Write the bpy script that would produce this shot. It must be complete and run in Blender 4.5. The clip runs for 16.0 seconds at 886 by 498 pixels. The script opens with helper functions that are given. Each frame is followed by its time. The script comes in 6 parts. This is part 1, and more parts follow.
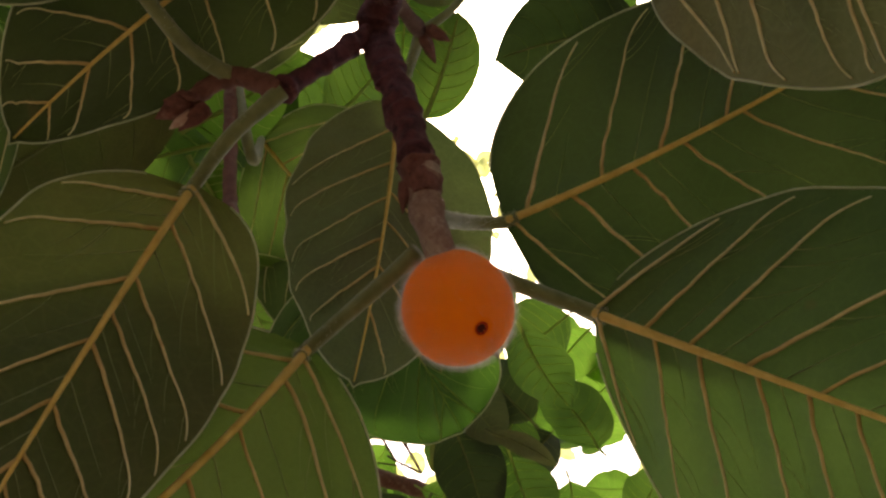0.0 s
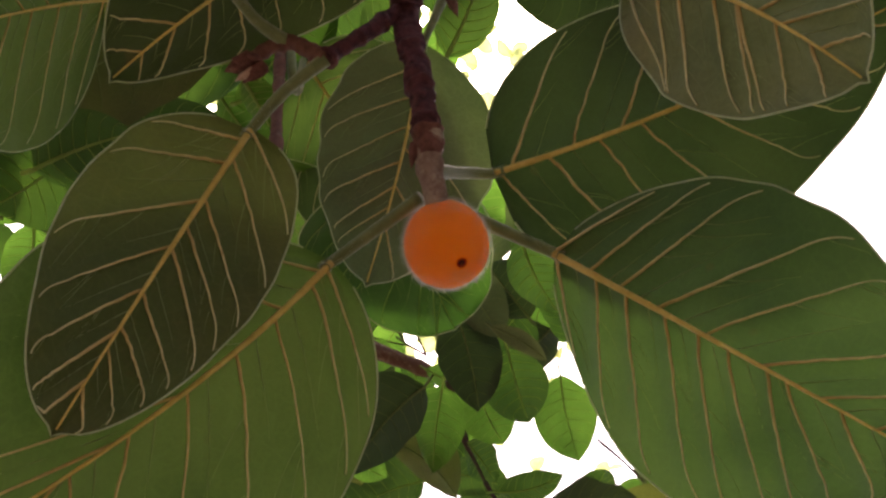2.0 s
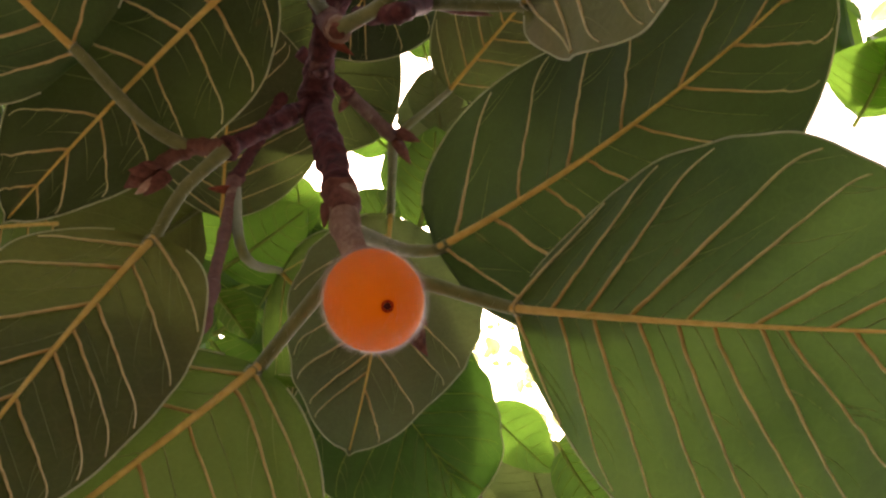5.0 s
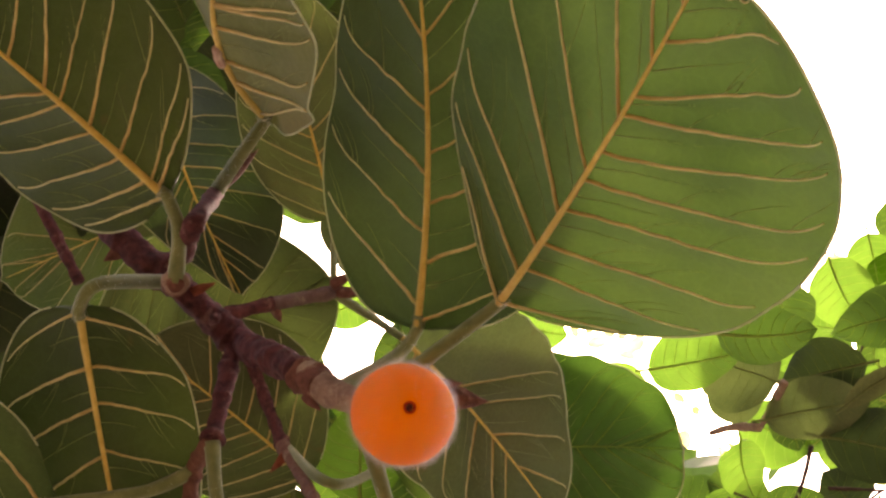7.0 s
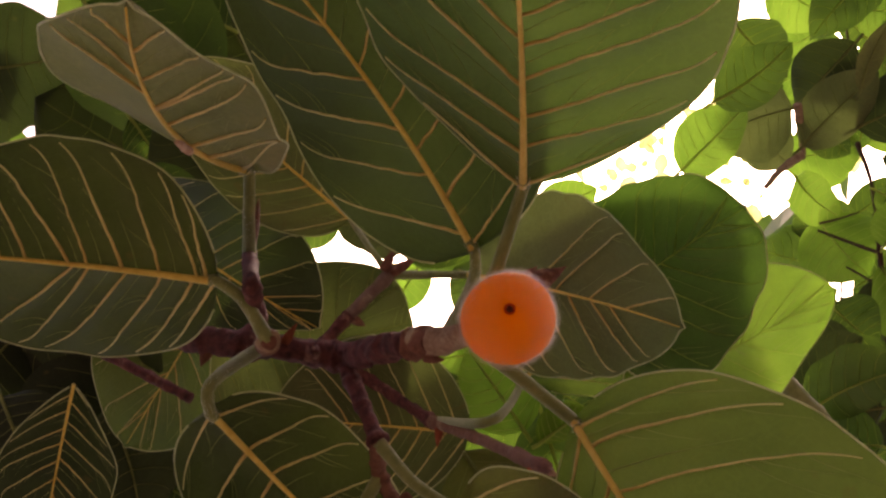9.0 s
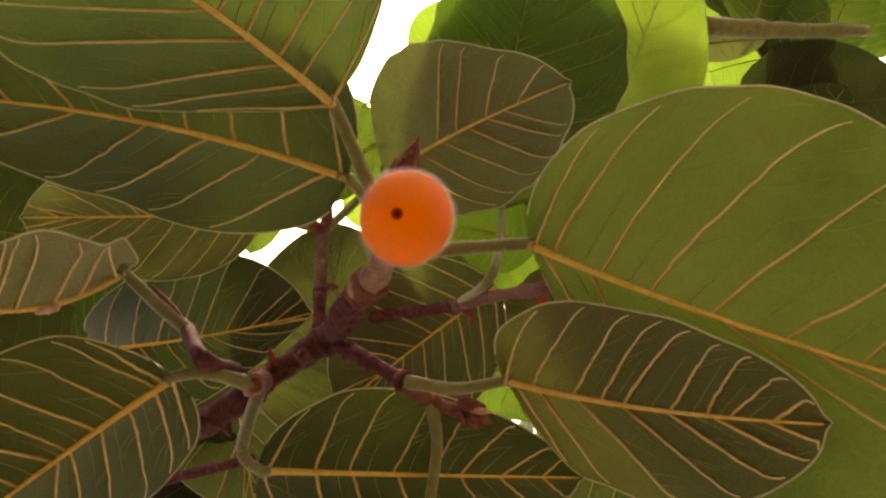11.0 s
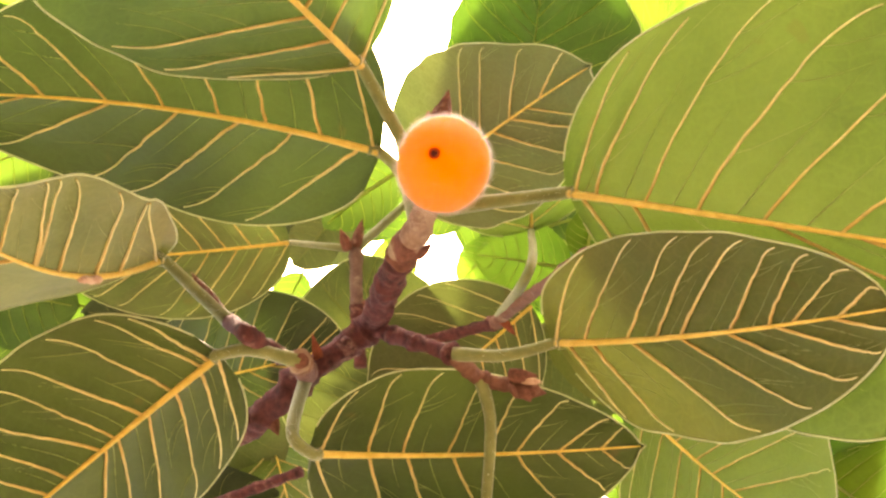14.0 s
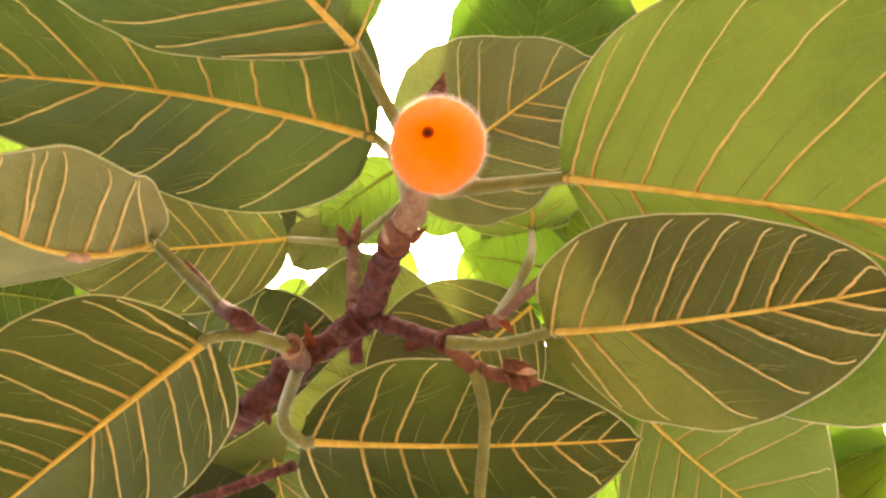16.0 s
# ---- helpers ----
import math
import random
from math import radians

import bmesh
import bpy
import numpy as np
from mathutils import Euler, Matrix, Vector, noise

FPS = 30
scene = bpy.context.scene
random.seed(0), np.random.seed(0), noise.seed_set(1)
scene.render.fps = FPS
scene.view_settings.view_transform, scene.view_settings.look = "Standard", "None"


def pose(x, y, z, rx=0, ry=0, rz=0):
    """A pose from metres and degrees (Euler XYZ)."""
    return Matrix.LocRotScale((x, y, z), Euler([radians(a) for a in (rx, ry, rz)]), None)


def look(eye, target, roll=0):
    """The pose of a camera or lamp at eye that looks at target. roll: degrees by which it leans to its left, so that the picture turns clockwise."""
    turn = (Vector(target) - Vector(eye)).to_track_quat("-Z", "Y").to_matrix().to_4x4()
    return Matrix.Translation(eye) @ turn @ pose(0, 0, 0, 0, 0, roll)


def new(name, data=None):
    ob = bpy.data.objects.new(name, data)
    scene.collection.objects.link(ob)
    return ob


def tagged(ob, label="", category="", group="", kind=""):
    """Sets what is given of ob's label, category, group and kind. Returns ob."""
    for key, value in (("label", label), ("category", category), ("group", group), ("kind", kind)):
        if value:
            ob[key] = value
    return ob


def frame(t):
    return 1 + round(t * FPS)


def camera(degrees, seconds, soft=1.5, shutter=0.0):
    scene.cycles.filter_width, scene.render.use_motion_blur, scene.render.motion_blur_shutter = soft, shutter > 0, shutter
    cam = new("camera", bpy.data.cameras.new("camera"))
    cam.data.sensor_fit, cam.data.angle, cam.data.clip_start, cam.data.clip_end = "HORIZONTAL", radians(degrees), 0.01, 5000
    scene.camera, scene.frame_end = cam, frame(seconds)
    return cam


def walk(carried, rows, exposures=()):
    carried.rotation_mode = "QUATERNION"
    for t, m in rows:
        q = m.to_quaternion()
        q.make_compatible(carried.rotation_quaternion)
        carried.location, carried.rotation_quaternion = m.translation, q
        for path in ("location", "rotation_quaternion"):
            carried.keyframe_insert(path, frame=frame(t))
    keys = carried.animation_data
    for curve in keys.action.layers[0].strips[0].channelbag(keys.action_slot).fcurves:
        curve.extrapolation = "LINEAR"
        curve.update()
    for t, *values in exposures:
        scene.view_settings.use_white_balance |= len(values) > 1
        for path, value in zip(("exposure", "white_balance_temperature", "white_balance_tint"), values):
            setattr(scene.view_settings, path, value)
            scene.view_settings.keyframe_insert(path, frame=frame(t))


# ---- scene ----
# ---------------------------------------------------------------- camera
SUN, SUN_UP, SUN_ROUND, SKY, STOPS = 1.8, 74.0, -10.0, 0.155, 1.50
cam = camera(44.0, 16.0, soft=2.5)
PATH = [
    (0, (0.06967, 0.06425, 1.55120), (0.06714, 0.48991, 2.45607), 1.91),
    (0.5, (0.07571, 0.05036, 1.53882), (0.06582, 0.50231, 2.43081), 3.15),
    (1, (0.07655, 0.03429, 1.52825), (0.06650, 0.51395, 2.40564), 5.80),
    (1.5, (0.08373, 0.01340, 1.50979), (0.07435, 0.51983, 2.37203), 6.66),
    (2, (0.07671, 0.01880, 1.49724), (0.05914, 0.53936, 2.35088), 8.17),
    (2.5, (0.09338, 0.03251, 1.48839), (0.06595, 0.57641, 2.32709), 10.23),
    (3, (0.08902, 0.03247, 1.48829), (0.05971, 0.53287, 2.35358), 16.79),
    (3.5, (0.08683, 0.04731, 1.49513), (0.07978, 0.48292, 2.39524), 23.18),
    (4, (0.10899, 0.07132, 1.50691), (0.08092, 0.43418, 2.43833), 25.00),
    (4.2, (0.11110, 0.07688, 1.51291), (0.06107, 0.40760, 2.45532), 25.81),
    (6.3, (0.12335, 0.12817, 1.50313), (0.00896, 0.29841, 2.48187), -11.04),
    (6.5, (0.13818, 0.11753, 1.51172), (-0.02397, 0.29388, 2.48260), -6.66),
    (7, (0.13152, 0.12467, 1.50938), (0.03783, 0.26377, 2.49522), -26.30),
    (7.5, (0.11997, 0.12953, 1.50118), (0.01177, 0.28478, 2.48312), -36.54),
    (8, (0.10446, 0.11661, 1.48812), (-0.00532, 0.27297, 2.46970), -45.76),
    (8.5, (0.11290, 0.10269, 1.48141), (0.00136, 0.26954, 2.46106), -56.36),
    (9, (0.12864, 0.11992, 1.48629), (-0.01283, 0.24979, 2.46768), -47.83),
    (9.5, (0.13842, 0.14933, 1.48658), (-0.04007, 0.24283, 2.46606), -41.87),
    (10, (0.13418, 0.15554, 1.48243), (-0.07031, 0.22755, 2.45865), -50.09),
    (10.2, (0.13293, 0.15499, 1.48224), (-0.09253, 0.22418, 2.45403), -52.77),
    (12.3, (0.11993, 0.13537, 1.48332), (-0.12131, 0.23224, 2.44894), -74.65),
    (12.5, (0.12033, 0.13188, 1.48305), (-0.12001, 0.23020, 2.44874), -75.11),
    (13, (0.11485, 0.13017, 1.48116), (-0.11084, 0.23340, 2.44988), -77.35),
    (13.5, (0.11296, 0.12399, 1.48220), (-0.06740, 0.25819, 2.45661), -88.78),
    (14, (0.10359, 0.11559, 1.48415), (-0.06020, 0.25366, 2.46094), -91.93),
    (14.5, (0.09889, 0.12144, 1.48386), (-0.04861, 0.24826, 2.46476), -91.69),
    (15, (0.09749, 0.11339, 1.48482), (-0.04979, 0.25300, 2.46401), -94.28),
    (15.5, (0.09974, 0.11373, 1.48777), (-0.03963, 0.25140, 2.46840), -95.78),
    (16, (0.09508, 0.11115, 1.48739), (-0.05372, 0.25916, 2.46512), -96.04),
]
EXPOSURES = [(0.0, -0.42, 7400, 19.5), (1.5, -0.26, 6900, 22.5), (2.5, 0.03, 6700, 20.5), (3.0, 0.22, 6800, 25), (3.5, 0.14, 7000, 26), (4.2, -0.39, 7300, 25.5), (6.3, 1.10, 7600, 30), (7.0, 0.60, 8100, 30.5), (7.5, 0.47, 8150, 30.5), (8.0, 0.28, 8200, 34), (8.4, -0.06, 8200, 39), (9.4, -0.10, 8600, 39), (10.2, -0.05, 10500, 33.5), (12.3, 1.85, 10700, 27.5), (13.3, 2.19, 9900, 22.5), (15.0, 2.19, 9600, 20.5), (16.0, 1.98, 9900, 24.5)]
walk(cam, [(t, look(eye, target, roll)) for t, eye, target, roll in PATH], [(t, e + STOPS, kelvin, tint) for t, e, kelvin, tint in EXPOSURES])


# ---------------------------------------------------------------- light
world = bpy.data.worlds.new("sky")
scene.world = world
world.use_nodes = True
wn = world.node_tree
sky = wn.nodes.new("ShaderNodeTexSky")
sky.sky_type = "NISHITA"
sky.sun_disc = False
sky.sun_elevation = radians(SUN_UP)
sky.sun_rotation = radians(SUN_ROUND)
sky.dust_density = 7.0
sky.air_density = 1.2
wn.links.new(sky.outputs[0], wn.nodes["Background"].inputs[0])
wn.nodes["Background"].inputs[1].default_value = SKY

sun_data = bpy.data.lights.new("sun", "SUN")
sun_data.energy = SUN
sun_data.angle = radians(7)
sun_data.color = (1.0, 0.95, 0.86)
sun = new("sun", sun_data)
up, rnd = radians(SUN_UP), radians(SUN_ROUND)
sun.matrix_world = look(Vector((math.sin(rnd) * math.cos(up), math.cos(rnd) * math.cos(up), math.sin(up))) * 20, (0, 0, 0))


# ---------------------------------------------------------------- materials
def material(name):
    m = bpy.data.materials.new(name)
    m.use_nodes = True
    n = m.node_tree
    return m, n.nodes, n.links, n.nodes["Principled BSDF"]


def noise_ramp(nodes, links, scale, stops, source=None, detail=4.0, rough=0.6):
    """Noise through a colour ramp; stops: (place, colour)."""
    t = nodes.new("ShaderNodeTexNoise")
    t.inputs["Scale"].default_value, t.inputs["Detail"].default_value, t.inputs["Roughness"].default_value = scale, detail, rough
    if source:
        links.new(source, t.inputs["Vector"])
    r = nodes.new("ShaderNodeValToRGB")
    while len(r.color_ramp.elements) < len(stops):
        r.color_ramp.elements.new(0.5)
    for e, (at, c) in zip(r.color_ramp.elements, stops):
        e.position, e.color = at, (*c, 1)
    links.new(t.outputs[0], r.inputs[0])
    return t, r


def mix(nodes, links, fac, a, b, kind="MIX"):
    m = nodes.new("ShaderNodeMix")
    m.data_type, m.blend_type = "RGBA", kind
    if isinstance(fac, float):
        m.inputs[0].default_value = fac
    else:
        links.new(fac, m.inputs[0])
    for slot, v in ((6, a), (7, b)):
        if isinstance(v, tuple):
            m.inputs[slot].default_value = (*v, 1)
        else:
            links.new(v, m.inputs[slot])
    return m.outputs[2]


def bump(nodes, links, height, strength, distance, b):
    k = nodes.new("ShaderNodeBump")
    k.inputs["Strength"].default_value, k.inputs["Distance"].default_value = strength, distance
    links.new(height, k.inputs["Height"])
    links.new(k.outputs[0], b.inputs["Normal"])
    return k


def leaf_material(name, dark, light, glow, share, rough=0.6, sheen=0.04, patch=None, much=0.5):
    """Blade: downy green with a fine net of veinlets; glow: the colour of the light that comes through."""
    m, n, l, b = material(name)
    uv = n.new("ShaderNodeUVMap").outputs[0]
    pos = n.new("ShaderNodeTexCoord").outputs["Object"]
    info = n.new("ShaderNodeObjectInfo")
    _, broad = noise_ramp(n, l, 38.0, [(0.3, dark), (0.72, light)], pos, 3.0)
    # broad patches, browner or fresher
    patch = patch or (light[0] * 1.25, light[1] * 1.02, light[2] * 0.9)
    _, area = noise_ramp(n, l, 17.0, [(0.42, (0, 0, 0)), (0.68, (much, much, much))], pos, 3.0, 0.55)
    broad_col = mix(n, l, area.outputs[0], broad.outputs[0], patch)
    fine, speck = noise_ramp(n, l, 900.0, [(0.35, (0.72, 0.72, 0.72)), (0.7, (1.1, 1.1, 1.1))], pos, 2.0)
    col = mix(n, l, 0.6, broad_col, speck.outputs[0], "MULTIPLY")
    # net of veinlets
    net = n.new("ShaderNodeTexVoronoi")
    net.feature = "DISTANCE_TO_EDGE"
    net.inputs["Scale"].default_value = 210.0
    warp = n.new("ShaderNodeTexNoise")
    warp.inputs["Scale"].default_value = 60.0
    l.new(uv, warp.inputs["Vector"])
    shift = n.new("ShaderNodeVectorMath")
    shift.operation = "MULTIPLY_ADD"
    shift.inputs[1].default_value = (0.006, 0.006, 0.006)
    l.new(warp.outputs[1], shift.inputs[0])
    l.new(uv, shift.inputs[2])
    l.new(shift.outputs[0], net.inputs["Vector"])
    line = n.new("ShaderNodeMapRange")
    line.inputs[1].default_value, line.inputs[2].default_value = 0.0, 0.09
    line.inputs[3].default_value, line.inputs[4].default_value = 0.13, 0.0
    l.new(net.outputs[0], line.inputs[0])
    vein_col = tuple(min(1, c * 1.7 + 0.02) for c in light)
    col = mix(n, l, line.outputs[0], col, vein_col)
    # brown flecks and worn spots
    _, spot = noise_ramp(n, l, 120.0, [(0.72, (0, 0, 0)), (0.78, (0.55, 0.55, 0.55))], pos, 1.0)
    col = mix(n, l, spot.outputs[0], col, (0.11, 0.075, 0.03))
    shade = n.new("ShaderNodeHueSaturation")
    rng = n.new("ShaderNodeMapRange")
    rng.inputs[3].default_value, rng.inputs[4].default_value = 0.85, 1.15
    l.new(info.outputs["Random"], rng.inputs[0])
    l.new(rng.outputs[0], shade.inputs["Value"])
    l.new(col, shade.inputs["Color"])
    l.new(shade.outputs[0], b.inputs["Base Color"])
    b.inputs["Roughness"].default_value = rough
    b.inputs["Specular IOR Level"].default_value = 0.25
    b.inputs["Sheen Weight"].default_value = sheen
    b.inputs["Sheen Roughness"].default_value = 0.5
    bump(n, l, net.outputs[0], 0.25, 0.0006, b)
    tr = n.new("ShaderNodeBsdfTranslucent")
    _, through_col = noise_ramp(n, l, 20.0, [(0.3, tuple(c * k for c, k in zip(glow, (0.50, 0.58, 0.55)))), (0.5, glow), (0.72, tuple(c * k for c, k in zip(glow, (1.35, 1.22, 1.3))))], pos, 4.0)
    l.new(through_col.outputs[0], tr.inputs[0])
    mx = n.new("ShaderNodeMixShader")
    mx.inputs[0].default_value = share
    l.new(b.outputs[0], mx.inputs[1])
    l.new(tr.outputs[0], mx.inputs[2])
    l.new(mx.outputs[0], n["Material Output"].inputs[0])
    return m


def downy_material(name, dark, light, scale=260.0, sheen=0.5, rough=0.75, clear=0.0):
    """Veins, stalks and rims: plain matt plant skin with short down."""
    m, n, l, b = material(name)
    pos = n.new("ShaderNodeTexCoord").outputs["Object"]
    t, r = noise_ramp(n, l, scale, [(0.3, dark), (0.7, light)], pos, 5.0)
    l.new(r.outputs[0], b.inputs["Base Color"])
    b.inputs["Roughness"].default_value = rough
    b.inputs["Sheen Weight"].default_value = sheen
    b.inputs["Specular IOR Level"].default_value = 0.2
    bump(n, l, t.outputs[0], 0.4, 0.0005, b)
    if clear:
        tr = n.new("ShaderNodeBsdfTranslucent")
        l.new(r.outputs[0], tr.inputs[0])
        mx = n.new("ShaderNodeMixShader")
        mx.inputs[0].default_value = clear
        l.new(b.outputs[0], mx.inputs[1])
        l.new(tr.outputs[0], mx.inputs[2])
        l.new(mx.outputs[0], n["Material Output"].inputs[0])
    return m


def vein_material():
    """Side veins: orange-brown where they leave the midrib, cream further out, with small brown scabs."""
    m, n, l, b = material("vein_cream")
    uv = n.new("ShaderNodeUVMap").outputs[0]
    pos = n.new("ShaderNodeTexCoord").outputs["Object"]
    along = n.new("ShaderNodeSeparateXYZ")
    l.new(uv, along.inputs[0])
    r = n.new("ShaderNodeValToRGB")
    r.color_ramp.elements.new(0.5)
    for e, (at, c) in zip(r.color_ramp.elements, ((0.0, (0.64, 0.42, 0.14)), (0.22, (0.82, 0.66, 0.32)), (1.0, (0.88, 0.84, 0.54)))):
        e.position, e.color = at, (*c, 1)
    l.new(along.outputs[0], r.inputs[0])
    t, grain = noise_ramp(n, l, 260.0, [(0.3, (0.78, 0.74, 0.66)), (0.65, (1.0, 1.0, 1.0))], pos, 5.0)
    col = mix(n, l, 1.0, r.outputs[0], grain.outputs[0], "MULTIPLY")
    _, scab = noise_ramp(n, l, 75.0, [(0.68, (0, 0, 0)), (0.76, (0.6, 0.6, 0.6))], pos, 3.0)
    col = mix(n, l, scab.outputs[0], col, (0.42, 0.20, 0.07))
    l.new(col, b.inputs["Base Color"])
    b.inputs["Roughness"].default_value = 0.75
    b.inputs["Sheen Weight"].default_value = 0.3
    b.inputs["Specular IOR Level"].default_value = 0.2
    bump(n, l, t.outputs[0], 0.4, 0.0005, b)
    tr = n.new("ShaderNodeBsdfTranslucent")
    l.new(col, tr.inputs[0])
    mx = n.new("ShaderNodeMixShader")
    mx.inputs[0].default_value = 0.38
    l.new(b.outputs[0], mx.inputs[1])
    l.new(tr.outputs[0], mx.inputs[2])
    l.new(mx.outputs[0], n["Material Output"].inputs[0])
    return m


def bark_material(name, dark, mid, pale, amount):
    """Young bark: reddish brown with pale cork and dark scars; amount: how much pale skin."""
    m, n, l, b = material(name)
    pos = n.new("ShaderNodeTexCoord").outputs["Object"]
    t, r = noise_ramp(n, l, 330.0, [(0.3, dark), (0.6, mid)], pos, 6.0, 0.7)
    t2, r2 = noise_ramp(n, l, 120.0, [(0.62 - amount, (0, 0, 0)), (0.78 - amount, (1, 1, 1))], pos, 5.0, 0.65)
    col = mix(n, l, r2.outputs[0], r.outputs[0], pale)
    l.new(col, b.inputs["Base Color"])
    b.inputs["Roughness"].default_value = 0.8
    b.inputs["Specular IOR Level"].default_value = 0.2
    bump(n, l, t.outputs[0], 0.9, 0.0016, b)
    return m


GREEN = leaf_material("leaf_green", (0.070, 0.106, 0.032), (0.108, 0.156, 0.048), (0.150, 0.260, 0.034), 0.28)
BOTTLE = leaf_material("leaf_bottle", (0.044, 0.076, 0.026), (0.070, 0.110, 0.037), (0.088, 0.178, 0.028), 0.25)
# DEEP: dark leaf green, lowered further to carry shade in the colour
DEEP = leaf_material("leaf_deep_shaded", (0.019, 0.033, 0.013), (0.035, 0.054, 0.022), (0.046, 0.088, 0.016), 0.15)
OLIVE = leaf_material("leaf_olive", (0.076, 0.068, 0.025), (0.130, 0.112, 0.044), (0.185, 0.225, 0.032), 0.25, patch=(0.062, 0.098, 0.027), much=0.75)
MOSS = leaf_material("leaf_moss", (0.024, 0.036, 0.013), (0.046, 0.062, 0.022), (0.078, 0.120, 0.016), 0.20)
GREY = leaf_material("leaf_grey", (0.094, 0.112, 0.053), (0.134, 0.150, 0.074), (0.12, 0.185, 0.042), 0.26, 0.7, 0.06)
PALE = leaf_material("leaf_pale", (0.132, 0.148, 0.064), (0.190, 0.204, 0.092), (0.16, 0.190, 0.048), 0.24, 0.7, 0.06, patch=(0.27, 0.20, 0.115), much=0.6)
# SHADE: near-black copy of the leaf greens, deep shade put into the colour
SHADE = leaf_material("leaf_shade", (0.009, 0.013, 0.006), (0.017, 0.023, 0.010), (0.022, 0.040, 0.006), 0.14)
GLOSS = leaf_material("leaf_glossy", (0.036, 0.074, 0.024), (0.062, 0.112, 0.034), (0.075, 0.200, 0.020), 0.32, 0.4, 0.0)
MOSSY = leaf_material("leaf_mossy", (0.056, 0.074, 0.030), (0.092, 0.112, 0.048), (0.10, 0.15, 0.030), 0.22)
FRESH = leaf_material("leaf_fresh", (0.040, 0.078, 0.024), (0.066, 0.118, 0.036), (0.090, 0.200, 0.020), 0.34, 0.42, 0.0)
# LIT: brighter leaf colours, with sunlight shining through put into them
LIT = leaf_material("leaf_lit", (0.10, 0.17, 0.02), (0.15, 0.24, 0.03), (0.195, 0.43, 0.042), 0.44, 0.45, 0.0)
# SUNLIT: palest leaf colours, holding full sun and glare
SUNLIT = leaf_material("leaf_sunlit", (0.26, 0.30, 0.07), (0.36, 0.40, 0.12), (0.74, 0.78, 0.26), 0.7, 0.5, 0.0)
VEIN = downy_material("vein_yellow", (0.72, 0.49, 0.11), (0.92, 0.70, 0.23), 300.0, 0.35, 0.75, 0.4)
VEIN_SIDE = vein_material()
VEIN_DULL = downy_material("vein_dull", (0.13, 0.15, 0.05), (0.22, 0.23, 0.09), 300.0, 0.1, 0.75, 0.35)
# RIM: white down on leaf edges, brightened to hold the backlight
RIM = downy_material("leaf_rim", (0.46, 0.50, 0.28), (0.66, 0.68, 0.46), 300.0, 0.6, 0.75, 0.4)
STALK = downy_material("stalk_green", (0.104, 0.124, 0.042), (0.195, 0.208, 0.085), 240.0, 0.4)
BARK = bark_material("bark_red", (0.030, 0.009, 0.012), (0.132, 0.041, 0.044), (0.34, 0.18, 0.165), 0.05)
BARK_PALE = bark_material("bark_pale", (0.105, 0.040, 0.030), (0.21, 0.095, 0.070), (0.34, 0.23, 0.175), 0.08)
BARK_GREY = bark_material("bark_grey", (0.10, 0.050, 0.050), (0.20, 0.13, 0.12), (0.36, 0.31, 0.27), 0.08)
BARK_TIP = bark_material("bark_tip", (0.19, 0.10, 0.078), (0.33, 0.215, 0.165), (0.46, 0.36, 0.28), 0.1)
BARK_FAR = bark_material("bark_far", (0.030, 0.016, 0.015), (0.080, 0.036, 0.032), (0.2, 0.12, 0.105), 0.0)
BUD_RED = bark_material("bud_red", (0.17, 0.04, 0.025), (0.34, 0.09, 0.05), (0.46, 0.25, 0.17), 0.02)
SCAR = bark_material("scar_pale", (0.36, 0.17, 0.12), (0.55, 0.36, 0.28), (0.68, 0.52, 0.44), 0.1)
BUD = bark_material("bud_brown", (0.08, 0.028, 0.022), (0.21, 0.085, 0.065), (0.40, 0.26, 0.20), 0.06)
RIND = bark_material("mouth_red", (0.40, 0.03, 0.006), (0.58, 0.055, 0.010), (0.6, 0.10, 0.02), -0.05)


def fruit_material():
    m, n, l, b = material("fruit_orange")
    pos = n.new("ShaderNodeTexCoord").outputs["Object"]
    t, r = noise_ramp(n, l, 150.0, [(0.3, (0.98, 0.23, 0.006)), (0.7, (1.0, 0.32, 0.012))], pos, 5.0)
    _, speck = noise_ramp(n, l, 1400.0, [(0.66, (0, 0, 0)), (0.74, (0.25, 0.25, 0.25))], pos, 2.0)
    col = mix(n, l, speck.outputs[0], r.outputs[0], (1.0, 0.45, 0.06))
    l.new(col, b.inputs["Base Color"])
    b.inputs["Roughness"].default_value = 0.6
    b.inputs["Specular IOR Level"].default_value = 0.25
    b.inputs["Subsurface Weight"].default_value = 0.0
    b.inputs["Subsurface Radius"].default_value = (0.018, 0.006, 0.002)
    b.inputs["Subsurface Scale"].default_value = 1.0
    b.inputs["Sheen Weight"].default_value = 0.0
    bump(n, l, t.outputs[0], 0.15, 0.0008, b)
    tr = n.new("ShaderNodeBsdfTranslucent")
    tr.inputs[0].default_value = (1.0, 0.47, 0.05, 1)
    mx = n.new("ShaderNodeMixShader")
    mx.inputs[0].default_value = 0.72
    l.new(b.outputs[0], mx.inputs[1])
    l.new(tr.outputs[0], mx.inputs[2])
    l.new(mx.outputs[0], n["Material Output"].inputs[0])
    return m


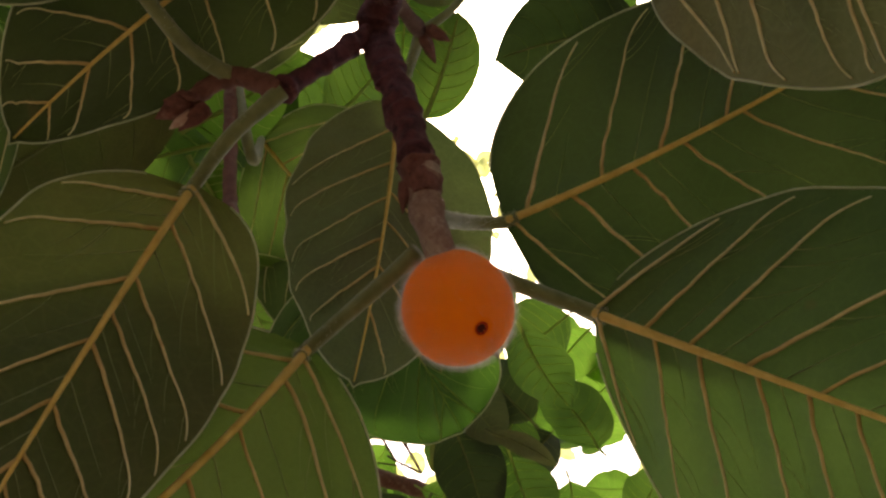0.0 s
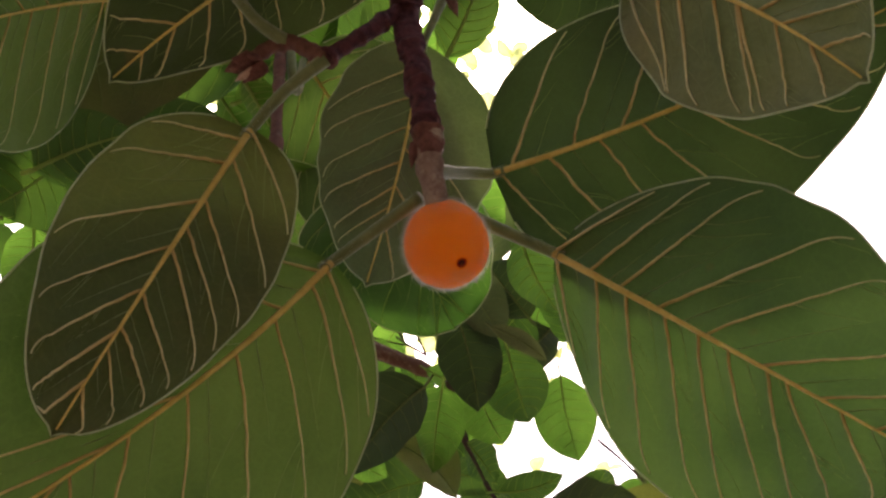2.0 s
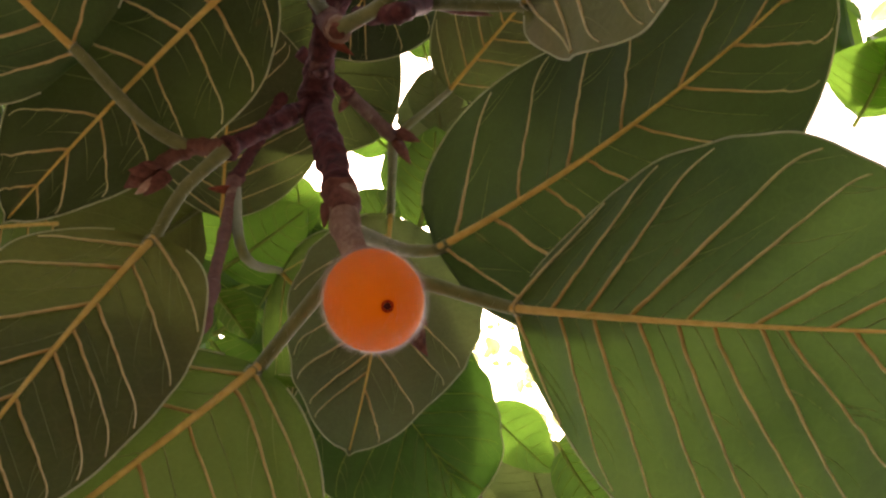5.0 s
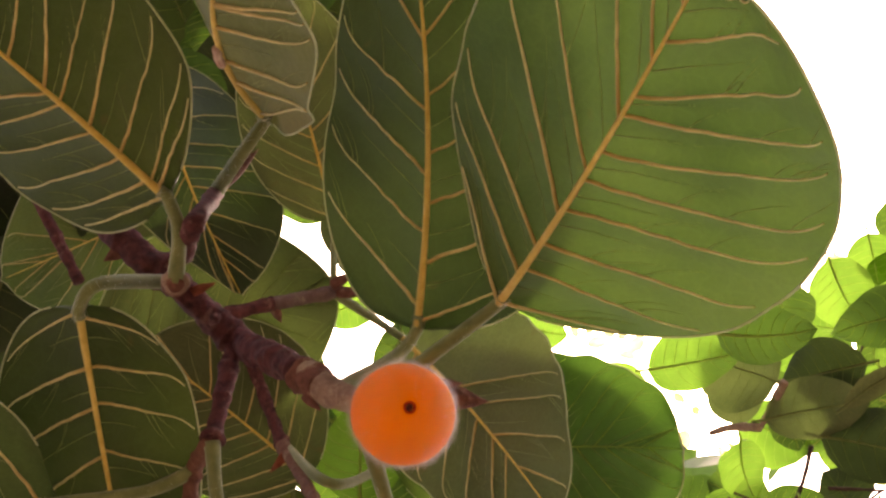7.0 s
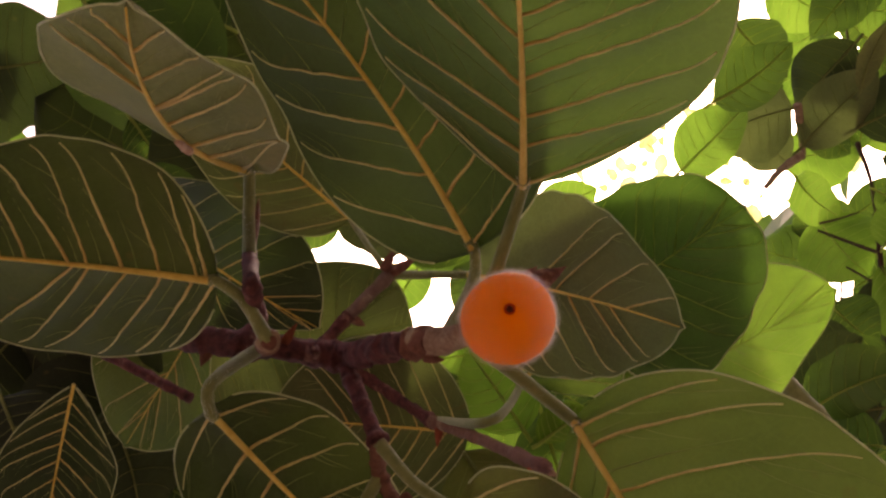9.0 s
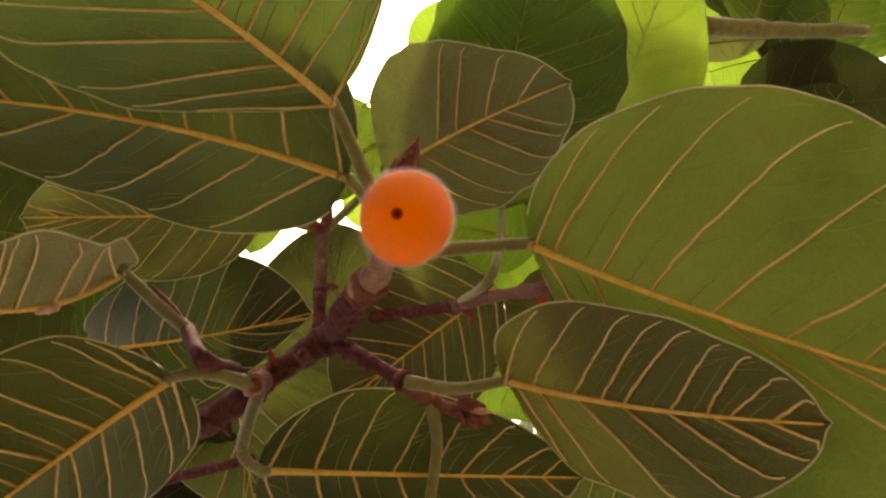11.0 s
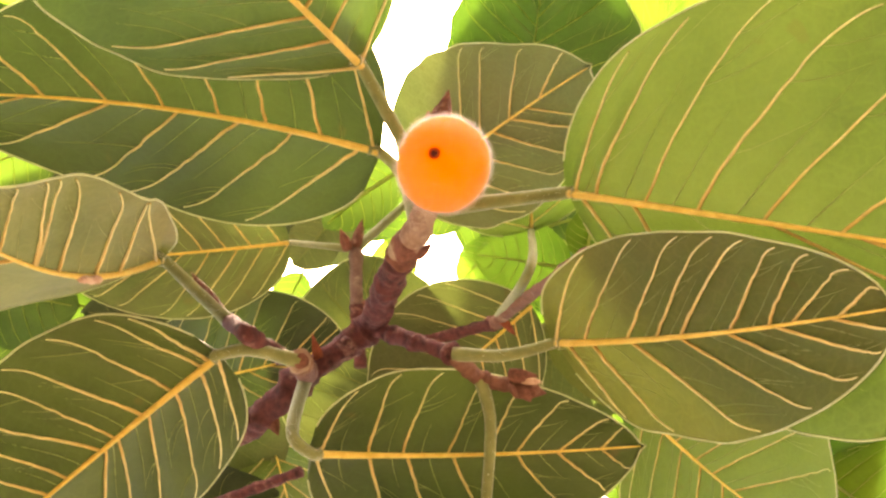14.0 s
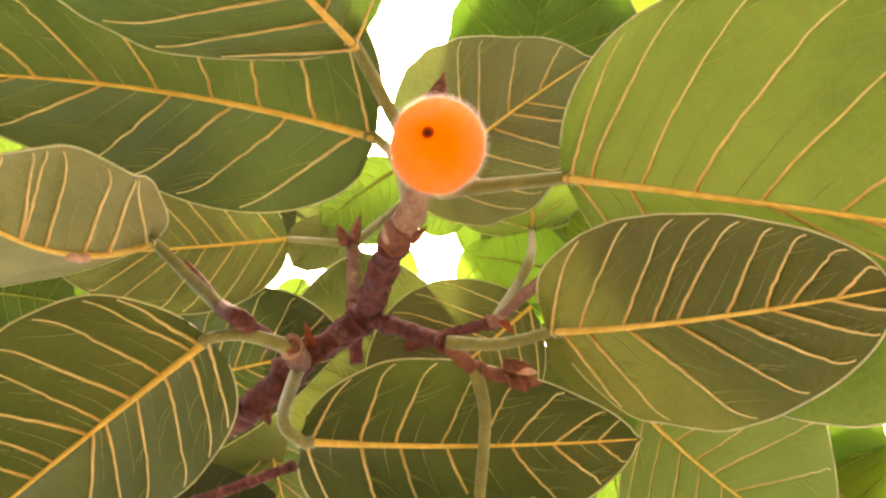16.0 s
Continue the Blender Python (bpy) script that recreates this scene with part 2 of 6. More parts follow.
def plain_material(name, colour, rough=0.8, clear=0.0):
    m, n, l, b = material(name)
    pos = n.new("ShaderNodeTexCoord").outputs["Object"]
    _, r = noise_ramp(n, l, 700.0, [(0.3, tuple(c * 0.7 for c in colour)), (0.7, colour)], pos, 3.0)
    l.new(r.outputs[0], b.inputs["Base Color"])
    b.inputs["Roughness"].default_value = rough
    if clear:
        tr = n.new("ShaderNodeBsdfTranslucent")
        tr.inputs[0].default_value = (*colour, 1)
        mx = n.new("ShaderNodeMixShader")
        mx.inputs[0].default_value = clear
        l.new(b.outputs[0], mx.inputs[1])
        l.new(tr.outputs[0], mx.inputs[2])
        l.new(mx.outputs[0], n["Material Output"].inputs[0])
    return m


FRUIT = fruit_material()
MOUTH = plain_material("mouth_dark", (0.10, 0.009, 0.005), 0.9)
DOWN = plain_material("down_white", (0.90, 0.88, 0.84), 0.7, 0.75)
# VEIN_LIT: lighter vein copy, the light shining through is in its colour
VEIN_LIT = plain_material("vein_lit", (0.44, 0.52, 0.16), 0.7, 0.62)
VEIN_FAINT = plain_material("vein_faint", (0.36, 0.40, 0.18), 0.8, 0.4)


def ground_material():
    m, n, l, b = material("ground_litter")
    t, r = noise_ramp(n, l, 3.0, [(0.3, (0.105, 0.085, 0.057)), (0.7, (0.19, 0.157, 0.107))], None, 8.0)
    l.new(r.outputs[0], b.inputs["Base Color"])
    b.inputs["Roughness"].default_value = 0.95
    bump(n, l, t.outputs[0], 0.6, 0.05, b)
    return m


GROUND = ground_material()


# ---------------------------------------------------------------- shapes
def part(name, bm, mat, parent=None, label=""):
    """Links a bmesh as one mesh object."""
    me = bpy.data.meshes.new(name)
    bm.to_mesh(me)
    bm.free()
    me.materials.append(mat)
    for f in me.polygons:
        f.use_smooth = True
    ob = new(name, me)
    ob.parent = parent
    if label:
        tagged(ob, label)
    return ob


def glide(points, n):
    """A smooth line of n points through the given ones."""
    p = [Vector(q) for q in points]
    if len(p) == 2:
        return [p[0].lerp(p[1], k / (n - 1)) for k in range(n)]
    p = [2 * p[0] - p[1], *p, 2 * p[-1] - p[-2]]
    out = []
    for k in range(n):
        u = k / (n - 1) * (len(p) - 3)
        i = min(int(u), len(p) - 4)
        t = u - i
        a, b, c, d = p[i:i + 4]
        out.append(0.5 * (2 * b + (c - a) * t + (2 * a - 5 * b + 4 * c - d) * t * t + (3 * b - a - 3 * c + d) * t ** 3))
    return out


def tube(bm, line, radius, sides=8, rough=0.0, flat=1.0, mapped=False):
    """A tapering tube along a line; radius: a function of 0..1; mapped: with the way along it as a UV map."""
    n = len(line)
    layer = bm.loops.layers.uv.verify() if mapped else None
    rings, side = [], None
    for i, q in enumerate(line):
        d = (line[min(i + 1, n - 1)] - line[max(i - 1, 0)]).normalized()
        if side is None:
            side = d.orthogonal().normalized()
        side = (side - d * side.dot(d)).normalized()
        other = d.cross(side)
        ring = []
        for k in range(sides):
            a = 2 * math.pi * k / sides
            r = radius(i / (n - 1))
            v = side * math.cos(a) + other * math.sin(a) * flat
            if rough:
                r *= 1 + 1.2 * rough * noise.noise((q + v * r) * 170) + 0.8 * rough * noise.noise((q + v * r) * 400)
            ring.append(bm.verts.new(q + v * r))
        rings.append(ring)
    for i, (a, b) in enumerate(zip(rings, rings[1:])):
        for k in range(sides):
            f = bm.faces.new((a[k], a[(k + 1) % sides], b[(k + 1) % sides], b[k]))
            if mapped:
                for lp, u in zip(f.loops, (i, i, i + 1, i + 1)):
                    lp[layer].uv = (u / (n - 1), 0.5)
    bm.faces.new(rings[0][::-1])
    bm.faces.new(rings[-1])


STEPS = 48


class Blade:
    """The surface of a leaf: base, turn, length, width, outline, bends; s runs from base to tip, v from edge (-1) to edge (1)."""

    def __init__(self, base, turn, length, width, q, e, bend, bow, fold, twist, lop, under=1, wave=0.0, seed=0, ragged=0.022, tip=0.0):
        self.tip = tip
        self.length, self.width, self.q, self.e, self.fold, self.lop = length, width, q, e, fold, lop
        self.under, self.wave, self.seed, self.ragged = under, wave, seed, ragged
        v = Vector(turn)
        rot = Matrix.Rotation(v.length, 3, v.normalized()) if v.length > 1e-9 else Matrix.Identity(3)
        self.mid, self.side, self.nor = [], [], []
        at, last = Vector((0, 0, 0)), None
        for i in range(STEPS + 1):
            s = i / STEPS - 0.5
            th, ph, tw = bend * s, bow * s, twist * s
            d = Vector((math.cos(th) * math.cos(ph), math.cos(th) * math.sin(ph), math.sin(th)))
            if last:
                at = at + (d + last) * (0.5 * length / STEPS)
            last = d
            sd = Vector((-math.sin(ph), math.cos(ph), 0))
            nr = d.cross(sd)
            self.mid.append(Vector(base) + rot @ at)
            self.side.append(rot @ (sd * math.cos(tw) + nr * math.sin(tw)))
            self.nor.append(rot @ (nr * math.cos(tw) - sd * math.sin(tw)))

    def half(self, s, sign):
        s = min(1, max(0, s))
        w = max(0.0, math.sin(math.pi * min(1, s / (1 - 0.4 * self.tip)) ** self.q)) ** self.e
        if self.tip and s > 0.8:
            w = max(w, 0.30 * ((1 - s) / (2 * self.tip)) ** 1.3) if s > 1 - 2 * self.tip else w
        return self.width / 2 * w * (1 + self.lop * sign + self.ragged * noise.noise(Vector((s * 9.0, sign * 3.0, self.seed * 3.7))))

    def at(self, s, v, lift=0.0):
        s = min(1.0, max(0.0, s))
        u = s * STEPS
        i = min(int(u), STEPS - 1)
        t = u - i
        m, sd, nr = (a[i].lerp(a[i + 1], t) for a in (self.mid, self.side, self.nor))
        sign = 1 if v > 0 else -1 if v < 0 else 0
        x = self.half(s, sign) * v
        h = -self.fold * abs(x)
        if self.wave:
            h += self.wave * v * v * noise.noise(Vector((s * 5.0, v * 1.2, self.seed * 7.3)))
        return m + sd * x + nr * (h + lift * self.under)


def vein_path(s0, v, reach):
    """Where along the leaf a side vein that starts at s0 lies, a share v out to the edge."""
    return s0 + reach * (0.75 * v + 0.6 * v ** 4)


def leaf(label, spec, mat, stalk=(), veins=11, group="leaves of the fruiting twig", vein_mat=None, under=1, wave=0.0035,
         mid_r=0.00125, stalk_r=0.0017, reach=0.2, hairy=True, seed=0, left=(), right=(), ragged=0.022):
    """A leaf with blade, rim, midrib, side veins and stalk, as one thing."""
    vein_mat = vein_mat or VEIN
    b = Blade(*spec, under=under, wave=wave, seed=seed, ragged=ragged, tip=0.035)
    rng = random.Random(seed)
    thing = new("leaf")
    thing.matrix_world = Matrix.Translation(b.mid[0])
    back = Matrix.Translation(-b.mid[0])
    tagged(thing, label, "leaf", group)
    # the table of side veins on both halves: from s0 on the midrib to s1 at v1
    table = {}
    for sign, given in ((1, left), (-1, right)):
        given = list(given)
        if not given:
            for k in range(veins):
                s0 = 0.012 + (k + (0.0 if sign > 0 else 0.32)) / veins * 0.9 + rng.uniform(-0.012, 0.012)
                given.append((s0, min(0.97, s0 + reach * rng.uniform(0.85, 1.15) * (0.8 + 0.8 * s0)), rng.uniform(0.84, 0.92)))
        table[sign] = sorted(given)

    def course(s0, s1, v1, sign):
        """A side vein runs all but straight across the blade: (s, v) on its way."""
        out = b.half(s1, sign) * v1
        way = [(0.0, s0)]
        for k in range(1, 15):
            u = k / 12
            s = s0 + (s1 - s0) * u ** 1.08
            way.append((min(0.97, max(way[-1][0] + 0.004, out * u / max(b.half(min(s, 0.985), sign), 1e-5))), s))
        return way

    def along(way, a):
        for (v0, s0), (v1, s1) in zip(way, way[1:]):
            if a <= v1:
                return s0 + (s1 - s0) * (a - v0) / (v1 - v0)
        return way[-1][1]

    courses = {sign: [course(*g, sign) for g in given] for sign, given in table.items()}

    def swell(s, v):
        """The blade bulges between the side veins."""
        a = abs(v)
        at = [-0.06] + [along(way, a) for way in courses[1 if v >= 0 else -1]] + [1.1]
        for p, q in zip(at, at[1:]):
            if p <= s < q:
                k = (s - p) / max(q - p, 1e-6)
                return -0.0015 * math.sin(math.pi * k) ** 0.8 * min(1, 3 * (1 - a)) * min(1, a * 6) * min(1, (q - p) / 0.08)
        return 0.0

    # blade
    bm = bmesh.new()
    layer = bm.loops.layers.uv.new("UVMap")
    ns, nv = 72, 24
    grid, where = [], {}
    for i in range(ns + 1):
        row = []
        for j in range(nv + 1):
            s, v = i / ns, 2 * j / nv - 1
            vt = bm.verts.new(b.at(s, v, swell(s, v)))
            where[vt] = (s * b.length, v * b.width / 2)
            row.append(vt)
        grid.append(row)
    for i in range(ns):
        for j in range(nv):
            f = bm.faces.new((grid[i][j], grid[i + 1][j], grid[i + 1][j + 1], grid[i][j + 1]))
            for lp in f.loops:
                lp[layer].uv = where[lp.vert]
    bm.transform(back)
    part("blade", bm, mat, thing)
    # rim: downy edge, its backlight put into the pale colour
    bm = bmesh.new()
    edge = [b.at(k / 60, 1) for k in range(1, 61)] + [b.at(1 - k / 60, -1) for k in range(1, 60)]
    tube(bm, edge, lambda t: 0.00027, 5)
    bm.transform(back)
    part("rim", bm, RIM, thing)
    # midrib
    bm = bmesh.new()
    tube(bm, [b.at(k / 40 * 0.985, 0, 0.0003) for k in range(41)], lambda t: mid_r * 0.92 * (1 - 0.78 * t ** 0.8) , 8, 0.06)
    bm.transform(back)
    part("midrib", bm, vein_mat, thing)
    drawn = []
    # side veins: from s0 on the midrib to s1 at v1, then bent along the edge
    for sign, given in table.items():
        drawn.append((sign, given))
        for (s0, s1, v1), way in zip(given, courses[sign]):
            wob = rng.uniform(-0.006, 0.006)
            path = [(along(way, a) + wob * math.sin(3.1 * a) + 0.35 * wob * math.sin(9 * a) + 0.004 * noise.noise(Vector((a * 11, s0 * 40, seed + sign))), a)
                    for a in [i / 24 * 0.86 * v1 for i in range(25)]]
            (sa, va), (sb, vb) = path[-2:]
            out = (0.955 - vb) * 0.62
            sc, vc = sb + (sb - sa) / (vb - va) * out, vb + out
            far = max(0.0, 1 - max(0.0, sb - 0.55) / 0.35)
            se, ve = sc + 0.3 * (sc - sb) + 0.034 * far, 0.90 + 0.055 * far
            path += [(sb * (1 - u) ** 2 + 2 * sc * u * (1 - u) + se * u * u, vb * (1 - u) ** 2 + 2 * vc * u * (1 - u) + ve * u * u)
                     for u in [k / 9 for k in range(1, 10)]]
            line = [b.at(s, sign * v, 0.0002) for s, v in path if s < 0.985 and v < 0.975]
            if len(line) < 4:
                continue
            bm = bmesh.new()
            r0 = 0.00054 * (1 - 0.3 * s0) * (mid_r / 0.00125) * rng.uniform(0.85, 1.15)
            tube(bm, line, lambda t: r0 * (1 - 0.62 * t), 6, 0.08, mapped=True)
            bm.transform(back)
            part("side_vein", bm, VEIN_SIDE if vein_mat == VEIN else vein_mat, thing)
    # faint veinlets between the side veins
    bm = bmesh.new()
    for sign, given in drawn:
        for p, q in zip(courses[sign], courses[sign][1:]):
            def between(k, v):
                low = along(p, v)
                return low + (along(q, v) - low) * k
            reach_out = rng.uniform(0.35, 0.72)
            k = rng.uniform(0.4, 0.6)
            spots = [(min(0.98, between(k, reach_out * i / 8)), sign * reach_out * i / 8) for i in range(9)]
            line = [b.at(s, v, swell(s, v) + 0.00004) for s, v in spots]
            tube(bm, line, lambda t: 0.00016 * (1 - 0.85 * t), 4)
            # short branches that leave the lower vein outwards and thin away
            for _ in range(3):
                v0, k1, turn = rng.uniform(0.25, 0.85), rng.uniform(0.25, 0.75), rng.uniform(0.02, 0.12)
                spots = [(min(0.96, v0 + turn * t + 0.10 * t * t), k1 * t ** 0.85) for t in [i / 6 for i in range(7)]]
                spots = [(min(0.98, between(k, v)), sign * v) for v, k in spots]
                line = [b.at(s, v, swell(s, v) + 0.00003) for s, v in spots]
                tube(bm, line, lambda t: 0.00011 * (1 - 0.8 * t), 4)
    bm.transform(back)
    tagged(part("vein_net", bm, VEIN_FAINT, thing), "faint fine net of veinlets", kind="stuff")
    # stalk
    if stalk:
        bm = bmesh.new()
        line = glide([*stalk, b.mid[0], b.at(0.03, 0, 0.0002)], 26)
        tube(bm, line, lambda t: stalk_r * (1.12 - 0.3 * t + 0.16 * (1 - t) ** 6), 10, 0.05)
        bm.transform(back)
        st = part("stalk", bm, STALK, thing, "downy grey-green leaf stalk")
        if hairy:
            down(st, "down", line, stalk_r, 420, 0.0009, back, seed)
    return thing


def down(parent, name, line, radius, count, length, back, seed):
    """Short white hairs round a stalk."""
    rng = random.Random(seed + 99)
    verts, faces = [], []
    for _ in range(count):
        u = rng.uniform(0, len(line) - 1.001)
        i = int(u)
        d = (line[i + 1] - line[i]).normalized()
        q = line[i].lerp(line[i + 1], u - i)
        a = d.orthogonal().normalized()
        ang = rng.uniform(0, 2 * math.pi)
        out = Matrix.Rotation(ang, 3, d) @ a
        tip = q + out * (radius + length * rng.uniform(0.4, 1)) + d * rng.uniform(-0.4, 0.4) * length
        wide = d.cross(out) * 0.00004
        k = len(verts)
        verts += [back @ (q + out * radius * 0.9 - wide), back @ (q + out * radius * 0.9 + wide), back @ tip]
        faces.append((k, k + 1, k + 2))
    me = bpy.data.meshes.new(name)
    me.from_pydata(verts, [], faces)
    me.materials.append(DOWN)
    ob = new(name, me)
    ob.parent = parent
    return tagged(ob, "short white down", kind="stuff")


def bud(parent, name, base, tip, radius, mat=None, scales=3):
    """A pointed bud with overlapping scales."""
    base, tip = Vector(base), Vector(tip)
    d = tip - base
    length = d.length
    d.normalize()
    bm = bmesh.new()
    tube(bm, [base + d * length * k / 10 for k in range(11)],
         lambda t: radius * (0.75 + 1.1 * t - 1.85 * t * t) if t < 0.98 else radius * 0.03, 8, 0.12)
    a = d.orthogonal().normalized()
    for k in range(scales):
        out = Matrix.Rotation(2 * math.pi * k / scales + 0.4, 3, d) @ a
        line = [base + d * length * (0.05 + 0.75 * t) + out * radius * (0.75 + 0.75 * t - 1.1 * t * t) for t in (0, 0.25, 0.5, 0.75, 1)]
        tube(bm, line, lambda t: radius * 0.42 * (1 - t) ** 0.6 + 0.00004, 5, 0.15)
    return part(name, bm, mat or BUD, parent)


def stem(parent, name, points, r0, r1, mat, sides=14, knots=(), rough=0.12, n=60):
    """A woody stem with swollen knots; knots: (place, swelling, width)."""
    bm = bmesh.new()

    def radius(t):
        r = r0 + (r1 - r0) * t
        return r * (1 + sum(h * math.exp(-((t - at) / w) ** 2) for at, h, w in knots))

    line = glide(points, n)
    tube(bm, line, radius, sides, rough)
    return part(name, bm, mat, parent)


def far_leaf(base, tip, width, bend, mat, roll=0.0, seed=0):
    """A leaf of the branches behind: blade, midrib and side veins."""
    # LIT and FRESH take the veins coloured as if lit through
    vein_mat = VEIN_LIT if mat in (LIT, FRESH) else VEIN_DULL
    base, tip = Vector(base), Vector(tip)
    x = tip - base
    length = x.length
    x.normalize()
    n = Vector((0, 0, -1)) - x * x.dot(Vector((0, 0, -1)))
    n = Matrix.Rotation(roll, 3, x) @ n.normalized()
    rot = Matrix((x, n.cross(x), n)).transposed().to_quaternion()
    axis, angle = rot.to_axis_angle()
    rng = random.Random(seed)
    b = Blade(base, axis * angle, length, width, rng.uniform(0.8, 1.05), rng.uniform(0.55, 0.7), bend, rng.uniform(-0.4, 0.4),
              rng.uniform(0.0, 0.35), rng.uniform(-0.6, 0.6), 0.0, wave=width * 0.1, seed=seed, tip=0.05)
    thing = new("leaf")
    thing.matrix_world = Matrix.Translation(base)
    back = Matrix.Translation(-base)
    bm = bmesh.new()
    layer = bm.loops.layers.uv.new("UVMap")
    grid, where = [], {}
    for i in range(17):
        row = []
        for j in range(9):
            s, v = i / 16, j / 4 - 1
            c = (s - vein_path(0, abs(v), 0.14)) * 8
            vt = bm.verts.new(b.at(s, v, -0.0006 * (1 - math.cos(2 * math.pi * c)) * (1 - abs(v))))
            where[vt] = (s * length, v * width / 2)
            row.append(vt)
        grid.append(row)
    for i in range(16):
        for j in range(8):
            f = bm.faces.new((grid[i][j], grid[i + 1][j], grid[i + 1][j + 1], grid[i][j + 1]))
            for lp in f.loops:
                lp[layer].uv = where[lp.vert]
    bm.transform(back)
    part("blade", bm, mat, thing)
    bm = bmesh.new()
    tube(bm, [base - x * length * 0.12 - n * length * 0.02] + [b.at(k / 16, 0, 0.0003) for k in range(16)], lambda t: 0.0011 * (1 - 0.7 * t), 6)
    bm.transform(back)
    part("midrib", bm, vein_mat, thing)
    for sign in (-1, 1):
        for k in range(7):
            s0 = 0.04 + k / 7 * 0.85
            line = [b.at(vein_path(s0, t, 0.14), sign * t, 0.0002) for t in [0.9 * i / 7 for i in range(8)] if vein_path(s0, t, 0.14) < 0.98]
            if len(line) > 3:
                bm = bmesh.new()
                tube(bm, line, lambda t: 0.00024 * (1 - 0.6 * t), 4)
                bm.transform(back)
                part("side_vein", bm, vein_mat, thing)
    return thing


# ---------------------------------------------------------------- ground
bm = bmesh.new()
bmesh.ops.create_circle(bm, cap_ends=True, radius=3000, segments=64)
tagged(part("ground", bm, GROUND), "brown earth with dry leaf litter under the tree", "ground", kind="structure")

# ---------------------------------------------------------------- the fruiting branch
branch = new("branch")
branch.location = (0, 0, 0)
tagged(branch, "reddish brown woody fig branch with side twigs and buds", "branch")
stem(branch, "main_stem", [(0.0698, 0.0403, 1.8831), (0.0606, 0.0849, 1.8239), (0.0581, 0.1072, 1.8133), (0.0515, 0.1294, 1.8147), (0.0576, 0.1387, 1.7914), (0.0638, 0.1479, 1.7682)], 0.0046, 0.0036, BARK, 26,
     [(0.36, 0.28, 0.02), (0.41, 0.16, 0.008), (0.58, 0.24, 0.016), (0.66, 0.10, 0.006), (0.745, 0.17, 0.007), (0.86, 0.18, 0.008), (0.97, 0.22, 0.012)], 0.2, 300)
stem(branch, "tip_shoot", [(0.0638, 0.1479, 1.7682), (0.0658, 0.1544, 1.7586), (0.0682, 0.1580, 1.7518), (0.0704, 0.1636, 1.7487)], 0.0038, 0.0028, BARK_TIP, 16, [(0.04, 0.2, 0.04), (0.3, 0.12, 0.08)], 0.08, 40)
stem(branch, "collar", [(0.0636, 0.1475, 1.7688), (0.0644, 0.1499, 1.7653), (0.0651, 0.1521, 1.7620)], 0.0044, 0.0037, BUD, 16, [(0.5, 0.1, 0.2), (0.0, 0.12, 0.1)], 0.22, 24)
bud(branch, "bract", (0.0608, 0.1495, 1.7648), (0.0606, 0.1541, 1.7585), 0.0013)
stem(branch, "leaf_scar", [(0.0581, 0.1072, 1.8133), (0.0629, 0.1085, 1.7926), (0.0660, 0.1095, 1.7788)], 0.0036, 0.0027, BARK_PALE, 12, [(0.95, 0.25, 0.1)], 0.15, 16)
stem(branch, "side_twig", [(0.0515, 0.1294, 1.8147), (0.0419, 0.1331, 1.7999), (0.0324, 0.1367, 1.7852)], 0.0026, 0.0024, BARK, 14, [(0.3, 0.15, 0.03), (0.6, 0.14, 0.015), (0.97, 0.35, 0.04)], 0.18, 100)
stem(branch, "shoot", [(0.0327, 0.1367, 1.7849), (0.0195, 0.1368, 1.7947), (0.0090, 0.1418, 1.7893)], 0.0023, 0.0019, BARK_PALE, 14, [(0.1, 0.25, 0.06), (0.3, 0.12, 0.03), (0.55, 0.35, 0.06), (0.8, 0.15, 0.04)], 0.18, 90)
stem(branch, "side_twig", [(0.0205, 0.1125, 2.0030), (0.0069, 0.1415, 1.9660), (-0.0087, 0.1685, 1.9329)], 0.0027, 0.0025, BARK, 14, [(0.5, 0.2, 0.03), (0.75, 0.12, 0.015), (0.98, 0.35, 0.03)], 0.18, 120)
stem(branch, "shoot", [(-0.0092, 0.1681, 1.9357), (0.0034, 0.1776, 1.8657), (0.0156, 0.1847, 1.7964)], 0.0024, 0.0019, BARK_PALE, 14, [(0.05, 0.3, 0.06), (0.45, 0.12, 0.03), (0.85, 0.3, 0.06)], 0.16, 80)
stem(branch, "side_twig", [(0.0322, 0.1189, 1.8945), (0.0396, 0.1277, 1.8984), (0.0468, 0.1365, 1.9024)], 0.0026, 0.0025, BARK, 14, [(0.4, 0.15, 0.04), (0.97, 0.2, 0.03)], 0.16, 60)
stem(branch, "shoot", [(0.0460, 0.1355, 1.9019), (0.0531, 0.1453, 1.9063), (0.0594, 0.1541, 1.9102)], 0.0024, 0.0024, BARK_GREY, 14, [(0.3, 0.1, 0.02), (0.85, 0.25, 0.12)], 0.12, 60)
stem(branch, "side_twig", [(0.0700, 0.1070, 1.7936), (0.0819, 0.1068, 1.7739), (0.0867, 0.1056, 1.8056)], 0.0025, 0.0022, BARK, 12, [(0.5, 0.2, 0.05)], 0.22, 40)
stem(branch, "side_twig", [(0.0666, 0.0136, 1.8954), (0.0462, 0.0539, 1.8708), (0.0334, 0.0790, 1.8554)], 0.0021, 0.0018, BARK, 10, [(0.7, 0.2, 0.03)], 0.22, 40)
for ring, at, aim, r in (("scar_ring", (0.0660, 0.1095, 1.7786), (0.0662, 0.1096, 1.7772), 0.0030), ("scar_face", (0.0660, 0.1095, 1.7784), (0.0662, 0.1096, 1.7766), 0.0021)):
    stem(branch, ring, [at, aim], r, r * 0.94, BARK_TIP if ring == "scar_ring" else BUD, 14, (), 0.3, 6)
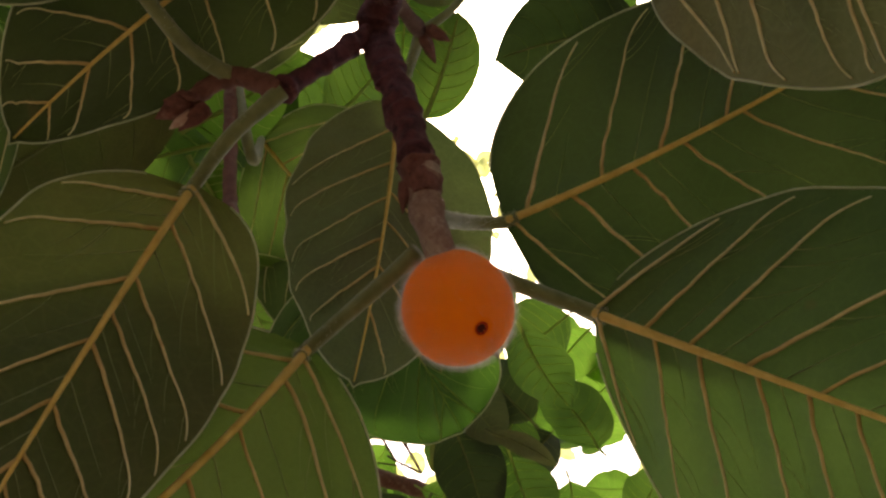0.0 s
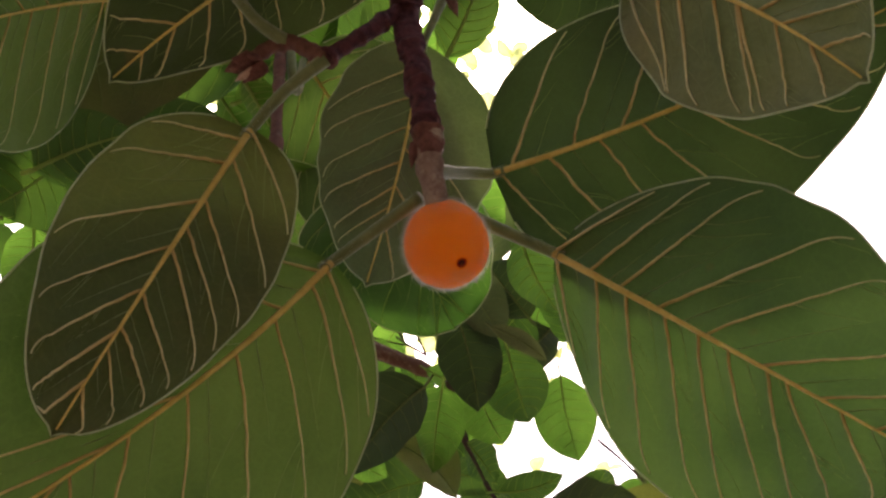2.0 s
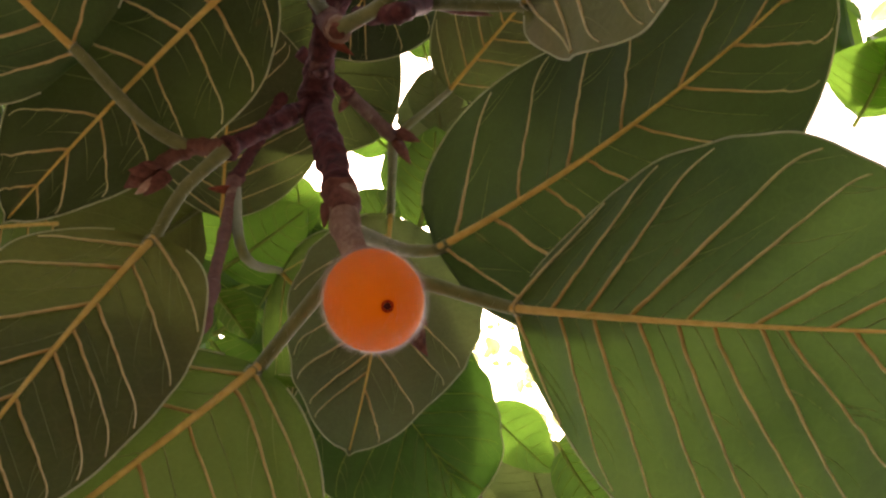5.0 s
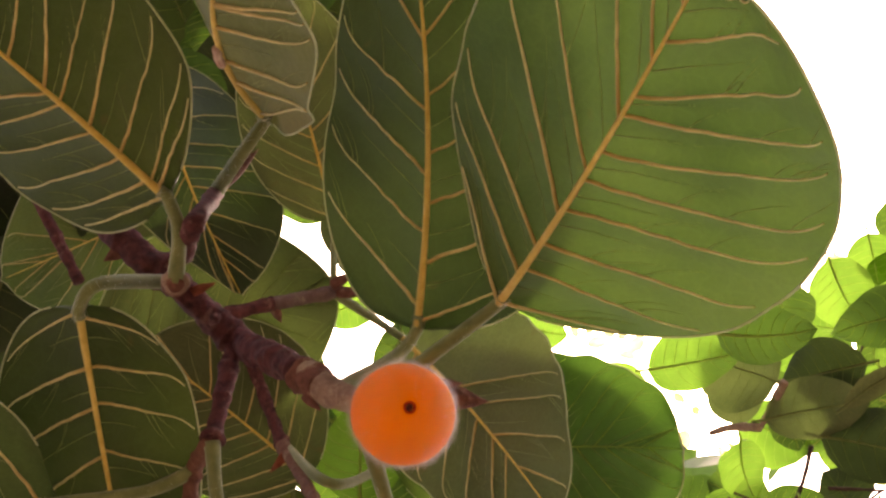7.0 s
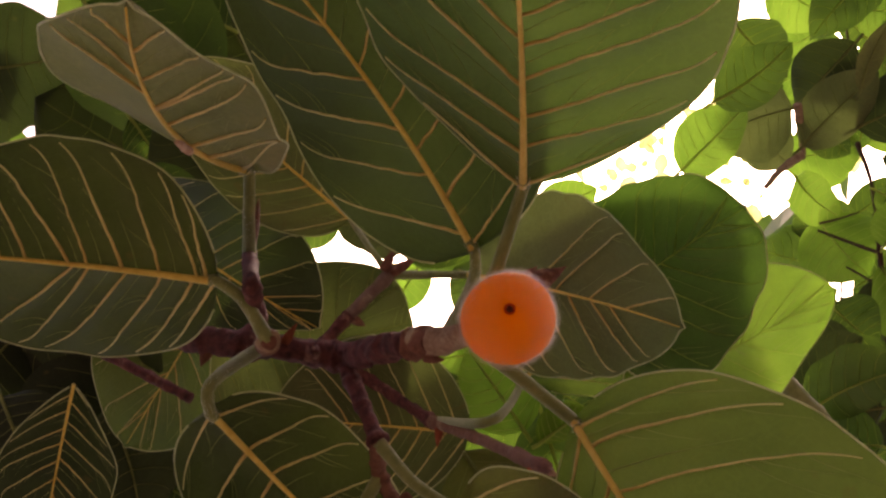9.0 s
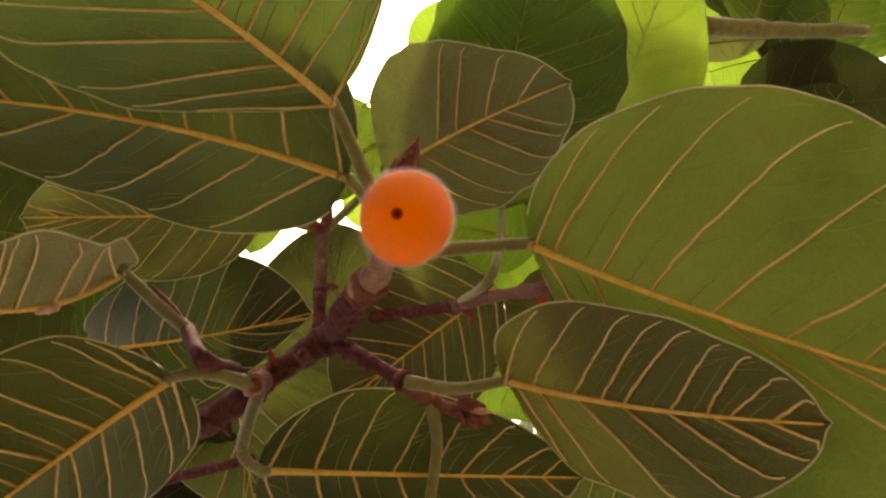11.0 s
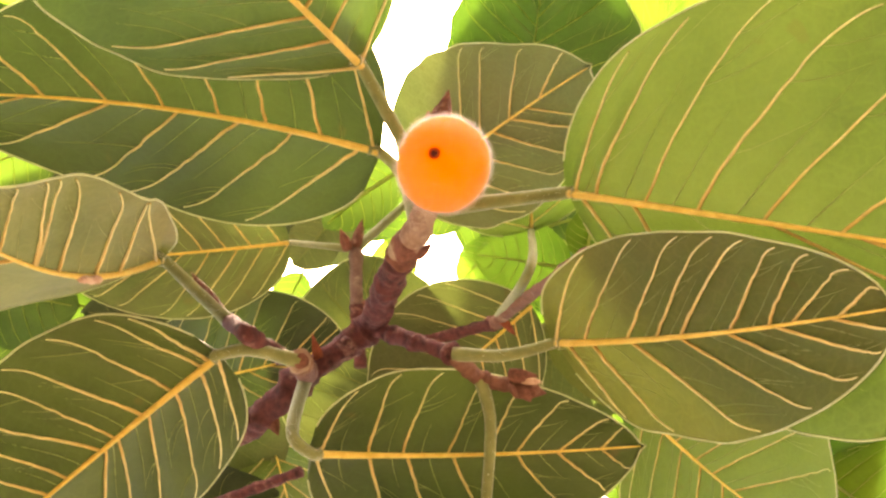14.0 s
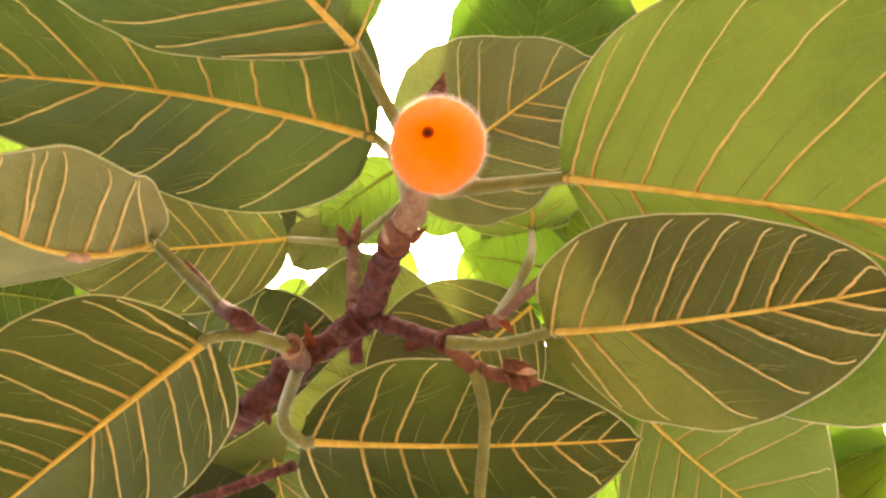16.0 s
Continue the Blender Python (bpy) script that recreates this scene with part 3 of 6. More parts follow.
for base, tip, r, m in (((0.0100, 0.1414, 1.7880), (0.0058, 0.1396, 1.7850), 0.0017, BUD), ((0.0112, 0.1436, 1.7880), (0.0070, 0.1460, 1.7838), 0.0014, SCAR), ((0.0124, 0.1400, 1.7890), (0.0098, 0.1380, 1.7850), 0.0013, BUD),
                        ((0.0160, 0.1840, 1.7960), (0.0186, 0.1862, 1.7915), 0.0016, BUD), ((0.0150, 0.1862, 1.7970), (0.0136, 0.1888, 1.7910), 0.0013, SCAR)):
    bud(branch, "bud_scale", base, tip, r, m, 2)
for base, tip, r in (((0.0604, 0.0850, 1.8210), (0.0652, 0.0862, 1.8168), 0.0022), ((0.0642, 0.0720, 1.8390), (0.0600, 0.0700, 1.8330), 0.0024), ((0.0590, 0.1000, 1.8130), (0.0548, 0.0994, 1.8096), 0.0020),
                     ((0.0540, 0.1220, 1.8120), (0.0568, 0.1212, 1.8068), 0.0018), ((0.0560, 0.1362, 1.7950), (0.0524, 0.1372, 1.7922), 0.0016), ((0.0610, 0.1430, 1.7800), (0.0648, 0.1420, 1.7784), 0.0014)):
    bud(branch, "twig_stub", base, tip, r, BARK, 2)
bud(branch, "red_bract", (0.0125, 0.1832, 1.8030), (0.0110, 0.1812, 1.7975), 0.0014, RIND, 2)
bud(branch, "bud", (0.0107, 0.1410, 1.7901), (0.0033, 0.1445, 1.7863), 0.0028)
bud(branch, "bud", (0.0143, 0.1422, 1.7900), (0.0086, 0.1469, 1.7850), 0.002)
bud(branch, "bud", (0.0754, 0.1741, 1.7579), (0.0818, 0.1872, 1.7574), 0.0032)
bud(branch, "bud", (0.0784, 0.1741, 1.7579), (0.0826, 0.1797, 1.7576), 0.0015)
bud(branch, "bud", (0.0594, 0.1541, 1.9102), (0.0646, 0.1654, 1.9129), 0.0022)
bud(branch, "bud", (0.0614, 0.1521, 1.9072), (0.0696, 0.1566, 1.9089), 0.0020)
bud(branch, "bud", (0.0458, 0.1365, 1.9024), (0.0418, 0.1425, 1.9024), 0.0018)
bud(branch, "bud", (0.0151, 0.1844, 1.7994), (0.0174, 0.1859, 1.7867), 0.0028)
bud(branch, "bud", (-0.0067, 0.1699, 1.9212), (-0.0140, 0.1673, 1.9133), 0.0017, BUD_RED)
bud(branch, "bud", (0.0088, 0.1349, 1.9750), (0.0019, 0.1335, 1.9650), 0.002)
bud(branch, "bud", (0.0867, 0.1056, 1.8056), (0.1037, 0.1105, 1.7950), 0.0018, BUD, 2)
bud(branch, "bud", (0.0599, 0.0916, 1.8207), (0.0531, 0.0873, 1.8157), 0.0026)
bud(branch, "bud", (0.0584, 0.1127, 1.8106), (0.0654, 0.1174, 1.8044), 0.0013, BUD_RED)


# ---------------------------------------------------------------- the fruit
def fig_fruit(centre, axis, stalk_from, r):
    """A round fig: skin, dark mouth with small bracts, white down."""
    thing = new("fig_fruit")
    thing.location = centre
    tagged(thing, "ripe round orange fig with dark mouth and white down", "fruit")
    turn = Vector(axis).to_track_quat("Z", "Y").to_matrix()
    pull = turn.transposed() @ (Vector(stalk_from) - Vector(centre)).normalized()

    def skin(d):
        k = r * (1 + 0.085 * max(0, d.dot(pull)) ** 2 + 0.012 * noise.noise(d * 2.2))
        k -= 0.0011 * math.exp(-((1 - d.z) / 0.003))
        k += 0.0003 * math.exp(-(((1 - d.z) - 0.009) / 0.005) ** 2)
        return k

    bm = bmesh.new()
    bmesh.ops.create_uvsphere(bm, u_segments=72, v_segments=64, radius=1)
    for q in bm.verts:
        d = q.co.normalized()
        q.co = turn @ (d * skin(d))
    part("skin", bm, FRUIT, thing)
    bm = bmesh.new()
    loop = [turn @ Vector((math.cos(a) * 0.0012, math.sin(a) * 0.0012, r - 0.00012)) for a in [2 * math.pi * k / 24 for k in range(25)]]
    tube(bm, loop, lambda t: 0.0003, 6, 0.15)
    mouth = part("mouth", bm, RIND, thing, "dark red mouth of the fig")
    for k in range(7):
        a = 2 * math.pi * k / 7
        line = [turn @ (Vector((math.cos(a) * w, math.sin(a) * w, 0)) + Vector((0, 0, r - h))) for w, h in
                ((0.00085, 0.00012), (0.00055, 0.00005), (0.0003, 0.0004), (0.0001, 0.0009))]
        bm = bmesh.new()
        tube(bm, line, lambda t: 0.00030 * (1 - 0.5 * t), 6, 0.2)
        part("bract", bm, MOUTH, mouth)
    rng = random.Random(5)
    verts, faces = [], []
    for _ in range(27000):
        d = Vector((rng.gauss(0, 1), rng.gauss(0, 1), rng.gauss(0, 1))).normalized()
        if d.z > 0.985:
            continue
        s = d.orthogonal().normalized()
        s = Matrix.Rotation(rng.uniform(0, 6.28), 3, d) @ s
        root, tip = d * skin(d) * 0.995, d * (skin(d) + rng.uniform(0.0006, 0.0021)) + d.cross(s) * rng.uniform(-0.0005, 0.0005)
        k = len(verts)
        verts += [turn @ (root - s * 0.000006), turn @ (root + s * 0.000006), turn @ tip]
        faces.append((k, k + 1, k + 2))
    me = bpy.data.meshes.new("down")
    me.from_pydata(verts, [], faces)
    me.materials.append(DOWN)
    ob = new("down", me)
    ob.parent = thing
    tagged(ob, "short white down on the skin", kind="stuff")
    return thing


fig_fruit((0.0725, 0.1692, 1.7456), (0.3927, -0.1535, -0.9068), (0.0682, 0.1580, 1.7518), 0.0113)

# ---------------------------------------------------------------- leaves of the fruiting twig
leaf("large olive-green downy leaf with yellow veins and brown tint", ((0.0136, 0.1561, 1.7748), (1.0154, 1.8238, -0.6734), 0.1030, 0.0556, 0.7616, 0.5281, -0.2357, 0.0572, 0.0288, -0.2926, -0.0315), OLIVE, ((0.0324, 0.1367, 1.7852), (0.0220, 0.1451, 1.7777), ), under=1, seed=0,
     left=[(0, 0.2, 0.93), (0.122, 0.35, 0.83), (0.285, 0.5, 0.83), (0.38, 0.575, 0.83), (0.458, 0.663, 0.86), (0.603, 0.75, 0.88), (0.703, 0.825, 0.9), (0.763, 0.899, 0.86), (0.873, 0.957, 0.86)],
     right=[(0.048, 0.125, 0.93), (0.15, 0.275, 0.93), (0.29, 0.55, 0.9), (0.453, 0.725, 0.9), (0.593, 0.85, 0.93), (0.72, 0.925, 0.93), (0.855, 0.97, 0.86)])
leaf("large broad green leaf with yellow veins, lit through", ((0.1022, 0.1789, 1.7646), (-3.1506, -0.0486, 1.6369), 0.1201, 0.0838, 1.0083, 0.5378, 0.2459, 0.0419, 0.2099, -0.0663, -0.0527), BOTTLE, ((0.0719, 0.1648, 1.7587), ), under=1, seed=1,
     left=[(0.007, 0.15, 0.93), (0.12, 0.275, 0.93), (0.22, 0.4, 0.93), (0.335, 0.625, 0.88), (0.473, 0.75, 0.88), (0.625, 0.9, 0.93), (0.77, 0.95, 0.9), (0.9, 0.97, 0.86)],
     right=[(0.018, 0.1, 0.93), (0.143, 0.25, 0.93), (0.242, 0.4, 0.93), (0.357, 0.525, 0.9), (0.453, 0.625, 0.93), (0.537, 0.725, 0.88), (0.64, 0.784, 0.86), (0.688, 0.872, 0.86), (0.82, 0.943, 0.86), (0.93, 0.97, 0.86)])
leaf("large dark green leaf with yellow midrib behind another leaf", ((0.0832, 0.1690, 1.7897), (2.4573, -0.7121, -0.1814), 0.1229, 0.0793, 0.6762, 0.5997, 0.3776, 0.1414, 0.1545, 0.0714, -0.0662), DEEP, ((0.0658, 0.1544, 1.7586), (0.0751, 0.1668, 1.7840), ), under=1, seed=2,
     left=[(0.045, 0.225, 0.85), (0.203, 0.4, 0.9), (0.328, 0.515, 0.86), (0.463, 0.632, 0.86), (0.613, 0.832, 0.86), (0.787, 0.95, 0.86)],
     right=[(0.018, 0.144, 0.86), (0.143, 0.269, 0.86), (0.268, 0.363, 0.86), (0.372, 0.526, 0.86), (0.495, 0.687, 0.86), (0.618, 0.8, 0.85), (0.75, 0.888, 0.86), (0.873, 0.97, 0.86)])
leaf("largest broad green leaf with yellow veins beside the fruit", ((0.0403, 0.1869, 1.7591), (-1.0687, -3.5626, 1.0219), 0.1295, 0.1017, 1.0297, 0.5648, -0.7836, -0.1837, 0.1110, -0.6612, 0.0305), GREEN, ((0.0639, 0.1628, 1.7587), ), under=1, seed=3,
     left=[(0.03, 0.175, 0.905), (0.087, 0.263, 0.855), (0.216, 0.4, 0.88), (0.333, 0.55, 0.865), (0.459, 0.7, 0.895), (0.59, 0.822, 0.895), (0.718, 0.85, 0.93), (0.738, 0.97, 0.86)],
     right=[(0.043, 0.198, 0.86), (0.185, 0.385, 0.86), (0.473, 0.924, 0.86), (0.618, 0.97, 0.86)])
leaf("grey-green pointed leaf behind the fruit", ((0.0501, 0.1900, 1.9465), (1.4084, 1.6519, -0.8258), 0.1225, 0.0730, 0.7813, 0.6171, 0.0401, -0.1374, 0.0708, 0.4020, 0.0532), GREY, ((0.0594, 0.1541, 1.9102), (0.0548, 0.1720, 1.9283), ), under=1, seed=4, ragged=0.07,
     left=[(0.352, 0.625, 0.93), (0.455, 0.7, 0.85), (0.613, 0.826, 0.86), (0.765, 0.935, 0.86)],
     right=[(0.103, 0.325, 0.88), (0.24, 0.45, 0.93), (0.372, 0.6, 0.93), (0.52, 0.7, 0.93), (0.62, 0.8, 0.93), (0.7, 0.85, 0.93)])
leaf("glossy deep green leaf with wavy tip behind the fruit", ((0.0367, 0.2238, 1.8880), (2.4200, 1.3452, -0.1027), 0.0791, 0.0778, 0.7464, 0.4582, 1.0152, -0.0811, 0.2681, 0.5612, -0.1203), GLOSS, (), under=1, seed=5, mid_r=0.0006, stalk_r=0.0013, hairy=False, vein_mat=VEIN_LIT, ragged=0.07, veins=8)
leaf("pale grey-green downy leaf with brown scar on the midrib", ((0.1119, 0.1087, 1.7908), (-2.9132, -0.1747, 2.0287), 0.1039, 0.0546, 1.0347, 0.6262, -0.5461, -0.4308, 0.1980, 0.1620, 0.0588), PALE, ((0.0867, 0.1056, 1.8056), (0.0993, 0.1072, 1.7952), ), under=1, seed=6,
     left=[(0.675, 0.785, 0.86), (0.753, 0.89, 0.86), (0.873, 0.946, 0.86)],
     right=[(0.037, 0.368, 0.86), (0.235, 0.425, 0.88), (0.348, 0.55, 0.9), (0.505, 0.675, 0.85), (0.598, 0.75, 0.88), (0.605, 0.775, 0.83), (0.73, 0.85, 0.86), (0.84, 0.936, 0.86)])
leaf("dull olive-green leaf on a thin stalk behind the twig", ((0.0791, 0.1425, 1.9460), (-2.9042, 1.1497, -0.0898), 0.0960, 0.0570, 0.8218, 0.5473, 0.0331, -0.0499, 0.10, 0.0107, -0.0442), MOSSY, ((0.0594, 0.1541, 1.9102), (0.0697, 0.1479, 1.9188), ), under=1, seed=7, mid_r=0.001, stalk_r=0.0013, hairy=False, veins=8)
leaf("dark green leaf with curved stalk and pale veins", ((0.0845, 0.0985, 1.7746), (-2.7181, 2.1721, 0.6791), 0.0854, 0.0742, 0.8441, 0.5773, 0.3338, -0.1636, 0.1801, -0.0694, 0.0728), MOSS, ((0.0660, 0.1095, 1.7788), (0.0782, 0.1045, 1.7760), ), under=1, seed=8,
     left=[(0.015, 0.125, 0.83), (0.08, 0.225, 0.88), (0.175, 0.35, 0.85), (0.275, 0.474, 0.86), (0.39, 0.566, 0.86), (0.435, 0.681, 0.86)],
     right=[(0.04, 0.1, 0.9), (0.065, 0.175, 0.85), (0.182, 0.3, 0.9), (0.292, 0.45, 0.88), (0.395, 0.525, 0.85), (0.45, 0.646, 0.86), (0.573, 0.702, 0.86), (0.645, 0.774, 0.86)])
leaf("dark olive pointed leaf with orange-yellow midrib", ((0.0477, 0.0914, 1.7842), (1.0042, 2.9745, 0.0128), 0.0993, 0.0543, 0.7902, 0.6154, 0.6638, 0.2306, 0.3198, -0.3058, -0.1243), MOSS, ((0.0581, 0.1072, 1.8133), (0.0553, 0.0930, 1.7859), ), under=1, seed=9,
     left=[(0.025, 0.1, 0.88), (0.17, 0.25, 0.9), (0.275, 0.375, 0.85), (0.41, 0.519, 0.86), (0.53, 0.638, 0.86), (0.62, 0.775, 0.9), (0.745, 0.887, 0.86), (0.87, 0.936, 0.86)],
     right=[(0.013, 0.145, 0.86), (0.175, 0.295, 0.86), (0.29, 0.414, 0.86), (0.427, 0.567, 0.86), (0.62, 0.768, 0.86), (0.738, 0.875, 0.85), (0.87, 0.945, 0.86)])
leaf("green downy leaf with tan veins on a long curved stalk", ((-0.0006, 0.1099, 1.7846), (-1.3080, 2.7274, 0.0931), 0.1180, 0.0900, 0.78, 0.52, 0.10, 0.04, 0.10, 0.05, 0.0), BOTTLE, ((0.0195, 0.1368, 1.7947), (0.0102, 0.1279, 1.7900), ), under=1, seed=10, veins=9)
leaf("green leaf half hidden behind larger leaves", ((-0.0789, 0.1771, 1.9207), (0.0291, 1.8255, -0.2913), 0.1222, 0.0996, 0.9114, 0.5848, 0.1008, 0.1883, 0.0539, -0.0452, 0.0011), GREEN, (), under=1, seed=11, mid_r=0.001, stalk_r=0.0013, veins=8)
leaf("fresh green leaf on a curved stalk behind the fruit", ((-0.0083, 0.2191, 1.9822), (2.7731, 1.0258, -0.7573), 0.1269, 0.0987, 0.8109, 0.5616, -0.1349, -0.0972, -0.0400, -0.0717, 0.0089), GREEN, ((-0.0087, 0.1685, 1.9329), (0.0088, 0.1843, 1.8696), ), under=1, seed=12, mid_r=0.001, stalk_r=0.0018, hairy=False, veins=8)
leaf("dull mossy green leaf behind the twigs", ((-0.0231, 0.0852, 1.9618), (-2.8452, -1.1934, -0.1455), 0.1060, 0.0900, 0.95, 0.58, 0.1, 0.05, 0.08, -0.06, 0.0), MOSSY, (), under=1, seed=13, vein_mat=VEIN_DULL, mid_r=0.0008, stalk_r=0.0013, veins=9)
leaf("soft green leaf with cream veins behind the twigs", ((-0.0236, 0.1876, 1.9570), (2.3722, -1.9826, 0.0812), 0.0900, 0.0800, 0.95, 0.56, 0.08, 0.03, 0.10, 0.04, 0.0), MOSSY, (), under=1, seed=17, mid_r=0.001, stalk_r=0.0012, hairy=False, veins=8)
leaf("green leaf with brownish cream veins, shade put into its dark colour", ((0.0197, 0.0207, 1.9550), (0.4808, -2.9799, 0.0051), 0.0840, 0.0500, 1.20, 0.75, 0.12, 0.05, 0.16, 0.05, 0.0), DEEP, (), under=1, seed=18, mid_r=0.0009, stalk_r=0.0012, hairy=False, veins=9)
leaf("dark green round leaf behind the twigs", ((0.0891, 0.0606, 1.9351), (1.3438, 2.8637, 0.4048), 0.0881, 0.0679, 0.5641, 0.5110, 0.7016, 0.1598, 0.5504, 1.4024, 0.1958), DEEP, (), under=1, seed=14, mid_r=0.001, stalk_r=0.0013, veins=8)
leaf("mid-green leaf with yellow veins behind the woody stem", ((0.0338, 0.0768, 2.1311), (-0.7081, 2.0119, 0.3982), 0.1471, 0.0893, 0.9500, 0.6200, -0.0016, -0.0105, 0.1200, 0.0000, 0.0000), GREEN, (), under=1, seed=15, mid_r=0.001, stalk_r=0.0013, veins=8)
leaf("leaf with sunlight put into its bright yellow-green", ((-0.0193, 0.2603, 1.9550), (-2.2925, -1.7856, -0.4348), 0.1423, 0.0800, 0.85, 0.60, 0.15, 0.10, 0.12, 0.10, 0.0), LIT, (), under=1, seed=16, mid_r=0.0005, stalk_r=0.0013, hairy=False, vein_mat=VEIN_LIT, veins=9)
scarred = [o for o in bpy.data.objects if o.parent is None and o.get("label", "").startswith("pale grey-green")][0]
bm = bmesh.new()
tube(bm, glide([(0.1190, 0.0966, 1.7601), (0.1207, 0.0953, 1.7553), (0.1224, 0.0942, 1.7505)], 14), lambda t: 0.0004 + 0.0010 * math.sin(math.pi * t) ** 0.7, 10, 0.35)
bm.transform(scarred.matrix_basis.inverted())
part("scar", bm, SCAR, scarred, "pale pinkish scar on the midrib")

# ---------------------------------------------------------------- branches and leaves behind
tagged(far_leaf((0.0733, 0.6107, 2.2420), (0.0734, 0.6836, 2.2119), 0.0495, 0.08, LIT, 0.33, 100), "fig leaf behind, sunlight put into its bright yellow-green", "leaf", "leaves of the branches behind")
tagged(far_leaf((0.0590, 0.5805, 2.2015), (0.0059, 0.6460, 2.1577), 0.0800, 0.32, DEEP, -0.20, 101), "fig leaf behind, shade put into its dark green", "leaf", "leaves of the branches behind")
tagged(far_leaf((0.0774, 0.5294, 2.2387), (0.1066, 0.6100, 2.2095), 0.0533, -0.79, DEEP, -0.17, 102), "fig leaf behind, shade put into its dark green", "leaf", "leaves of the branches behind")
tagged(far_leaf((0.1236, 0.5617, 2.2403), (0.1481, 0.6081, 2.2035), 0.0545, 0.45, FRESH, -0.21, 103), "fresh green fig leaf on a branch behind", "leaf", "leaves of the branches behind")
tagged(far_leaf((0.1777, 0.6220, 2.2918), (0.2047, 0.6923, 2.2567), 0.0581, 0.77, LIT, -0.24, 104), "fig leaf behind, sunlight put into its bright yellow-green", "leaf", "leaves of the branches behind")
tagged(far_leaf((0.0390, 0.6545, 2.1366), (-0.0318, 0.6726, 2.1185), 0.0613, -0.79, FRESH, -0.08, 105), "fresh green fig leaf on a branch behind", "leaf", "leaves of the branches behind")
tagged(far_leaf((0.0309, 0.6824, 2.2459), (0.0987, 0.7040, 2.2049), 0.0563, 0.73, OLIVE, -0.04, 106), "olive-brown ageing fig leaf on a branch behind", "leaf", "leaves of the branches behind")
tagged(far_leaf((0.1627, 0.6877, 2.1728), (0.2506, 0.6750, 2.2016), 0.0704, 0.46, DEEP, 0.26, 107), "fig leaf behind, shade put into its dark green", "leaf", "leaves of the branches behind")
tagged(far_leaf((0.1326, 0.7427, 2.2608), (0.1949, 0.7133, 2.2650), 0.0404, -0.68, FRESH, 0.07, 108), "fresh green fig leaf on a branch behind", "leaf", "leaves of the branches behind")
tagged(far_leaf((0.2399, 0.7090, 2.2101), (0.2927, 0.6738, 2.2125), 0.0504, 0.37, OLIVE, -0.06, 109), "olive-brown ageing fig leaf on a branch behind", "leaf", "leaves of the branches behind")
tagged(far_leaf((0.1012, 0.6303, 2.0927), (0.0305, 0.6457, 2.0791), 0.0453, 0.70, OLIVE, 0.02, 110), "olive-brown ageing fig leaf on a branch behind", "leaf", "leaves of the branches behind")
tagged(far_leaf((-0.0407, 0.6380, 2.3969), (0.0079, 0.6447, 2.3800), 0.0430, -0.55, LIT, 0.03, 111), "fig leaf behind, sunlight put into its bright yellow-green", "leaf", "leaves of the branches behind")
tagged(far_leaf((-0.0036, 0.6850, 2.3687), (-0.0363, 0.7246, 2.3382), 0.0554, 0.22, LIT, -0.07, 112), "fig leaf behind, sunlight put into its bright yellow-green", "leaf", "leaves of the branches behind")
tagged(far_leaf((0.0969, 0.5310, 2.2971), (0.1222, 0.5683, 2.2836), 0.0422, -0.16, FRESH, 0.09, 113), "fresh green fig leaf on a branch behind", "leaf", "leaves of the branches behind")
tagged(far_leaf((0.1076, 0.7047, 2.3590), (0.1404, 0.7517, 2.3385), 0.0554, -0.51, LIT, -0.09, 114), "fig leaf behind, sunlight put into its bright yellow-green", "leaf", "leaves of the branches behind")
tagged(far_leaf((0.1058, 0.5082, 2.1927), (0.1519, 0.5258, 2.1813), 0.0171, 0.30, PALE, -0.17, 115), "pale curled fig leaf on a branch behind", "leaf", "leaves of the branches behind")
tagged(far_leaf((0.4600, 0.8263, 2.4504), (0.5630, 0.7734, 2.4546), 0.0462, 0.20, LIT, 0.28, 116), "fig leaf behind, sunlight put into its bright yellow-green", "leaf", "leaves of the branches behind")
tagged(far_leaf((0.5217, 0.9026, 2.4981), (0.5781, 0.8679, 2.4968), 0.0415, 0.22, LIT, -0.22, 117), "fig leaf behind, sunlight put into its bright yellow-green", "leaf", "leaves of the branches behind")
tagged(far_leaf((0.2887, 0.6704, 2.2333), (0.3163, 0.6928, 2.2089), 0.0273, -0.51, PALE, 0.29, 118), "pale curled fig leaf on a branch behind", "leaf", "leaves of the branches behind")
tagged(far_leaf((-0.0567, 0.6950, 2.2222), (-0.0102, 0.7087, 2.2170), 0.0415, 0.53, OLIVE, -0.06, 119), "olive-brown ageing fig leaf on a branch behind", "leaf", "leaves of the branches behind")
tagged(far_leaf((0.0986, 0.6495, 2.1436), (0.1258, 0.6876, 2.1346), 0.0320, -0.15, PALE, -0.12, 120), "pale curled fig leaf on a branch behind", "leaf", "leaves of the branches behind")
tagged(far_leaf((0.1278, 0.7606, 2.2442), (0.1739, 0.7806, 2.2290), 0.0498, 0.55, LIT, 0.25, 121), "fig leaf behind, sunlight put into its bright yellow-green", "leaf", "leaves of the branches behind")
tagged(far_leaf((0.2024, 0.7963, 2.2725), (0.2397, 0.8211, 2.2511), 0.0587, -0.66, LIT, 0.07, 122), "fig leaf behind, sunlight put into its bright yellow-green", "leaf", "leaves of the branches behind")
tagged(far_leaf((-0.0741, 0.7259, 2.1893), (-0.0422, 0.7473, 2.1614), 0.0533, 0.37, DEEP, 0.28, 123), "fig leaf behind, shade put into its dark green", "leaf", "leaves of the branches behind")
tagged(far_leaf((0.0465, 0.6884, 2.1741), (0.0702, 0.7125, 2.1559), 0.0338, 0.17, DEEP, -0.30, 124), "fig leaf behind, shade put into its dark green", "leaf", "leaves of the branches behind")
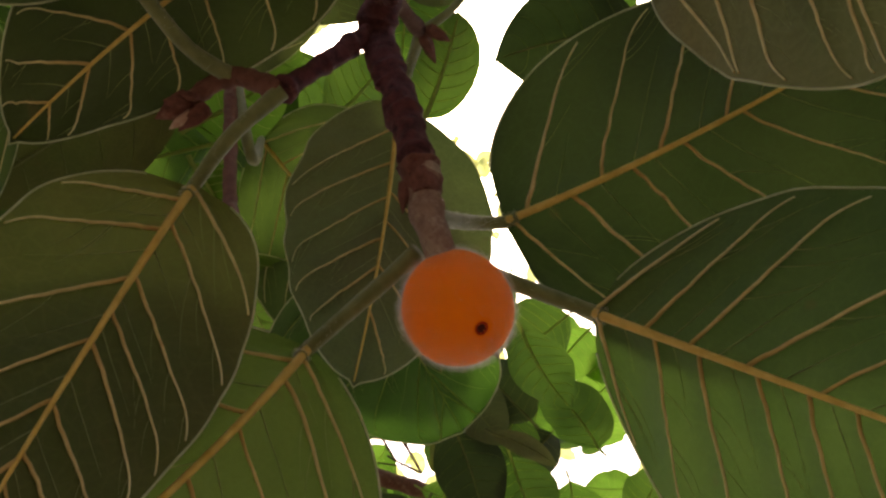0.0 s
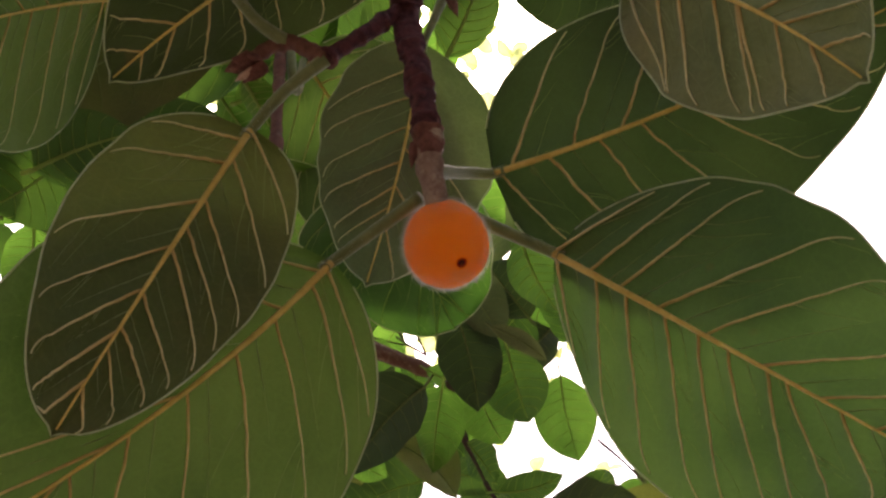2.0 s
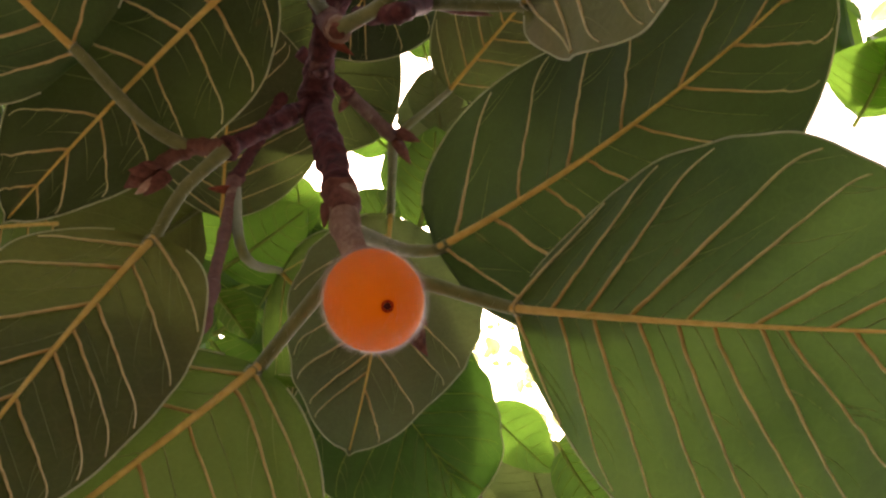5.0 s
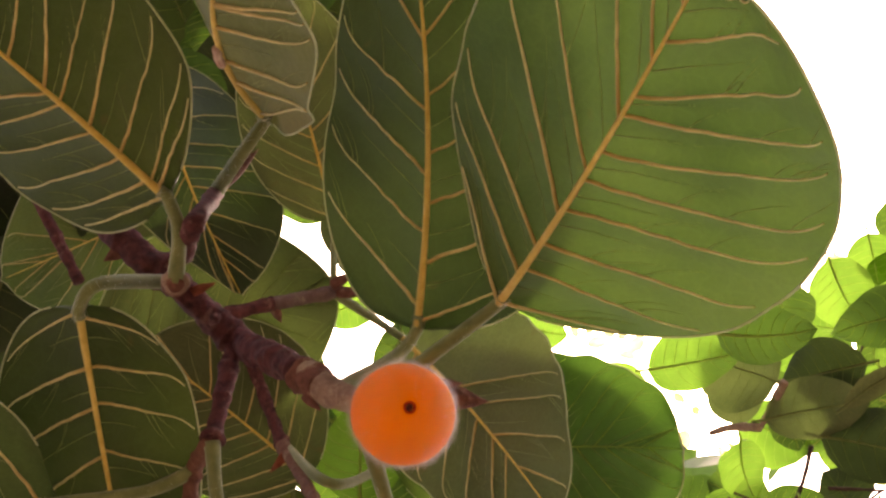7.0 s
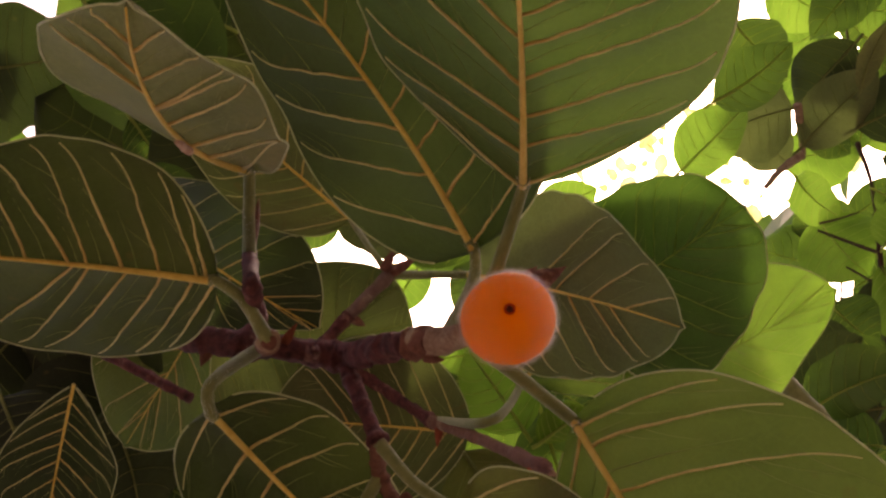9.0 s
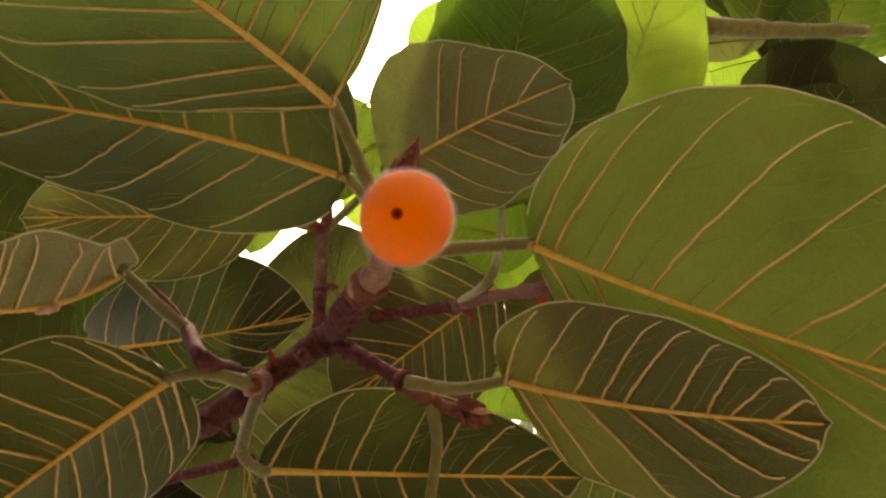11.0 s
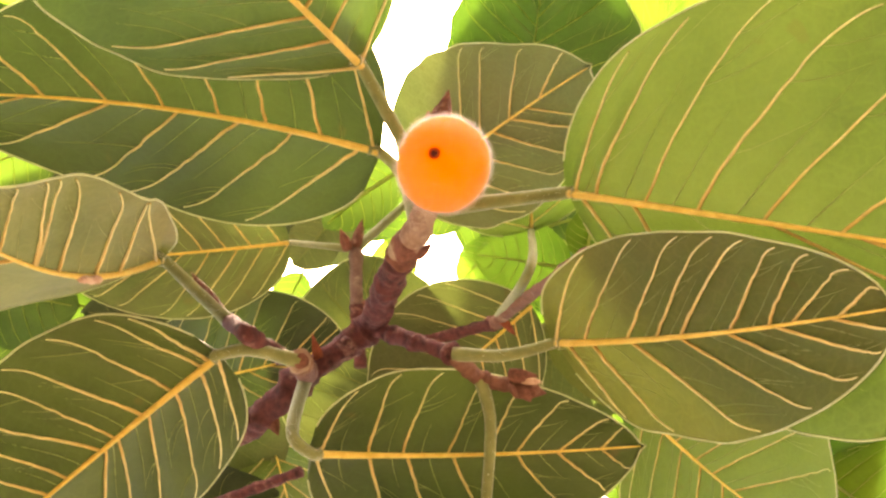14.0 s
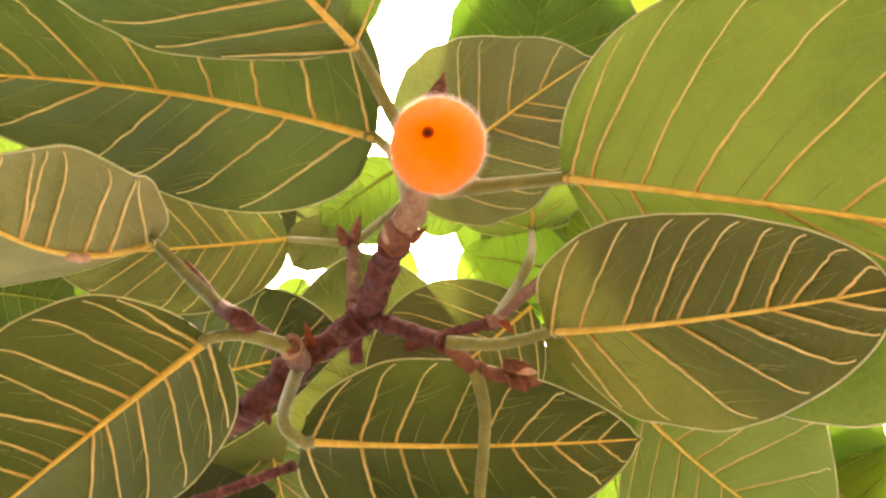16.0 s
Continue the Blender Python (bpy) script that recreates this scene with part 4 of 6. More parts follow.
tagged(far_leaf((-0.0238, 0.7867, 2.3486), (0.0272, 0.8130, 2.3362), 0.0477, -0.59, LIT, 0.08, 125), "fig leaf behind, sunlight put into its bright yellow-green", "leaf", "leaves of the branches behind")
tagged(far_leaf((0.0566, 0.7858, 2.4218), (0.0953, 0.8264, 2.3834), 0.0640, 0.43, FRESH, -0.32, 126), "fresh green fig leaf on a branch behind", "leaf", "leaves of the branches behind")
tagged(far_leaf((0.1037, 0.7771, 2.3648), (0.1375, 0.7936, 2.3292), 0.0477, 0.29, FRESH, 0.01, 127), "fresh green fig leaf on a branch behind", "leaf", "leaves of the branches behind")
tagged(far_leaf((0.3372, 0.6728, 2.2168), (0.3863, 0.6475, 2.2283), 0.0356, 0.55, FRESH, -0.01, 128), "fresh green fig leaf on a branch behind", "leaf", "leaves of the branches behind")
tagged(far_leaf((0.0939, 0.7081, 2.1563), (0.0631, 0.7579, 2.1263), 0.0788, 0.02, FRESH, 0.30, 129), "fresh green fig leaf on a branch behind", "leaf", "leaves of the branches behind")
tagged(far_leaf((0.1664, 0.7088, 2.1515), (0.2057, 0.7444, 2.1226), 0.0788, -0.56, FRESH, -0.09, 130), "fresh green fig leaf on a branch behind", "leaf", "leaves of the branches behind")
tagged(far_leaf((-0.0073, 0.7238, 2.1322), (0.0273, 0.7708, 2.1125), 0.0788, -0.24, DEEP, -0.22, 131), "fig leaf behind, shade put into its dark green", "leaf", "leaves of the branches behind")
tagged(far_leaf((0.2567, 0.7214, 2.1946), (0.3259, 0.7325, 2.1655), 0.0830, -0.17, FRESH, 0.08, 132), "fresh green fig leaf on a branch behind", "leaf", "leaves of the branches behind")
tagged(far_leaf((0.1607, 0.4465, 2.2573), (0.1181, 0.4800, 2.2427), 0.0579, -0.38, FRESH, -0.06, 133), "fresh green fig leaf on a branch behind", "leaf", "leaves of the branches behind")
tagged(far_leaf((0.0961, 0.4820, 2.2419), (0.0784, 0.4273, 2.2650), 0.0630, 0.64, GREY, 0.34, 134), "dull grey-green fig leaf on a branch behind", "leaf", "leaves of the branches behind")
tagged(far_leaf((0.1401, 0.5453, 2.2646), (0.0950, 0.5090, 2.2933), 0.0533, -0.67, DEEP, 0.16, 135), "fig leaf behind, shade put into its dark green", "leaf", "leaves of the branches behind")
tagged(far_leaf((0.0683, 0.4872, 2.2382), (0.1173, 0.5397, 2.2227), 0.0463, 0.52, GREY, -0.11, 136), "dull grey-green fig leaf on a branch behind", "leaf", "leaves of the branches behind")
tagged(far_leaf((0.1989, 0.5889, 2.2930), (0.1443, 0.5312, 2.3092), 0.0563, 0.18, FRESH, -0.26, 137), "fresh green fig leaf on a branch behind", "leaf", "leaves of the branches behind")
tagged(far_leaf((0.2028, 0.5525, 2.4259), (0.1654, 0.6093, 2.4158), 0.0622, 0.47, LIT, -0.06, 138), "fig leaf behind, sunlight put into its bright yellow-green", "leaf", "leaves of the branches behind")
tagged(far_leaf((0.2422, 0.6095, 2.4491), (0.2021, 0.6589, 2.4523), 0.0619, -0.52, LIT, 0.31, 139), "fig leaf behind, sunlight put into its bright yellow-green", "leaf", "leaves of the branches behind")
tagged(far_leaf((0.2429, 0.5871, 2.4604), (0.2063, 0.6174, 2.4501), 0.0456, 0.42, LIT, 0.18, 140), "fig leaf behind, sunlight put into its bright yellow-green", "leaf", "leaves of the branches behind")
tagged(far_leaf((0.0225, 0.5897, 2.4636), (-0.0218, 0.6350, 2.4623), 0.0522, 0.76, LIT, -0.32, 141), "fig leaf behind, sunlight put into its bright yellow-green", "leaf", "leaves of the branches behind")
tagged(far_leaf((0.0064, 0.6504, 2.4294), (-0.0156, 0.6736, 2.3900), 0.0359, 0.07, LIT, -0.33, 142), "fig leaf behind, sunlight put into its bright yellow-green", "leaf", "leaves of the branches behind")
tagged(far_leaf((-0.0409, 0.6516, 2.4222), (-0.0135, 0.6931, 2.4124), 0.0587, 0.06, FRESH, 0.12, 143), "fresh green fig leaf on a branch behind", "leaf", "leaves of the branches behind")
tagged(far_leaf((-0.0232, 0.6260, 2.4964), (-0.0816, 0.6639, 2.4660), 0.0818, -0.36, LIT, 0.31, 144), "fig leaf behind, sunlight put into its bright yellow-green", "leaf", "leaves of the branches behind")
tagged(far_leaf((-0.0620, 0.6487, 2.4202), (-0.1507, 0.6668, 2.4037), 0.0587, -0.79, LIT, -0.28, 145), "fig leaf behind, sunlight put into its bright yellow-green", "leaf", "leaves of the branches behind")
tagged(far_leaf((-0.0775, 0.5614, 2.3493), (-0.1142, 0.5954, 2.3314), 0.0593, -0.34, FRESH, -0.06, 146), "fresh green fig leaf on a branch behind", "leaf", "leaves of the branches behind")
tagged(far_leaf((0.0768, 0.5171, 2.3908), (0.0419, 0.5500, 2.3899), 0.0474, -0.23, GREY, 0.30, 147), "dull grey-green fig leaf on a branch behind", "leaf", "leaves of the branches behind")
tagged(far_leaf((0.1260, 0.4892, 2.4036), (0.1091, 0.5476, 2.3908), 0.0356, 0.08, FRESH, -0.22, 148), "fresh green fig leaf on a branch behind", "leaf", "leaves of the branches behind")
tagged(far_leaf((0.1435, 0.6516, 2.4342), (0.1125, 0.6898, 2.4098), 0.0717, 0.42, FRESH, 0.34, 149), "fresh green fig leaf on a branch behind", "leaf", "leaves of the branches behind")
tagged(far_leaf((0.1067, 0.6916, 2.4692), (0.0593, 0.7183, 2.4314), 0.0682, -0.58, OLIVE, 0.17, 150), "olive-brown ageing fig leaf on a branch behind", "leaf", "leaves of the branches behind")
tagged(far_leaf((-0.0675, 0.7045, 2.4446), (-0.1426, 0.7391, 2.4263), 0.0818, -0.66, LIT, 0.23, 151), "fig leaf behind, sunlight put into its bright yellow-green", "leaf", "leaves of the branches behind")
tagged(far_leaf((0.1855, 0.7220, 2.5067), (0.1408, 0.7772, 2.4921), 0.0853, 0.30, DEEP, -0.11, 152), "fig leaf behind, shade put into its dark green", "leaf", "leaves of the branches behind")
tagged(far_leaf((-0.1206, 0.7209, 2.6009), (-0.0927, 0.7631, 2.5821), 0.0693, -0.21, FRESH, 0.24, 153), "fresh green fig leaf on a branch behind", "leaf", "leaves of the branches behind")
tagged(far_leaf((-0.0985, 0.5382, 2.2401), (-0.1222, 0.5635, 2.2115), 0.0587, -0.28, FRESH, 0.30, 154), "fresh green fig leaf on a branch behind", "leaf", "leaves of the branches behind")
tagged(far_leaf((0.2919, 0.1583, 2.0536), (0.2669, 0.1836, 2.0787), 0.0338, 0.75, LIT, 0.22, 155), "fig leaf behind, sunlight put into its bright yellow-green", "leaf", "leaves of the branches behind")
tagged(far_leaf((-0.1116, 0.2645, 1.9518), (-0.1369, 0.2781, 1.9122), 0.0522, -0.65, FRESH, 0.04, 156), "fresh green fig leaf on a branch behind", "leaf", "leaves of the branches behind")
tagged(far_leaf((-0.1428, 0.3197, 1.9676), (-0.1549, 0.3629, 1.9561), 0.0320, 0.61, LIT, 0.10, 157), "fig leaf behind, sunlight put into its bright yellow-green", "leaf", "leaves of the branches behind")
tagged(far_leaf((-0.2148, 0.2099, 1.9879), (-0.2100, 0.2681, 2.0041), 0.0391, -0.56, LIT, -0.19, 158), "fig leaf behind, sunlight put into its bright yellow-green", "leaf", "leaves of the branches behind")
tagged(far_leaf((-0.2133, 0.2523, 2.0030), (-0.2471, 0.2362, 1.9791), 0.0441, -0.39, LIT, -0.13, 159), "fig leaf behind, sunlight put into its bright yellow-green", "leaf", "leaves of the branches behind")
tagged(far_leaf((-0.0254, 0.2346, 2.1632), (-0.0391, 0.2067, 2.1499), 0.0290, -0.20, LIT, -0.33, 160), "fig leaf behind, sunlight put into its bright yellow-green", "leaf", "leaves of the branches behind")
tagged(far_leaf((0.0464, 0.2398, 2.2223), (0.0486, 0.1835, 2.2342), 0.0489, 0.71, FRESH, -0.04, 161), "fresh green fig leaf on a branch behind", "leaf", "leaves of the branches behind")
tagged(far_leaf((-0.0286, 0.1964, 2.0655), (-0.0333, 0.2321, 2.0667), 0.0462, 0.18, FRESH, 0.30, 162), "fresh green fig leaf on a branch behind", "leaf", "leaves of the branches behind")
tagged(far_leaf((0.0148, 0.2021, 2.2223), (-0.0198, 0.1791, 2.2316), 0.0356, 0.52, LIT, -0.11, 163), "fig leaf behind, sunlight put into its bright yellow-green", "leaf", "leaves of the branches behind")
tagged(far_leaf((0.0409, 0.1506, 2.2789), (0.0270, 0.1079, 2.2982), 0.0284, -0.50, FRESH, -0.06, 164), "fresh green fig leaf on a branch behind", "leaf", "leaves of the branches behind")
tagged(far_leaf((0.1113, 0.3493, 2.0578), (0.1397, 0.3896, 2.0456), 0.0373, -0.27, FRESH, 0.27, 165), "fresh green fig leaf on a branch behind", "leaf", "leaves of the branches behind")
tagged(far_leaf((0.1582, 0.1751, 2.1199), (0.1307, 0.2100, 2.1122), 0.0427, -0.37, FRESH, -0.26, 168), "fresh green fig leaf on a branch behind", "leaf", "leaves of the branches behind")
tagged(far_leaf((-0.0420, 0.2220, 2.0054), (0.0010, 0.1980, 2.0178), 0.0400, -0.42, LIT, 0.04, 169), "fig leaf behind, sunlight put into its bright yellow-green", "leaf", "leaves of the branches behind")
tagged(far_leaf((-0.0133, 0.5574, 2.6035), (-0.0066, 0.4815, 2.6173), 0.0569, 0.02, LIT, 0.31, 170), "fig leaf behind, sunlight put into its bright yellow-green", "leaf", "leaves of the branches behind")
tagged(far_leaf((0.0399, 0.2900, 2.2654), (0.0513, 0.3386, 2.2534), 0.0332, 0.73, LIT, -0.31, 171), "fig leaf behind, sunlight put into its bright yellow-green", "leaf", "leaves of the branches behind")
tagged(far_leaf((-0.0924, 0.5389, 2.2646), (-0.1082, 0.4915, 2.2867), 0.0533, 0.16, DEEP, 0.32, 172), "fig leaf behind, shade put into its dark green", "leaf", "leaves of the branches behind")
tagged(far_leaf((-0.0840, 0.5218, 2.1594), (-0.1117, 0.4578, 2.2058), 0.0664, 0.02, FRESH, 0.18, 173), "fresh green fig leaf on a branch behind", "leaf", "leaves of the branches behind")
tagged(far_leaf((-0.1168, 0.4735, 2.1136), (-0.1087, 0.4374, 2.1611), 0.0489, 0.38, FRESH, 0.32, 174), "fresh green fig leaf on a branch behind", "leaf", "leaves of the branches behind")
tagged(far_leaf((-0.0612, 0.3872, 2.1134), (-0.0979, 0.4289, 2.1094), 0.0249, -0.03, GREY, 0.11, 175), "dull grey-green fig leaf on a branch behind", "leaf", "leaves of the branches behind")
tagged(far_leaf((-0.1331, 0.4510, 2.1179), (-0.1342, 0.4023, 2.1242), 0.0533, -0.10, DEEP, 0.26, 176), "fig leaf behind, shade put into its dark green", "leaf", "leaves of the branches behind")
tagged(far_leaf((-0.1111, 0.6867, 2.4140), (-0.1326, 0.6327, 2.4439), 0.0913, -0.35, DEEP, -0.26, 177), "fig leaf behind, shade put into its dark green", "leaf", "leaves of the branches behind")
tagged(far_leaf((0.1982, -0.0607, 2.2625), (0.1662, -0.0318, 2.2611), 0.0569, -0.60, SHADE, -0.19, 178), "fig leaf behind, deep shade put into its very dark green", "leaf", "leaves of the branches behind")
tagged(far_leaf((0.1650, -0.0594, 2.1620), (0.1296, -0.0274, 2.1678), 0.0664, -0.73, DEEP, 0.24, 179), "fig leaf behind, shade put into its dark green", "leaf", "leaves of the branches behind")
tagged(far_leaf((0.0071, -0.0228, 2.0034), (-0.0308, -0.0080, 1.9818), 0.0489, -0.67, SHADE, -0.24, 181), "fig leaf behind, deep shade put into its very dark green", "leaf", "leaves of the branches behind")
tagged(far_leaf((-0.0123, 0.0193, 2.0297), (-0.0760, 0.0277, 2.0306), 0.0619, 0.13, DEEP, -0.34, 183), "fig leaf behind, shade put into its dark green", "leaf", "leaves of the branches behind")
tagged(far_leaf((0.1135, 0.0438, 2.1036), (0.0859, 0.0488, 2.1230), 0.0249, -0.19, FRESH, -0.23, 184), "fresh green fig leaf on a branch behind", "leaf", "leaves of the branches behind")
tagged(far_leaf((0.1289, 0.0403, 2.0760), (0.1009, 0.0538, 2.0728), 0.0249, 0.15, FRESH, -0.32, 185), "fresh green fig leaf on a branch behind", "leaf", "leaves of the branches behind")
tagged(far_leaf((-0.1278, 0.2704, 1.8945), (-0.1683, 0.2532, 1.8843), 0.0444, 0.18, DEEP, -0.19, 186), "fig leaf behind, shade put into its dark green", "leaf", "leaves of the branches behind")
tagged(far_leaf((-0.1743, 0.3872, 2.2868), (-0.1561, 0.4053, 2.2827), 0.0267, -0.49, LIT, -0.34, 187), "fig leaf behind, sunlight put into its bright yellow-green", "leaf", "leaves of the branches behind")
tagged(far_leaf((-0.0285, 0.2157, 1.9446), (-0.0156, 0.2386, 1.9439), 0.0207, -0.09, LIT, 0.24, 188), "fig leaf behind, sunlight put into its bright yellow-green", "leaf", "leaves of the branches behind")
tagged(far_leaf((-0.0414, 0.2462, 1.9837), (-0.0202, 0.2361, 1.9808), 0.0178, -0.10, LIT, 0.12, 189), "fig leaf behind, sunlight put into its bright yellow-green", "leaf", "leaves of the branches behind")
tagged(far_leaf((-0.0655, 0.2702, 2.0454), (-0.0280, 0.2991, 2.0259), 0.0320, -0.23, LIT, 0.13, 190), "fig leaf behind, sunlight put into its bright yellow-green", "leaf", "leaves of the branches behind")
tagged(far_leaf((0.2727, 0.1877, 2.0723), (0.2878, 0.1479, 2.0650), 0.0533, -0.22, LIT, 0.05, 191), "fig leaf behind, sunlight put into its bright yellow-green", "leaf", "leaves of the branches behind")
tagged(far_leaf((0.2855, 0.2388, 2.1633), (0.2931, 0.2843, 2.1461), 0.0456, 0.60, LIT, 0.25, 192), "fig leaf behind, sunlight put into its bright yellow-green", "leaf", "leaves of the branches behind")
tagged(far_leaf((0.1131, 0.0667, 2.0828), (0.2158, 0.0177, 2.0833), 0.0925, -0.12, FRESH, -0.22, 193), "fresh green fig leaf on a branch behind", "leaf", "leaves of the branches behind")
tagged(far_leaf((-0.0229, 0.2688, 2.0728), (-0.0403, 0.1883, 2.0937), 0.0551, -0.11, FRESH, 0.00, 194), "fresh green fig leaf on a branch behind", "leaf", "leaves of the branches behind")
tagged(far_leaf((-0.0980, 0.2084, 2.0225), (-0.2310, 0.2185, 1.9627), 0.1134, 0.70, FRESH, 0.22, 195), "fresh green fig leaf on a branch behind", "leaf", "leaves of the branches behind")
tagged(far_leaf((0.0868, 0.1674, 2.1024), (0.0385, 0.1698, 2.0848), 0.0404, 0.65, GREY, 0.12, 196), "dull grey-green fig leaf on a branch behind", "leaf", "leaves of the branches behind")
tagged(far_leaf((0.0365, 0.0013, 2.0711), (0.0225, 0.0855, 2.0738), 0.0711, 0.37, GREY, -0.02, 197), "dull grey-green fig leaf on a branch behind", "leaf", "leaves of the branches behind")
tagged(far_leaf((-0.0001, 0.0467, 2.0677), (-0.0745, -0.0237, 2.0282), 0.1067, -0.10, SHADE, -0.31, 199), "fig leaf behind, deep shade put into its very dark green", "leaf", "leaves of the branches behind")
tagged(far_leaf((0.0292, -0.0218, 2.0816), (-0.0319, -0.0820, 2.0639), 0.0955, -0.28, SHADE, -0.02, 200), "fig leaf behind, deep shade put into its very dark green", "leaf", "leaves of the branches behind")
tagged(far_leaf((-0.0213, 0.0774, 2.1276), (-0.0974, 0.0138, 2.1216), 0.1017, 0.59, FRESH, -0.16, 201), "fresh green fig leaf on a branch behind", "leaf", "leaves of the branches behind")
tagged(far_leaf((-0.0366, 0.2329, 2.0126), (-0.1361, 0.2462, 1.9691), 0.0709, 0.11, FRESH, -0.27, 202), "fresh green fig leaf on a branch behind", "leaf", "leaves of the branches behind")
tagged(far_leaf((-0.0628, 0.2800, 2.0531), (-0.0101, 0.3272, 2.0594), 0.0584, -0.28, FRESH, -0.27, 203), "fresh green fig leaf on a branch behind", "leaf", "leaves of the branches behind")
tagged(far_leaf((-0.0391, 0.1865, 1.9801), (-0.1484, 0.2518, 1.9260), 0.0740, 0.02, OLIVE, -0.33, 204), "olive-brown ageing fig leaf on a branch behind", "leaf", "leaves of the branches behind")
tagged(far_leaf((0.0106, 0.2160, 2.0869), (-0.0385, 0.2594, 2.0699), 0.0625, 0.42, FRESH, -0.33, 205), "fresh green fig leaf on a branch behind", "leaf", "leaves of the branches behind")
tagged(far_leaf((-0.1658, 0.2610, 1.9956), (-0.1436, 0.2972, 2.0012), 0.0676, -0.40, LIT, -0.05, 206), "fig leaf behind, sunlight put into its bright yellow-green", "leaf", "leaves of the branches behind")
tagged(far_leaf((-0.1319, 0.2642, 1.9553), (-0.1627, 0.2710, 1.9146), 0.0664, 0.05, LIT, 0.31, 207), "fig leaf behind, sunlight put into its bright yellow-green", "leaf", "leaves of the branches behind")
tagged(far_leaf((-0.0216, -0.0253, 2.1336), (-0.0752, 0.0529, 2.1254), 0.1017, -0.70, OLIVE, 0.24, 208), "olive-brown ageing fig leaf on a branch behind", "leaf", "leaves of the branches behind")
tagged(far_leaf((0.0249, 0.0648, 2.1783), (-0.0635, 0.0724, 2.1824), 0.0766, -0.01, FRESH, 0.29, 209), "fresh green fig leaf on a branch behind", "leaf", "leaves of the branches behind")
tagged(far_leaf((0.1469, 0.0989, 2.1287), (0.0603, 0.1208, 2.1463), 0.0698, 0.38, FRESH, 0.23, 210), "fresh green fig leaf on a branch behind", "leaf", "leaves of the branches behind")
tagged(far_leaf((-0.0481, 0.0088, 2.0583), (-0.0788, 0.0602, 2.0432), 0.0711, 0.55, FRESH, -0.06, 211), "fresh green fig leaf on a branch behind", "leaf", "leaves of the branches behind")
tagged(far_leaf((-0.1981, 0.2175, 1.9843), (-0.2554, 0.2160, 1.9339), 0.0782, 0.10, LIT, 0.25, 212), "fig leaf behind, sunlight put into its bright yellow-green", "leaf", "leaves of the branches behind")
tagged(far_leaf((0.0045, 0.1202, 2.0920), (-0.0094, 0.0692, 2.0855), 0.0441, -0.68, FRESH, -0.15, 213), "fresh green fig leaf on a branch behind", "leaf", "leaves of the branches behind")
tagged(far_leaf((0.1874, 0.0266, 2.0660), (0.1356, 0.0580, 2.0672), 0.0640, 0.32, FRESH, 0.32, 214), "fresh green fig leaf on a branch behind", "leaf", "leaves of the branches behind")
tagged(far_leaf((0.0935, 0.0364, 2.0178), (0.0792, 0.0824, 2.0296), 0.0359, -0.39, FRESH, 0.14, 215), "fresh green fig leaf on a branch behind", "leaf", "leaves of the branches behind")
tagged(far_leaf((0.0061, 0.1366, 2.0683), (-0.0672, 0.1870, 2.0326), 0.0711, -0.70, FRESH, 0.10, 216), "fresh green fig leaf on a branch behind", "leaf", "leaves of the branches behind")
tagged(far_leaf((-0.0582, 0.2106, 2.0875), (-0.0201, 0.2294, 2.0891), 0.0551, -0.08, FRESH, -0.30, 217), "fresh green fig leaf on a branch behind", "leaf", "leaves of the branches behind")
tagged(far_leaf((0.0498, 0.1746, 2.1154), (0.0443, 0.2318, 2.1039), 0.0514, 0.17, FRESH, 0.34, 218), "fresh green fig leaf on a branch behind", "leaf", "leaves of the branches behind")
tagged(far_leaf((0.1438, 0.1445, 2.1014), (0.0725, 0.1525, 2.0810), 0.0569, 0.03, DEEP, -0.01, 219), "fig leaf behind, shade put into its dark green", "leaf", "leaves of the branches behind")
tagged(far_leaf((0.2427, 0.0965, 1.9880), (0.2049, 0.1054, 2.0047), 0.0444, 0.57, DEEP, -0.00, 220), "fig leaf behind, shade put into its dark green", "leaf", "leaves of the branches behind")
tagged(far_leaf((0.0750, 0.1038, 2.1043), (0.0838, 0.0567, 2.1079), 0.0478, 0.00, FRESH, 0.21, 221), "fresh green fig leaf on a branch behind", "leaf", "leaves of the branches behind")
tagged(far_leaf((-0.0623, 0.1825, 2.0381), (-0.1214, 0.1945, 2.0384), 0.0481, -0.28, GREY, 0.16, 222), "dull grey-green fig leaf on a branch behind", "leaf", "leaves of the branches behind")
tagged(far_leaf((0.2016, 0.1183, 2.0960), (0.2317, 0.0657, 2.0979), 0.0478, -0.20, FRESH, 0.21, 223), "fresh green fig leaf on a branch behind", "leaf", "leaves of the branches behind")
tagged(far_leaf((0.1014, 0.0574, 2.1250), (0.0490, 0.0600, 2.1319), 0.0478, -0.01, DEEP, 0.05, 224), "fig leaf behind, shade put into its dark green", "leaf", "leaves of the branches behind")
tagged(far_leaf((0.1244, 0.1187, 2.1063), (0.2090, 0.0744, 2.1223), 0.0661, 0.22, SHADE, 0.09, 225), "fig leaf behind, deep shade put into its very dark green", "leaf", "leaves of the branches behind")
tagged(far_leaf((0.0876, 0.0607, 2.1222), (0.1445, -0.0127, 2.1093), 0.0834, 0.45, SHADE, 0.26, 226), "fig leaf behind, deep shade put into its very dark green", "leaf", "leaves of the branches behind")
tagged(far_leaf((-0.0459, 0.2567, 2.0866), (-0.0607, 0.1832, 2.0880), 0.0607, -0.28, FRESH, 0.12, 227), "fresh green fig leaf on a branch behind", "leaf", "leaves of the branches behind")
tagged(far_leaf((-0.0425, 0.3004, 2.0937), (-0.0653, 0.2708, 2.0931), 0.0404, -0.67, FRESH, -0.15, 228), "fresh green fig leaf on a branch behind", "leaf", "leaves of the branches behind")
